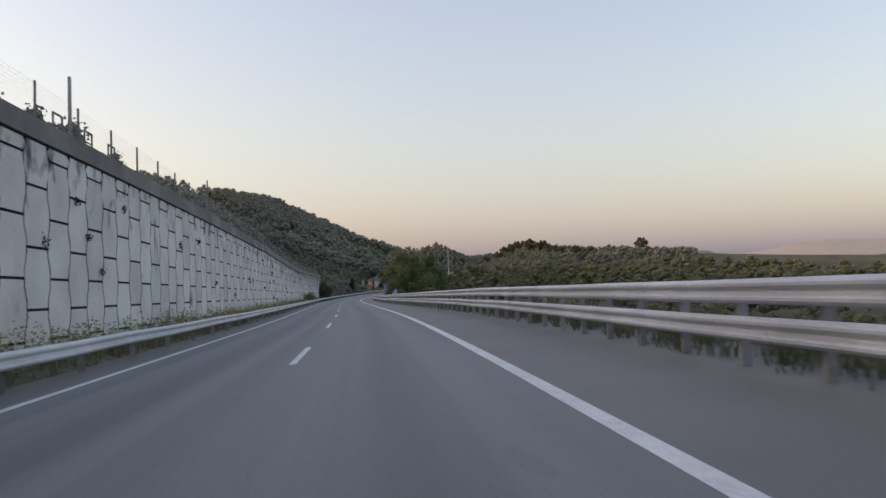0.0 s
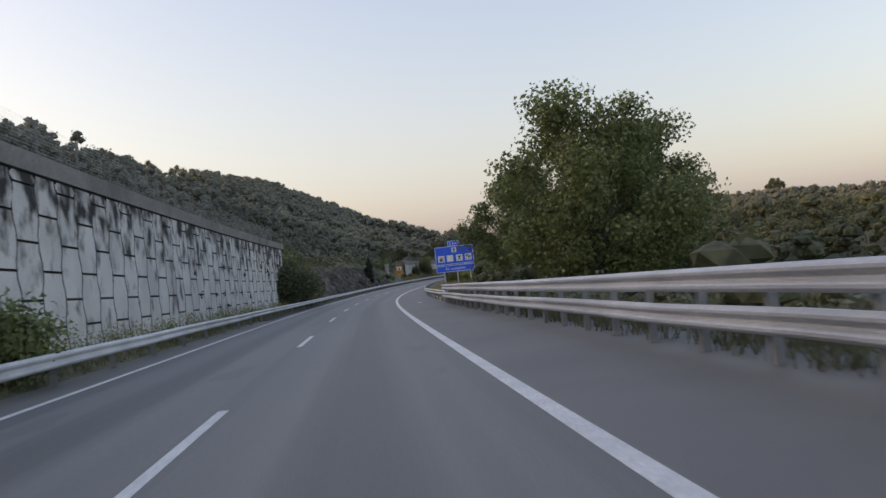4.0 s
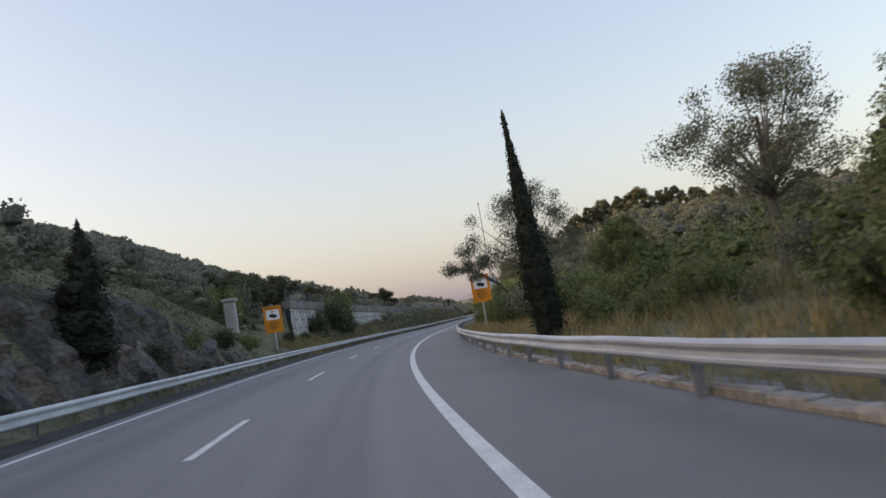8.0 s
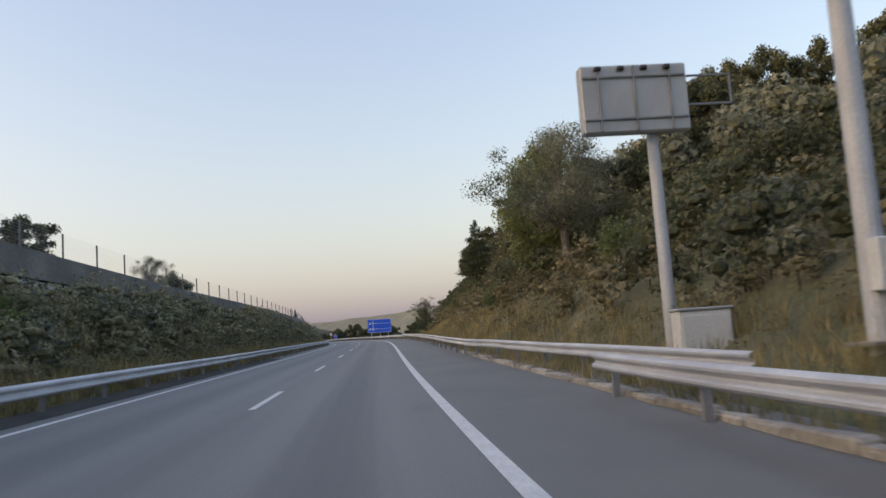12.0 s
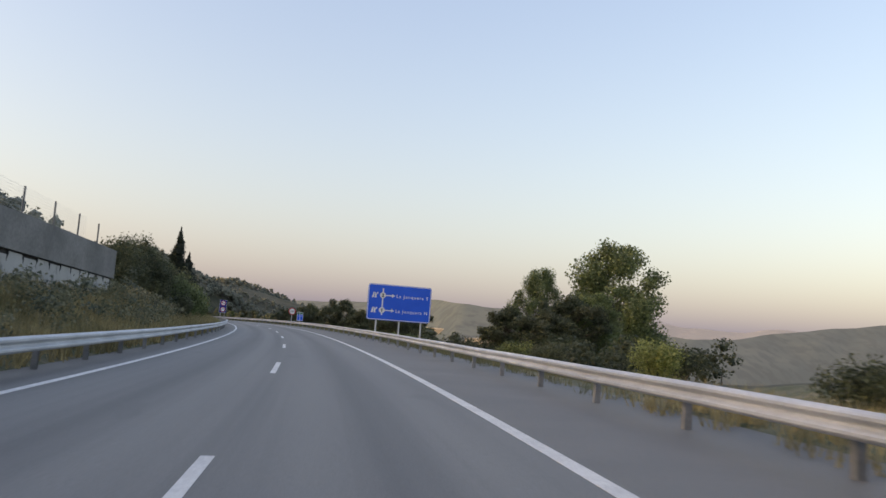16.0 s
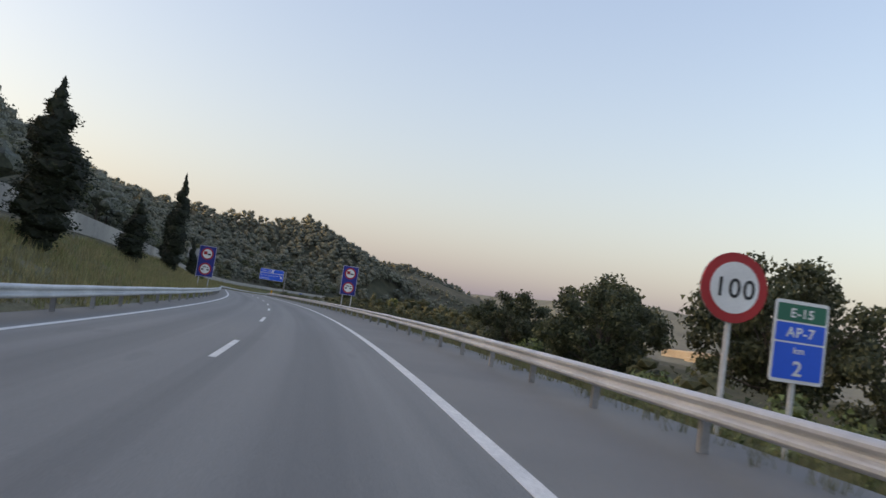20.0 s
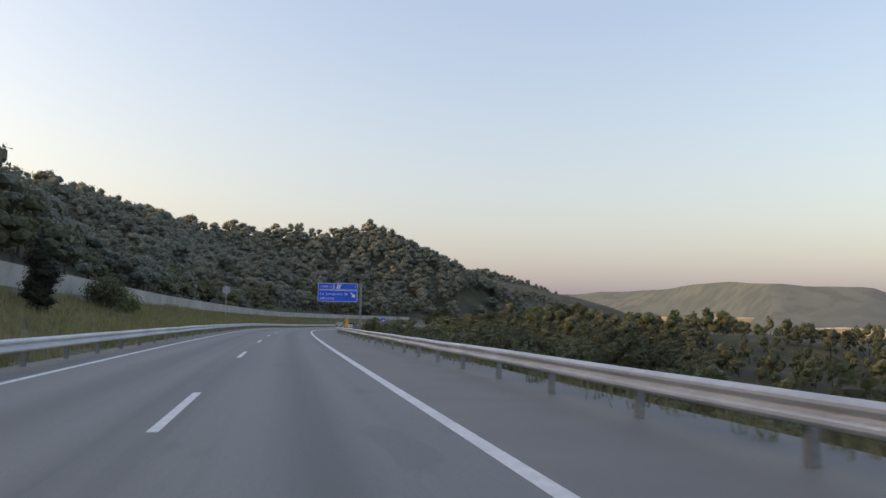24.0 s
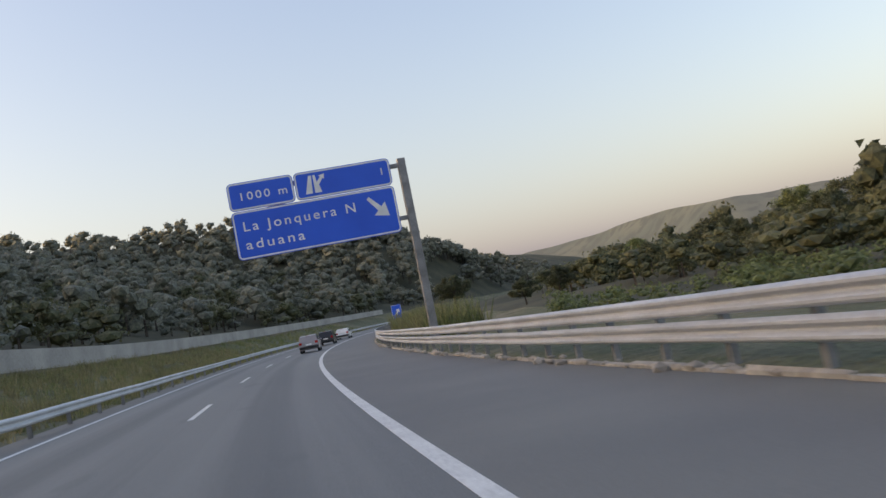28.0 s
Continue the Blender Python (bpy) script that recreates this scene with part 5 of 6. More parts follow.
def plant_kind(key, height, spread, leaves, size, leaf, bark=None, form="round", seed=1):
    """Makes the trunk and crown meshes of one kind; they are shared by its plants."""
    rng, rnd = np.random.default_rng(seed), random.Random(seed)
    bm = bmesh.new()
    centres, radii = [], []
    bark = bark or BARK
    if form in ("cypress", "spire"):
        limb(bm, (0, 0, -.5), (0, 0, height * .85), .16, .03)
        for i in range(16):
            f = i / 15
            r = spread * (math.sin(math.pi * min(1, (f * .86 + .10))) ** .8) * (1 - .55 * f)
            if form == "spire":
                r = spread * (1.06 - f) ** .85 * min(1, .62 + f * 2.2) * rnd.uniform(.95, 1.05)
            a = rnd.uniform(0, 6.28)
            off = r * (.06 if form == "spire" else .25)
            centres.append((off * math.cos(a), off * math.sin(a), height * (.06 + .92 * f)))
            radii.append((max(r, .10), max(r, .10), height * .055))
    elif form == "shrub":
        for i in range(7):
            a, r = rnd.uniform(0, 6.28), spread * rnd.uniform(.1, .62)
            z = height * rnd.uniform(.25, .62)
            centres.append((r * math.cos(a), r * math.sin(a), z))
            radii.append((spread * rnd.uniform(.3, .5), spread * rnd.uniform(.3, .5), height * rnd.uniform(.22, .38)))
            limb(bm, (0, 0, -.2), centres[-1], .035, .012, 5)
    elif form == "bare":
        top = Vector((.1, 0, height * .34))
        limb(bm, (0, 0, -.3), top, .13, .10, 7)
        for i in range(11):
            a, f = i * 2.4, (i + .5) / 11
            r = spread * (1 - .75 * f * f)
            main = Vector((r * math.cos(a) * .8, r * math.sin(a) * .8, height * (.50 + .36 * f)))
            start = top.lerp(Vector((0, 0, height * .6)), f * .7)
            knee = start.lerp(main, .5) + Vector((0, 0, -.15))
            limb(bm, start, knee, .055, .038, 5)
            limb(bm, knee, main, .038, .020, 5)
            for j in range(5):
                sub = knee.lerp(main, .3 + .17 * j) + Vector((rnd.uniform(-.9, .9), rnd.uniform(-.9, .9), rnd.uniform(-.1, .75)))
                limb(bm, knee.lerp(main, .2 + .16 * j), sub, .018, .009, 4)
                for _ in range(4):
                    tip = sub + Vector((rnd.uniform(-.6, .6), rnd.uniform(-.6, .6), rnd.uniform(-.2, .55)))
                    limb(bm, sub, tip, .009, .004, 3)
                    centres.append(tuple(tip))
                    radii.append((.26, .26, .22))
        limb(bm, top, (0, 0, height * .62), .10, .05, 6)
    elif form == "leaning":
        bow = [Vector((0, 0, -.4)), Vector((-.5, .1, 1.6)), Vector((-1.3, .2, 2.7)), Vector((-2.6, .2, 3.6)), Vector((-3.6, .1, 4.5))]
        for i, (p, q) in enumerate(zip(bow, bow[1:])):
            limb(bm, p, q, .13 - .025 * i, .105 - .025 * i, 7)
        for i in range(12):
            start = bow[3] if i % 3 else bow[2]
            c = start + Vector((rnd.uniform(-1.9, .5), rnd.uniform(-1.4, 1.4), rnd.uniform(-.3, 1.6)))
            limb(bm, start, c, .04, .01, 5)
            centres.append(tuple(c))
            radii.append((rnd.uniform(.45, .8), rnd.uniform(.45, .8), rnd.uniform(.3, .55)))
    elif form == "pine":
        limb(bm, (0, 0, -.5), (0, 0, height * .96), .2, .03)
        for i in range(22):
            f = i / 21
            z = height * (.28 + .7 * f)
            r = spread * (1 - f) ** .8 + .2
            a = i * 2.4
            c = (r * .6 * math.cos(a), r * .6 * math.sin(a), z)
            limb(bm, (0, 0, z - .2), c, .05, .015, 4)
            centres.append(c)
            radii.append((r * .5 + .12, r * .5 + .12, height * .045))
    else:
        base = height * (.32 if form == "round" else .2)
        limb(bm, (0, 0, -.6), (.15, .05, base), .05 * height ** .8, .035 * height ** .8, 8)
        n = 40 if form == "round" else 34
        for i in range(n):
            a = i * 2.4 + rnd.uniform(-.4, .4)
            f = (i + .5) / n
            if form == "round":
                r = spread * rnd.uniform(.15, 1.0) * math.sin(math.pi * (.15 + .8 * f)) ** .6
                z = base + (height - base) * (.10 + .80 * f) + rnd.uniform(-.06, .06) * height
            else:
                r = spread * rnd.uniform(.3, .85) * math.sin(math.pi * (.12 + .84 * f)) ** .5
                z = base * .9 + (height - base * .9) * (.05 + .88 * f)
            c = (r * math.cos(a), r * math.sin(a), z)
            centres.append(c)
            k = spread * (rnd.uniform(.13, .29) if form == "round" else rnd.uniform(.17, .35))
            radii.append((k, k, k * rnd.uniform(.6, .95)))
            mid = (c[0] * .35, c[1] * .35, base + (z - base) * .45)
            fork = (.15, .05, base + (z - base) * rnd.uniform(.0, .45))
            limb(bm, fork, mid, .017 * height ** .6, .012 * height ** .6, 5)
            limb(bm, mid, c, .012 * height ** .6, .006, 5)
        limb(bm, (.15, .05, base * .98), (.1, 0, base + (height - base) * .6), .035 * height ** .8, .012 * height ** .8, 7)
    trunk = bpy.data.meshes.new("trunk")
    bm.to_mesh(trunk)
    bm.free()
    trunk.materials.append(bark)
    pts = [leaf_quads(rng, centres, radii, leaves, size, three=True)]
    tris = [np.arange(leaves * 3).reshape(-1, 3)]
    if form in ("cypress", "spire"):
        for c, k in zip(centres, radii):
            tris.append(CORE_FACES + sum(len(p) for p in pts))
            pts.append(CORE_POINTS * (np.array(k) * (.95, .95, 1.5)) * rng.uniform(.85, 1.02, (12, 1)) + c)
    crown = quads_mesh("crown", np.concatenate(pts), np.concatenate(tris))
    crown.materials.append(leaf)
    co = np.empty(len(crown.vertices) * 3)
    crown.vertices.foreach_get("co", co)
    PLANTS[key] = (trunk, crown, float(np.quantile(co[2::3], .99)))


def plant(key, name, label, category, s, u, scale=1.0, turn=0.0, tall=1.0, sink=0.1, group="", lean=0.0):
    p = land(s, u)[0]
    t = thing(name, label, category, pose(p[0], p[1], p[2] - sink, 0, lean, turn) @ Matrix.Diagonal((scale, scale, scale * tall, 1)), group)
    trunk, crown, top = PLANTS[key]
    new("trunk" if category != "shrub" else "stem", trunk).parent = t
    new("crown", crown).parent = t
    return t


def plant_up_to(key, name, label, category, s, u, top, turn=0.0, wide=1.0, group=""):
    """A plant whose crown ends at a height above the road's middle."""
    g = land(s, u)[0][2] - place(s, 0, 0)[2]
    k = (top - g) / PLANTS[key][2]
    return plant(key, name, label, category, s, u, k * wide, turn, 1 / wide, group=group)


def wood_stuff(name, label, spots, heights, seed, leaf, per=56, size=.55, aspect=.42, core=.9):
    """A joined stand of trees: a short trunk and a billowing crown of leafy masses each."""
    rng = np.random.default_rng(seed)
    size = size * (.86 if size >= .24 else 1.0)
    pts, tris, trunks, count = [], [], [], 0
    for (x, y, z), h in zip(spots, heights):
        r = h * aspect * rng.uniform(.8, 1.25)
        k = 4 if h < 2 else 5 if core > .7 else 6
        a = np.arange(k) * 2.4 + rng.uniform(0, 6.28)
        up = np.sqrt(np.linspace(.05, 1, k))
        rr = r * rng.uniform(.45, .8, k) * (1.08 - up)  + r * .06
        c = np.stack([x + rr * np.cos(a), y + rr * np.sin(a), z + h * (.16 + .64 * up) * rng.uniform(.9, 1.1, k)], -1)
        rad = np.stack([r * rng.uniform(.36, .58, k)] * 2 + [h * rng.uniform(.15, .23, k)], -1)
        leaves = leaf_quads(rng, c, rad * 1.06, per, size * (h / 6) ** .4, three=True, skin=core > 0)
        pts.append(leaves)
        tris.append(np.arange(len(leaves)).reshape(-1, 3) + count)
        count += len(leaves)
        if core:
            for b, q in zip(c, rad):
                pts.append(CORE_POINTS * q * core * rng.uniform(.72, 1.06, (12, 1)) + b)
                tris.append(CORE_FACES + count)
                count += 12
        w, top = (.07 * h ** .6, z + h * .4) if h > 3 else (.035 * h ** .6, z + h * .25)
        trunks.append(np.array([(x - w, y, z - .5), (x + w, y, z - .5), (x + w * .5, y, top), (x - w * .5, y, top),
                                (x, y - w, z - .5), (x, y + w, z - .5), (x, y + w * .5, top), (x, y - w * .5, top)]))
    wood = thing(name, label, "trees", kind="stuff")
    tagged(made("crowns", quads_mesh("crowns", np.concatenate(pts), np.concatenate(tris)), leaf, wood), kind="stuff")
    tr = np.concatenate(trunks)
    tagged(made("trunks", quads_mesh("trunks", tr, quad_ids(len(tr) // 4)), BARK, wood), kind="stuff")


def core_shape():
    bm = bmesh.new()
    bmesh.ops.create_icosphere(bm, subdivisions=1, radius=1)
    bm.verts.index_update()
    out = np.array([v.co[:] for v in bm.verts]), np.array([[v.index for v in face.verts] for face in bm.faces])
    bm.free()
    return out


CORE_POINTS, CORE_FACES = core_shape()


def scatter(seed, n, s0, s1, u0, u1, power=1.0):
    rng = np.random.default_rng(seed)
    s = rng.uniform(s0, s1, n)
    u = u0 + (u1 - u0) * rng.random(n) ** power
    return s, u


def stand(name, label, seed, n, s0, s1, u0, u1, hlo, hhi, leaf, per=56, size=.55, power=1.0, aspect=.42, core=.9):
    s, u = scatter(seed, n, s0, s1, u0, u1, power)
    rng = np.random.default_rng(seed + 1)
    wood_stuff(name, label, land(s, u) - [0, 0, .2], rng.uniform(hlo, hhi, n), seed + 2, leaf, per, size, aspect, core)


def mountain_wood():
    """Trees over the wooded mountain, thickest on the slopes that face the road."""
    rng = np.random.default_rng(77)
    spots = []
    while len(spots) < 3900:
        x, y = rng.uniform(-330, 470, 900), rng.uniform(640, 1730, 900)
        m = mountain(x, y)
        d = np.hypot(x - 85, y - 880)
        keep = (m > -6) & (rng.random(900) < np.clip(420 / (d + 60), .25, 1))
        toward = np.stack([85 - x, 880 - y], -1) / (d[:, None] + 1)
        keep &= mountain(x + toward[:, 0] * 14, y + toward[:, 1] * 14) < m + 1.5
        road = place(np.arange(600, 1500, 10.0), 0)
        far = np.min(np.hypot(x[:, None] - road[:, 0], y[:, None] - road[:, 1]), 1) > 30
        for a, b, c, k in zip(x, y, m, keep & far):
            if k:
                spots.append((a, b, c - 1.6))
    spots = np.array(spots[:3900])
    n = len(spots)
    h = rng.uniform(5, 9.5, n)
    near = np.hypot(spots[:, 0] - 85, spots[:, 1] - 880) < 420
    wood_stuff("woodland", "dense dark evergreen wood on the mountain slope", spots[near], h[near], 5, LEAF_HAZED, 84, .42, .5, .84)
    a, b = rng.uniform(90, 480, 1900), rng.uniform(1240, 1740, 1900)
    m = mountain(a, b)
    extra = np.stack([a, b, m - 1.4], -1)[m > -5]
    wood_stuff("woodland", "open evergreen wood on the mountain's far spur", extra, rng.uniform(5, 9, len(extra)), 7, LEAF_HAZED, 44, .6, .5)
    wood_stuff("woodland", "dense dark evergreen wood on the mountain slope", spots[~near], h[~near], 6, LEAF_HAZED, 44, .56, .5, .86)


def hill_wood():
    """Trees over the long hill beyond the first bend, on the slopes that face back down the road."""
    rng = np.random.default_rng(78)
    x, y = rng.uniform(-290, 45, 5200), rng.uniform(440, 860, 5200)
    m = mountain(x, y)
    d = np.hypot(x, y - 100)
    nearer = mountain(x - x / d * 14, y - (y - 100) / d * 14)
    keep = (m > 14) & (nearer < m + 1.5)
    spots = np.stack([x, y, m - .5], -1)[keep][:1700]
    wood_stuff("woodland", "dense hazy oak wood on the long hill", spots, rng.uniform(4.5, 8.5, len(spots)), 8, LEAF_HAZED, 56, .5, .5, .86)


def mountain_ground():
    xs, ys = np.arange(-420, 520, 14.0), np.arange(600, 1820, 14.0)
    x, y = np.meshgrid(xs, ys, indexing="ij")
    z = np.maximum(mountain(x.ravel(), y.ravel()), -45) + 2.0 * rough_noise(np.stack([x.ravel(), y.ravel()], -1), 30)
    road = place(np.arange(500, 1541, 10.0), 0)
    near = np.min(np.hypot(x.ravel()[:, None] - road[:, 0], y.ravel()[:, None] - road[:, 1]), 1)
    z = np.where(near < 60, np.minimum(z, -20 + 0 * z) - 20, z - 1.2)
    ob = smooth(made("mountain_ground", grid_mesh("mountain_ground", len(xs), len(ys), np.stack([x.ravel(), y.ravel(), z], -1)), SLOPE))
    tagged(ob, "brown-green mountain slope under the trees", "mountain", kind="structure")


SLOPE = surface("forest_floor", (0.03, 0.033, 0.017), (0.07, 0.066, 0.036), 0.05, 1.2, 0.95, 0, 0.5, 0.4)


HILLS = ((1900, -40, 120, 3), (3300, -40, 185, 9))


def hill_place(which, bearing, f):
    """A point on a far chain: bearing in degrees to the right of ahead, f from its foot to its crest."""
    dist, base, tall, seed = HILLS[which]
    k = float(np.interp(bearing, [10, 20, 27, 45, 60], [1, .85, .58, .58, 1])) if which == 0 else 1.0
    dist, tall, base = dist * k, 11 + (tall - 11) * k, 11 + (base - 11) * (k + 1) / 2
    a = -radians(bearing)
    x0, y0 = 80 - math.sin(a) * dist, 700 + math.cos(a) * dist
    n1 = noise.fractal((math.degrees(a) / 16, seed, 0.3), .9, 2.0, 4)
    crest = tall * (.78 + .38 * n1) * float(np.interp(bearing, [-75, -10, 12, 24, 33, 60, 110], [.7, .8, .82, 1.0, 1.12, .95, .8]))
    bump = 12 * noise.fractal((x0 / 150, f * 2.2 + y0 / 150, seed), 1.0, 2.0, 5)
    reach = dist * .22 * (1 - f)
    return x0 + math.sin(a) * reach, y0 - math.cos(a) * reach, base + (crest - base) * (f ** .8) + bump * f * (1 - f) * 2


def far_hills():
    """Two chains of hills round the valley, far behind the rest."""
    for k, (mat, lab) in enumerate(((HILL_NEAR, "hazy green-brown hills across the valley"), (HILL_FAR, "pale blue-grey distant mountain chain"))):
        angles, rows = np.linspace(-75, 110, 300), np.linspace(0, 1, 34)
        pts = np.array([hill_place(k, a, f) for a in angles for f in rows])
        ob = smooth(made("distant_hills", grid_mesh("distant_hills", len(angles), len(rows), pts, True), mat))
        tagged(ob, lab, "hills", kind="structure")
    rnd = random.Random(31)
    for bearing, f, long in ((20.6, .40, 70), (21.8, .38, 95), (22.9, .41, 60), (24.0, .37, 110), (25.4, .40, 80), (31.0, .33, 90), (33.5, .31, 120)):
        p = hill_place(0, bearing, f)
        w = thing("warehouse", "long pale tan warehouse on the far hillside", "building", pose(p[0], p[1], p[2] - 1.5, 0, 0, -bearing + rnd.uniform(-12, 12)), group="far warehouses across the valley")
        part("wall", box(long, 24, 8, (0, 0, 4), .05), FAR_WALL, w)
        part("roof", shape([(-long / 2 - .6, 8.05), (long / 2 + .6, 8.05), (long / 2 + .6, 8.4), (0, 10.2), (-long / 2 - .6, 8.4)], 25.2), FAR_ROOF, w, "pale sheet roof")


FAR_WALL = surface("far_pale_wall", (0.34, 0.29, 0.22), (0.46, 0.40, 0.31), 0.05, 1.0, 0.9, 0, 0.0, 0.15)
FAR_ROOF = surface("far_pale_roof", (0.40, 0.37, 0.33), (0.52, 0.48, 0.43), 0.05, 1.0, 0.8, 0, 0.0, 0.12)


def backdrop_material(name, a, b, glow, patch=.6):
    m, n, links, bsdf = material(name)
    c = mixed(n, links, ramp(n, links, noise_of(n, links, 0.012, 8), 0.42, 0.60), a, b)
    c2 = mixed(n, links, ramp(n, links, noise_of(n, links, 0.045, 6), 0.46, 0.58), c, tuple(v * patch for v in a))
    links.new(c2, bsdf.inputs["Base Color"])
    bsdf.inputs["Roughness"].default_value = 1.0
    # the air's haze is imitated by a faint emission of the hills themselves
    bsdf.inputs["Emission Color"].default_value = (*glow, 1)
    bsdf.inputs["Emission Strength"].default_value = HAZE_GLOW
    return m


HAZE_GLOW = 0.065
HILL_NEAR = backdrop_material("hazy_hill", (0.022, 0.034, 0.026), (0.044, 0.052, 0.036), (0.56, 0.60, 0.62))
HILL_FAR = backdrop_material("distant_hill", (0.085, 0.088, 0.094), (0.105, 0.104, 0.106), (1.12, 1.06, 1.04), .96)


def grass_stuff(name, label, seed, n, s0, s1, u0, u1, mat, height=.45, power=1.0, blades=11):
    s, u = scatter(seed, n, s0, s1, u0, u1, power)
    p = land(s, u)
    rng = np.random.default_rng(seed)
    base = np.repeat(p, blades, 0) + np.c_[rng.normal(size=(n * blades, 2)) * .12, np.zeros(n * blades)]
    h = height * rng.uniform(.5, 1.3, n * blades)
    lean = rng.normal(size=(n * blades, 2)) * .3 * h[:, None]
    a = rng.uniform(0, 6.28, n * blades)
    side = np.stack([np.cos(a), np.sin(a), 0 * a], -1) * .014 * (height / .45)
    tip = base + np.c_[lean, h]
    pts = np.stack([base - side - [0, 0, .05], base + side - [0, 0, .05], tip], 1).reshape(-1, 3)
    ob = made(name, quads_mesh(name, pts, np.arange(len(pts)).reshape(-1, 3)), mat)
    tagged(ob, label, "grass", kind="stuff")


def build_plants():
    plant_kind("oak", 6.0, 2.9, 14000, .115, LEAF_OAK, form="round", seed=2)
    plant_kind("oak2", 6.5, 3.2, 15000, .115, LEAF_OAK, form="round", seed=12)
    plant_kind("ash", 9.0, 4.4, 32000, .10, LEAF_ASH, form="tall", seed=3)
    plant_kind("ash2", 8.0, 3.4, 30000, .09, LEAF_ASH, form="tall", seed=13)
    plant_kind("airy", 8.5, 4.2, 24000, .062, LEAF_GREY, DRY_BARK, form="round", seed=4)
    plant_kind("cypress", 8.0, .70, 17000, .05, LEAF_CYPRESS, form="spire", seed=5)
    plant_kind("cypress2", 8.0, 1.25, 13000, .075, LEAF_CYPRESS, form="cypress", seed=15)
    plant_kind("pine", 9.0, 2.2, 10000, .10, LEAF_PINE, form="pine", seed=6)
    plant_kind("dead", 6.5, 2.5, 11000, .048, LEAF_GREY, BARK, form="bare", seed=7)
    plant_kind("leaning", 5.0, 2.0, 6500, .058, LEAF_GREY, BARK, form="leaning", seed=17)
    plant_kind("shrub", 2.0, 1.5, 4200, .062, LEAF_ASH, form="shrub", seed=8)
    plant_kind("shrub_light", 2.4, 1.6, 4200, .062, LEAF_LIGHT, form="shrub", seed=9)
    plant_kind("shrub_dark", 2.2, 1.6, 4200, .062, LEAF_OAK, form="shrub", seed=10)
    plant_kind("shrub_grey", 2.0, 1.5, 4200, .062, LEAF_GREY, form="shrub", seed=11)
    plant_kind("thicket", 4.0, 2.0, 13000, .07, LEAF_OAK, form="shrub", seed=16)
    rnd = random.Random(4)

    # great leafy trees beside the shoulder
    plant("ash", "broadleaf_tree", "great leafy green tree beyond the guard rail", "tree", 166, 12.5, 1.28, 20, .95)
    plant("ash", "broadleaf_tree", "great leafy green tree beyond the guard rail", "tree", 172, 16.5, 1.3, 140, .9)
    plant("ash2", "broadleaf_tree", "great leafy green tree beyond the guard rail", "tree", 180, 11.9, 1.2, 60, .92)
    plant("ash2", "broadleaf_tree", "great leafy green tree beyond the guard rail", "tree", 177, 18.0, 1.25, 260, .85)
    for s, u, sc, k in ((199, 14.5, .62, "ash2"), (262, 14, .5, "ash2"), (268, 15, .55, "ash"), (292, 14, .5, "ash2")):
        plant(k, "roadside_tree", "leafy roadside tree over dense shrubs", "tree", s, u, sc, rnd.uniform(0, 360))
    plant_up_to("ash2", "roadside_tree", "slim upright leafy tree over dense shrubs", "tree", 208.8, 14.8, 5.9, 75, .62)
    plant_up_to("airy", "thin_leaved_tree", "wide thin-leaved tree spreading over the verge", "tree", 302, 11.0, 8.3, 30, .95)
    plant("leaning", "leaning_tree", "thin-leaved tree leaning far over towards the road", "tree", 301, 9.9, .84, math.degrees(float(heading(301))), 1.08)
    plant_up_to("airy", "thin_leaved_tree", "wide thin-leaved tree leaning over the verge", "tree", 280, 16.2, 8.3, 70, 1.05)
    plant("airy", "thin_leaved_tree", "thin-leaved tree at the foot of the slope", "tree", 424, 12.0, 1.0, 50, .95)
    plant("ash2", "thin_leaved_tree", "thin-leaved tree at the foot of the slope", "tree", 430, 12.5, 1.0, 150, 1.0)
    plant("pine", "pine_tree", "slim dark pine on the slope", "tree", 466, 12.5, .85, 40)
    for s, u, sc in ((487, 15.5, .8), (493, 18.5, .95), (480, 14, .7), (455, 16, .8), (448, 19, .9), (438, 17, .8), (470, 18, .9)):
        plant("oak2" if s % 2 else "oak", "slope_oak", "dark evergreen oak on the steep slope", "tree", s, u, sc, rnd.uniform(0, 360))
    for s, u, top, wd in ((424, 16.4, 9.8, .9), (425.5, 18.5, 11.4, .9), (428.4, 21.2, 14.2, .85), (437, 25.5, 16.6, .9), (442, 28, 19.0, .8), (445, 31.2, 20.4, .8), (445.7, 34.6, 21.6, .85), (444, 38, 21.6, .8), (440, 41.8, 22.3, 1.05), (444.3, 47, 21.4, .8), (438.7, 49, 21.2, .9), (430, 52, 19.4, .9), (424, 56, 18.2, .9),
                          (415, 60, 17.4, .9), (409, 67, 17.2, .9), (412, 74, 16.4, .85), (405, 82, 15.2, .9), (410, 90, 15.0, .9), (421, 100, 15.6, .9), (457, 97, 21, .9)):
        plant_up_to(rnd.choice(("oak", "oak2")), "crest_oak", "round-headed oak on the crest of the mound", "tree", s, u, top, rnd.uniform(0, 360), wd, group="oaks along the mound's crest")
    plant_up_to("dead", "bare_tree", "nearly bare grey tree with fine twigs", "tree", 506, 9.9, 6.0, 150, .95)
    for s, u, top in ((509, 14.0, 6.2), (510, 17.2, 8.8), (507, 20, 10.0), (511, 21.5, 10.2), (503, 15.5, 7.4), (500, 18, 9.0), (495, 14.6, 7.0), (489, 12.6, 6.2), (512, 25, 11.4), (484, 17, 10.4)):
        plant_up_to(rnd.choice(("oak", "oak2")), "slope_oak", "dark evergreen oak on the steep slope", "tree", s, u, top, rnd.uniform(0, 360))
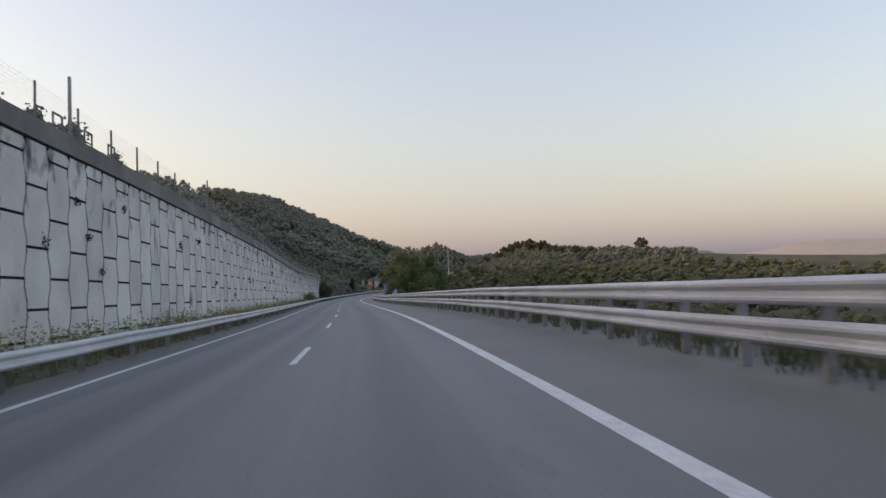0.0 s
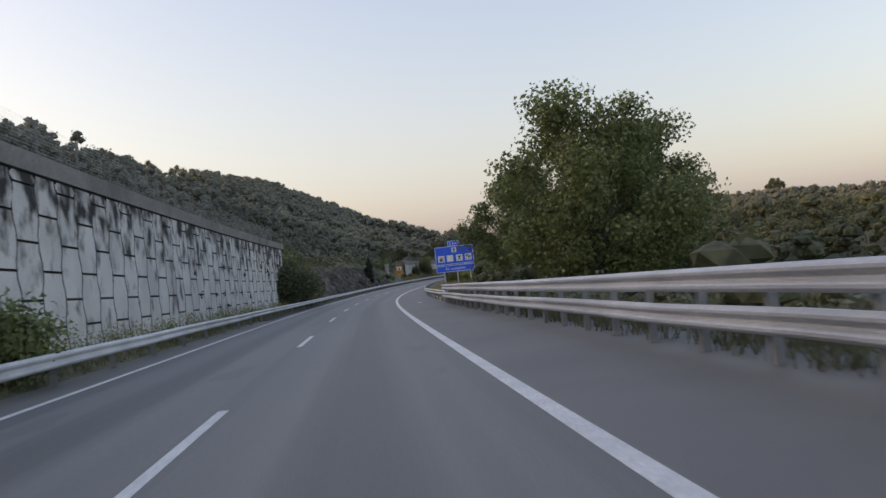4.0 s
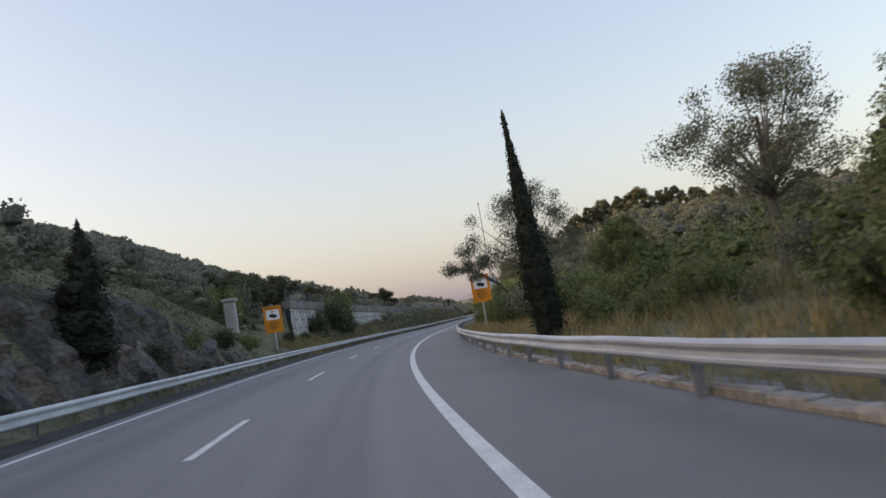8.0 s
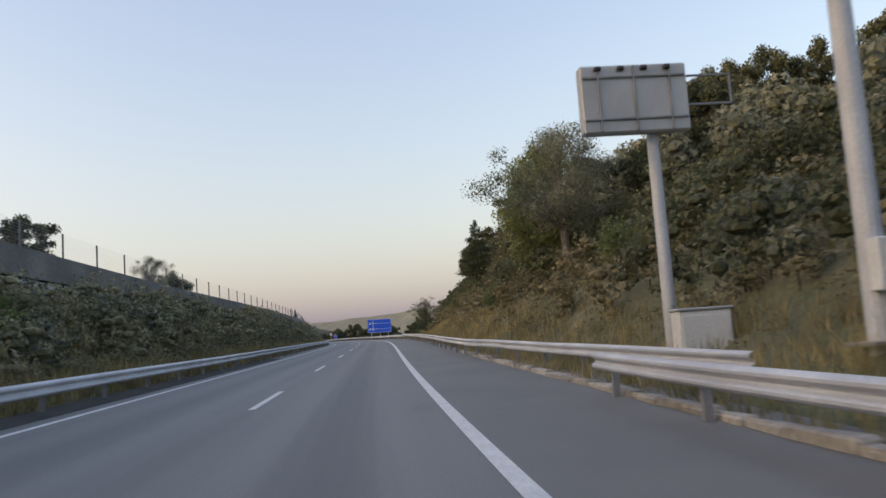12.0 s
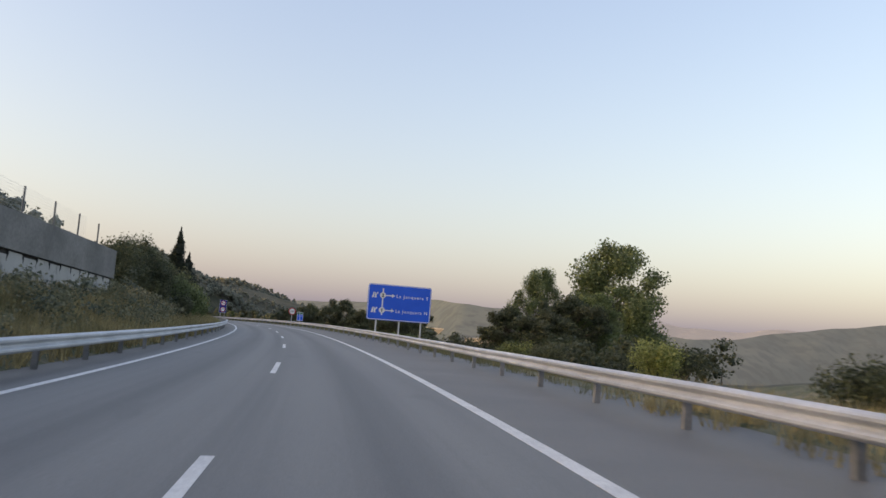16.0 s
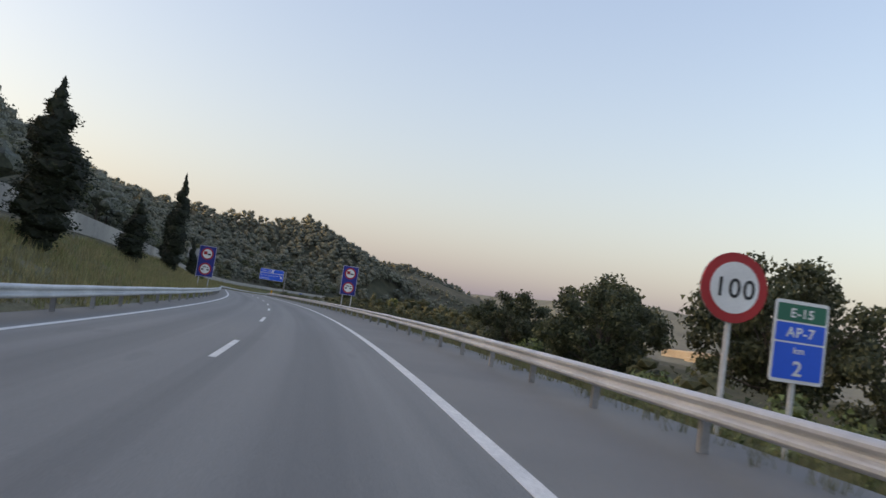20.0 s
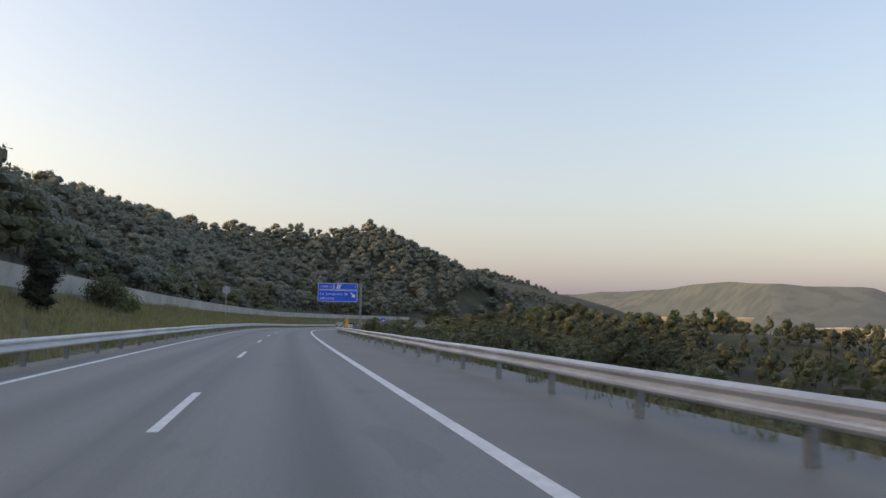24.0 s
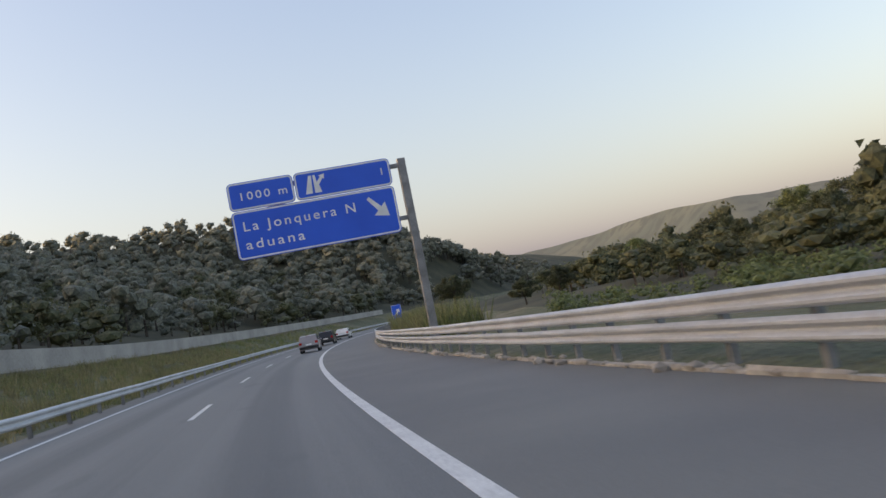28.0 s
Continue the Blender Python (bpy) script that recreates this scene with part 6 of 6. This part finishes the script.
    for s, u, top in ((566, 17, 3.0), (570, 19.8, 4.2), (572, 22.4, 4.7), (574, 16.5, 3.2)):
        plant_up_to("oak" if s % 4 else "ash2", "valley_edge_tree", "dense green tree at the edge of the valley", "tree", s, u, top, rnd.uniform(0, 360), 1.15)
    for s, u, top in ((616, 17, 3.0), (624, 21, 3.4), (645, 26, 2.4), (666, 23.5, 3.2), (672, 21.5, 5.5), (678, 16, 3.6), (684, 18.5, 4.4), (690, 15, 3.2), (640, 17, 3.2), (633, 20, 4.6), (606, 14, 3.0), (612, 14.5, 3.6), (712, 16, -.4), (720, 18, -.3), (742, 21, .4), (765, 19, .4), (790, 26, .6), (818, 24, .4), (840, 22, .6)):
        plant_up_to(rnd.choice(("oak", "oak2")), "cork_oak", "dark round cork oak below the roadside", "tree", s, u, top, rnd.uniform(0, 360))
    plant("dead", "bare_tree", "nearly bare grey tree with fine twigs", "tree", 600, 25, 1.0, 80)
    plant_up_to("ash2", "valley_edge_tree", "tall green tree at the edge of the valley", "tree", 575, 19.2, 6.4, 40, .72)
    plant_up_to("ash2", "valley_edge_tree", "tall green tree at the edge of the valley", "tree", 597, 36.0, 11.6, 140, .95)
    plant_up_to("oak2", "round_oak", "round dark oak standing alone in the green field", "tree", 1081, 14.0, 7.5, 30, 1.2)
    for s, u, top in ((968, 20, 2.6), (972, 24, 3.2), (976, 29, 3.8), (980, 34, 4.4), (974, 39, 4.6), (984, 44, 5.2), (978, 50, 6.2), (970, 56, 6.8), (985, 62, 7.4), (965, 30, 3.4), (962, 44, 4.6), (960, 36, 3.6)):
        plant_up_to(rnd.choice(("oak", "oak2", "ash2")), "valley_tree", "leafy green tree in the valley beside the motorway", "tree", s, u, top, rnd.uniform(0, 360), 1.2)

    # cypresses
    plant("cypress", "cypress", "slender dark cypress close behind the guard rail", "tree", 279, 7.85, 1.0, -12, .93, lean=-2.6)
    for s, u, h, wd in ((280.5, -6.6, 5.3, 1.25), (593, -9.2, 6.4, 1.1), (618.5, -9.2, 6.3, 1.2), (626, -10.5, 4.6, 1.0), (645, -9.5, 5.8, 1.5), (674, -9.0, 6.7, 1.7), (699, -9.5, 4.5, 1.3),
                        (727, -9.4, 9.6, 1.5), (735, -10.6, 5.2, 1.0), (781, -9.6, 5.9, 1.0), (806, -9.5, 3.9, 1.0)):
        plant("cypress2", "cypress", "dark upright cypress on the grassy bank", "tree", s, u, wd * .85, rnd.uniform(0, 360), h / 8 / (wd * .85), group="cypresses on the left bank")

    # left side bushes and trees by the walls
    plant("shrub", "bush", "green bush at the foot of the wall", "shrub", 145, -5.9, 1.25, 0)
    for s, u, top in ((560, -8.4, 4.6), (563.5, -8.2, 4.4), (566.5, -9.2, 5.4), (570, -8.6, 4.9), (574, -8.4, 4.5), (571, -10.2, 5.7), (579, -9.4, 5.2), (585, -9.6, 5.0)):
        plant_up_to("thicket", "bush", "great green bush past the end of the wall", "shrub", s, u, top, rnd.uniform(0, 360), 1.1)
    plant_up_to("thicket", "bush", "great dark green bush hiding part of the wall", "shrub", 346.3, -7.25, 5.5, 40, 1.0)
    plant_up_to("shrub", "bush", "leafy sprays standing out of the great bush", "shrub", 347.0, -7.4, 6.1, 160, .55)
    plant_up_to("thicket", "bush", "dark ivy-like bush over the start of the wall", "shrub", 336.8, -7.7, 4.3, 80, .7)
    for s, u, sc, k in ((352, -7.3, 1.0, "shrub_grey"), (210, -6.2, 1.9, "shrub_dark"), (215, -7.2, 2.0, "shrub"), (206.5, -5.7, 2.1, "shrub_dark"), (200.0, -6.1, 1.75, "shrub_dark"), (201.8, -6.2, 2.2, "shrub_dark"), (204.6, -6.4, 2.3, "shrub_dark"), (208.5, -7.0, 2.3, "shrub"), (211, -8.4, 2.2, "shrub_dark"), (213.5, -6.6, 1.7, "shrub"), (217, -8.0, 1.9, "shrub_dark"), (220, -9.5, 1.8, "shrub"), (225, -9.0, 1.6, "shrub_grey"), (203.5, -5.9, 1.3, "shrub_dark"), (222, -6.0, 1.0, "shrub_grey"),
                        (286, -6.6, .8, "shrub_dark"), (293, -6.8, .9, "shrub"), (300, -6.9, .8, "shrub_dark"), (307, -7.2, .7, "shrub"), (324, -8.0, .7, "shrub_dark"), (330, -7.6, .6, "shrub_dark"),
                        (404, -7.0, 1.0, "shrub"), (563, -7.6, .9, "shrub_dark"), (568, -8.4, 1.3, "shrub_dark"), (572, -7.4, 1.6, "shrub"), (578, -8.2, 1.5, "shrub_dark"), (584, -7.2, 1.3, "shrub"), (564, -9.6, 1.3, "shrub_dark"), (571, -10.0, 1.6, "shrub"), (579, -10.4, 1.6, "shrub_dark"), (586, -10.6, 1.5, "shrub"), (592, -8.4, 1.3, "shrub"), (575, -6.8, 1.2, "shrub"), (569, -6.5, 1.1, "shrub_dark"), (598, -9.8, 1.5, "shrub_dark"), (588, -8.0, 1.2, "shrub_light"), (600, -8.0, 1.0, "shrub_light"), (610, -7.6, .9, "shrub_grey"),
                        (822, -10.2, 1.4, "shrub_dark"), (826, -9.8, 1.1, "shrub")):
        plant(k, "bush", "dense dark green bush on the bank", "shrub", s, u, sc, rnd.uniform(0, 360), 1.0)
    for s, u, sc, k in ((374, -12, .55, "oak"), (381, -12.5, .5, "oak2"), (418, -12, .45, "oak"), (356, -12, .6, "oak"), (345, -13, .65, "oak2"), (542, -31.8, 1.7, "oak"), (470, -34.5, 1.5, "oak2"), (436, -11.5, .35, "airy"), (399, -11, .35, "airy")):
        plant(k, "hedge_tree", "small dark tree behind the wall's fence", "tree", s, u, sc, rnd.uniform(0, 360))

    for s, u, top in ((313, -8.6, 6.6), (317.5, -8.8, 7.0), (321, -11.0, 8.2), (326, -11.4, 8.5), (331, -13.5, 9.2), (316, -11.6, 8.0), (310, -9.4, 7.0), (352, -8.9, 6.5), (355, -10.4, 7.4), (349.5, -10.2, 7.0), (339.5, -9.0, 5.7), (336, -12.5, 8.2), (346, -14, 8.6)):
        low = u > -10
        plant_up_to(rnd.choice(("shrub_grey", "shrub")) if low else rnd.choice(("oak", "oak2")), "bush" if low else "hedge_tree", "tall grey-green bush above the end of the cutting" if low else "small round oak above the end of the cutting", "shrub" if low else "tree", s, u - 1.2 * low, top - .5, rnd.uniform(0, 360), .55 if low else 1.05)

    # shrubs along the right verge
    for s, u, sc in ((241, 13.5, 1.3), (243, 11.8, .9), (246, 14.5, 1.5), (249, 12.2, 1.2), (253, 15.5, 1.6), (256, 12.5, 1.3), (262, 15, 1.5), (240, 16.8, 1.5), (245, 18.5, 1.6)):
        plant("shrub_light", "verge_shrub", "bright yellow-green shrub behind the services sign", "shrub", s, u, sc, rnd.uniform(0, 360), group="verge shrubs")
    for i in range(56):
        s = rnd.uniform(246, 330)
        plant(rnd.choice(("shrub", "shrub_light", "shrub", "shrub_grey")), "verge_shrub", "tangled green shrub behind the guard rail", "shrub", s, rnd.uniform(9.2, 15), rnd.uniform(.7, 1.35), rnd.uniform(0, 360), group="verge shrubs")
    for s, u, sc in ((338, 9.8, 1.5), (341, 11.2, 1.7), (344.5, 9.6, 1.3), (347, 12.0, 1.8), (350, 10.4, 1.5), (354, 12.6, 1.7), (357.5, 10.6, 1.2), (331, 10.4, 1.4), (334, 12.4, 1.6)):
        plant("shrub_light", "verge_shrub", "tall bright green shrub at the foot of the mound", "shrub", s, u, sc, rnd.uniform(0, 360), group="verge shrubs")
    for i in range(60):
        s = rnd.uniform(330, 530)
        plant(rnd.choice(("shrub", "shrub_dark", "shrub_dark", "shrub_grey")), "slope_shrub", "dark shrub on the steep dry slope", "shrub", s, rnd.uniform(10, 20), rnd.uniform(.6, 1.4), rnd.uniform(0, 360), group="slope shrubs")
    for i in range(60):
        s = rnd.uniform(540, 905)
        plant(rnd.choice(("shrub", "shrub_dark", "shrub_grey", "shrub_light")), "verge_shrub", "tangled green shrub below the guard rail", "shrub", s, rnd.uniform(10.5, 19), rnd.uniform(.5, 1.1), rnd.uniform(0, 360), group="verge shrubs")

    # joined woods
    stand("woodland", "scrubby oak wood above the retaining wall", 20, 500, -60, 215, -70, -14, 2.1, 4.1, LEAF_HAZED, 130, .199, core=.75)
    stand("woodland", "dark oak wood on the hillside", 21, 760, 60, 470, -150, -40, 4.5, 7.5, LEAF_HAZED, 40, .421)
    stand("woodland", "scrubby oak wood above the rock cutting", 22, 640, 205, 345, -60, -11, 1.6, 3.7, LEAF_HAZED, 140, .193, core=.75)
    stand("scrub", "grey-green scrub above the rock cutting", 50, 380, 205, 335, -26, -8.5, .8, 2.2, LEAF_GREY, 70, .152, aspect=.6, core=.75)
    stand("woodland", "dark wood along the crest of the mound", 58, 560, 330, 480, 34, 120, 3.0, 4.8, LEAF_HAZED, 70, .351, aspect=.5)
    stand("scrub", "grey-green scrub in the hollow below the road", 23, 900, -20, 190, 8.5, 60, 1.4, 3.2, LEAF_OAK, 70, .199, aspect=.6, core=.75)
    stand("woodland", "dark low wood on the rise beyond the hollow", 75, 560, 40, 300, 52, 135, 2.4, 4.4, LEAF_OAK, 60, .30, aspect=.6, core=.9)
    stand("scrub", "dull green thicket behind the verge", 62, 500, 186, 345, 30, 90, 1.6, 3.4, LEAF_OAK, 90, .234, aspect=.6, core=.75)
    stand("woodland", "dark trees on the valley floor", 59, 300, 850, 945, 30, 140, 3, 5, LEAF_OAK, 90, .328, core=.75)
    stand("woodland", "trees and scrub on the steep slope", 24, 420, 318, 518, 16, 66, 2.4, 4.6, LEAF_GREY, 260, .234, core=.48)
    stand("scrub", "mixed scrub on the steep slope", 25, 900, 322, 498, 9.5, 30, .8, 2.4, LEAF_BROWN, 110, .164, aspect=.6, core=.42)
    stand("scrub", "olive-brown scrub low on the slope", 64, 460, 318, 470, 8.6, 14.5, .6, 1.6, LEAF_BROWN, 90, .099, aspect=.6, core=0)
    stand("scrub", "grey-green bushes on the lower slope", 66, 360, 316, 405, 11, 24, .9, 2.4, LEAF_GREY, 240, .14, aspect=.6, core=.42)
    stand("scrub", "dark scrub hanging over the rock face", 65, 300, 205, 303, -9.8, -7.4, .7, 1.7, LEAF_OAK, 90, .099, aspect=.6, core=0)
    stand("scrub", "dark scrub under the slope's oaks", 53, 330, 468, 516, 12.2, 28, 1.4, 3.0, LEAF_OAK, 240, .187, aspect=.6, core=.42)
    stand("scrub", "dark scrub on the steep slope", 54, 420, 395, 480, 11, 30, 1.2, 2.8, LEAF_OAK, 200, .187, aspect=.6, core=.42)
    stand("scrub", "leafy green scrub on the bank before the wall", 55, 120, 335, 565, -8.1, -6.2, .8, 1.7, LEAF_GREY, 160, .14, aspect=.6, core=0)
    stand("scrub", "pale dry scrub on the bank before the wall", 56, 420, 335, 565, -8.0, -5.7, .7, 1.6, LEAF_PALE, 140, .14, aspect=.65, core=0)
    stand("scrub", "large pale scrub hiding the foot of the wall", 70, 200, 386, 505, -8.0, -6.2, 1.2, 2.3, LEAF_PALE, 190, .152, aspect=.6, core=.42)
    stand("scrub", "large grey-green bushes at the foot of the wall", 71, 90, 386, 520, -8.0, -6.4, 1.2, 2.2, LEAF_GREY, 190, .152, aspect=.6, core=.42)
    stand("scrub", "mixed green scrub behind the rail", 26, 480, 200, 330, 12, 40, .9, 2.6, LEAF_ASH, 200, .146, aspect=.6, core=.42)
    stand("scrub", "dark scrub in the valley below the road", 27, 1000, 600, 905, 15, 75, 1.6, 3.6, LEAF_OAK, 80, .234, aspect=.7, core=.6)
    stand("scrub", "dense dark bushes filling the valley side", 72, 420, 905, 1000, 26, 84, 1.8, 3.6, LEAF_OAK, 150, .24, aspect=.7, core=.58)
    stand("scrub", "low green bushes on the field behind the double rail", 73, 90, 905, 945, 13.5, 27, .8, 1.7, LEAF_ASH, 140, .152, aspect=.7, core=.45)
    stand("woodland", "dark trees in the valley below the road", 28, 320, 700, 1150, 40, 150, 4, 7, LEAF_OAK, 60, .398)
    stand("woodland", "oak wood over the hillside track", 29, 540, 650, 1180, -75, -18, 3.6, 6.2, LEAF_HAZED, 180, .30, aspect=.6, core=.74)
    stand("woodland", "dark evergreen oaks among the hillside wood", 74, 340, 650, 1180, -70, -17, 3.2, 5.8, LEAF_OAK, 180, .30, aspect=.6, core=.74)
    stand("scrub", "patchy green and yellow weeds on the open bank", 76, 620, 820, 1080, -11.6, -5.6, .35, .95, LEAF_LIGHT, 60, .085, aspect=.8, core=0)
    stand("woodland", "oak wood high on the slope", 30, 260, 560, 1000, -170, -75, 5, 8, LEAF_HAZED, 40, .526)
    stand("woodland", "evergreen wood on the slope beyond the bend", 52, 560, 1000, 1440, -140, -18, 5, 8, LEAF_HAZED, 50, .526, aspect=.55)
    stand("scrub", "low scrub on the left bank", 31, 420, 205, 335, -13, -6.2, .4, 1.3, LEAF_OAK, 40, .105, aspect=.6, core=0)
    stand("scrub", "low scrub along the foot of the wall", 32, 1500, -20, 205, -6.4, -5.35, .4, 1.2, GRASS_GREEN, 40, .088, aspect=.6, core=0)
    stand("scrub", "low scrub on the bank before the wall", 33, 800, 330, 575, -8.1, -5.3, .4, 1.1, LEAF_PALE, 40, .117, aspect=.6, core=0)
    stand("scrub", "dense leafy bushes under the verge trees", 57, 70, 170, 203, 10.5, 22, 2.2, 4.4, LEAF_ASH, 370, .135, aspect=.55, core=.42)
    stand("woodland", "small trees behind the verge scrub", 34, 150, 200, 330, 24, 60, 2.5, 4.5, LEAF_OAK, 150, .257, core=.6)
    stand("scrub", "tangled bushes below the rail", 35, 300, 592, 740, 11.5, 20, 1.1, 2.4, LEAF_ASH, 260, .164, aspect=.55, core=.4)
    stand("scrub", "low dark bushes behind the exit list sign", 37, 120, 552, 592, 13, 24, 1.2, 2.6, LEAF_OAK, 240, .164, aspect=.55, core=.4)
    stand("scrub", "dark bushes below the rail", 36, 330, 740, 880, 10.5, 20, 1.4, 3.0, LEAF_OAK, 210, .175, aspect=.55, core=.4)
    rng = np.random.default_rng(91)
    spots = rock_place(rng.uniform(207, 303, 150), rng.uniform(.25, 1, 150) ** .5)
    wood_stuff("scrub", "dark shrubs rooted in the rock face", spots - [0, 0, .15], rng.uniform(.35, 1.1, 150), 92, LEAF_OAK, 40, .105, .6, core=0)
    mountain_wood()
    hill_wood()
    rng = np.random.default_rng(90)
    ws, wz = rng.uniform(0, 203, 48), rng.uniform(1.0, 5.0, 48)
    tufts = [leaf_quads(rng, [p], [(.10, .16, .2 * k)], 40, .05, three=True) for p, k in zip(place(ws, -6.42, wz), rng.uniform(.5, 1.5, 48))]
    tufts = np.concatenate(tufts)
    tagged(made("wall_weeds", quads_mesh("wall_weeds", tufts, np.arange(len(tufts)).reshape(-1, 3)), LEAF_CYPRESS), "dark tufts of weeds growing from the wall's joints", "weeds", kind="stuff")

    grass_stuff("grass", "dull olive grass along the left verge", 40, 2600, -20, 340, -6.4, -5.0, GRASS_OLIVE, .35)
    grass_stuff("grass", "dry grass on the bank before the wall", 41, 8200, 320, 580, -8.3, -5.0, GRASS_DRY, .62)
    grass_stuff("grass", "long dry grass on the open bank", 42, 7000, 600, 1080, -12.1, -5.0, GRASS_GREEN, .5)
    grass_stuff("grass", "dry yellow grass on the open bank", 43, 9500, 590, 1000, -12.1, -5.4, GRASS_DRY, .5)
    grass_stuff("grass", "dry yellow grass behind the rail", 44, 5200, 190, 530, 6.9, 10.5, GRASS_DRY, .5)
    grass_stuff("grass", "dull olive grass behind the rail", 45, 4600, 530, 905, 6.9, 12, GRASS_OLIVE, .4)
    grass_stuff("grass", "green grass below the rail", 46, 3000, 0, 190, 7.7, 11, GRASS_GREEN, .5)
    grass_stuff("grass", "long dull grass behind the services sign", 49, 4200, 196, 320, 9.5, 28, GRASS_OLIVE, .6)
    grass_stuff("weeds", "tall green weeds close behind the double rail", 48, 2600, -40, 178, 6.4, 8.4, GRASS_OLIVE, .55)
    stand("scrub", "low grey-green scrub close behind the double rail", 63, 420, -40, 180, 7.4, 12, .7, 1.7, LEAF_GREY, 170, .12, aspect=.6, core=0)
    grass_stuff("reeds", "pale yellow-green reeds behind the double rail", 47, 420, 947, 985, 9.6, 13, GRASS_GREEN, 1.7, 1.0, 9)


# ---- cars standing far ahead in the lane ----
def car(name, label, s, u, paint, dark_roof=False, length=4.2, width=1.78, height=1.5, group="cars ahead on the carriageway"):
    p = place(s, u, float(bank_z(s, u)))
    c = thing(name, label, "car", pose(*p, 0, 0, math.degrees(float(heading(s)))), group)
    L, W, H = length, width, height
    side = [(-L / 2, .38), (-L / 2 - .02, .62), (-L / 2 + .05, .95), (-L / 2 + .28, H - .08), (-L / 2 + .7, H), (.1, H), (.75, H - .08), (1.35, .98), (L / 2 - .3, .86), (L / 2, .68), (L / 2, .32), (-L / 2 + .1, .26)]
    bm = bmesh.new()
    rings = []
    for fx, fy in ((-1, .5), (-.94, 1), (.94, 1), (1, .5)):
        ring = []
        for y, z in side:
            tuck = 1.0 if z < 1.0 else 1 - .24 * (z - 1.0) / (H - 1.0)
            ring.append(bm.verts.new((fx * W / 2 * tuck, y * (1 if fy == 1 else .985), z if fy == 1 else .02 + z * .985)))
        rings.append(ring)
    n = len(side)
    for a, b in zip(rings, rings[1:]):
        for i in range(n):
            j = (i + 1) % n
            bm.faces.new((a[i], a[j], b[j], b[i]))
    bm.faces.new(rings[0])
    bm.faces.new(rings[-1][::-1])
    bmesh.ops.recalc_face_normals(bm, faces=bm.faces)
    part("body", bm, paint, c)
    part("rear_window", shape([(-W * .36, H - .52), (W * .36, H - .52), (W * .31, H - .14), (-W * .31, H - .14)], .05), GLASS_DARK, c, "dark rear window", Matrix.Translation((0, -L / 2 + .12, 0)) @ pose(0, 0, 0, -16, 0, 0) @ Matrix.Translation((0, 0, .04)))
    for a in (-1, 1):
        part("side_window", box(.03, 1.9, .36, (a * (W / 2 - .075), .05, H - .34), .01), GLASS_DARK, c)
        part("tail_lamp", box(.26, .08, .22, (a * (W / 2 - .17), -L / 2 + .03, .86), .02), LAMP_RED, c, "red tail lamp")
        part("mirror", box(.18, .1, .14, (a * (W / 2 + .08), .75, 1.02), .03), paint, c)
        for y in (-L / 2 + .78, L / 2 - .82):
            wheel = part("tyre", tube(.32, .32, .2, 20), RUBBER, c, matrix=pose(a * (W / 2 - .1) - .1, y, .32, 0, 90, 0))
            part("rim", tube(.21, .19, .215, 14, (0, 0, -.006)), CHROME, wheel)
    part("bumper", box(W * .96, .14, .22, (0, -L / 2 + .01, .48), .04), SIGN_BLACK, c, "dark rear bumper")
    part("number_plate", plate(.52, .12, .01, .02, (0, -L / 2 - .07, .72)), SIGN_WHITE, c)
    part("brake_lamp", box(.3, .04, .03, (0, -L / 2 + .36, H - .06), .005), LAMP_RED, c)
    return c


def car_paint(name, c):
    m = plain(name, c, 0.3)
    return m


def build_cars():
    car("hatchback", "silver-grey hatchback with red tail lamps", 980, 1.75, car_paint("silver_red_paint", (0.30, 0.28, 0.29)), height=1.56)
    car("dark_car", "black compact car driving lane ahead", 1001, 1.75, car_paint("black_paint", (0.018, 0.018, 0.02)), height=1.6, width=1.8)
    car("white_car", "white saloon car farther ahead", 1020, 1.75, car_paint("white_paint", (0.7, 0.7, 0.7)), height=1.46)


build_ground()
mountain_ground()
far_hills()
build_road()
for spot in PATCHES:
    paint_scrap(*spot)
tar_seam(333.5, 357, 4.86, 5.6, 3)
build_rails()
build_kerbs()
build_rock()
build_walls()
build_signs()
distant_boards()
build_plants()
rng = np.random.default_rng(70)
rs, ru, rk = rng.uniform(858, 960, 170), rng.uniform(7.45, 8.0, 170), rng.uniform(.03, .16, 170)
rocks = [CORE_POINTS * np.array([1.2, 1.5, .8]) * k * rng.uniform(.6, 1.1, (12, 1)) + p for p, k in zip(place(rs, ru, bank_z(rs, ru) + .02), rk)]
tagged(made("rubble", quads_mesh("rubble", np.concatenate(rocks), np.concatenate([CORE_FACES + 12 * i for i in range(170)])), KERB_STONE), "broken pale stones along the kerb", "rubble", kind="stuff")
build_cars()
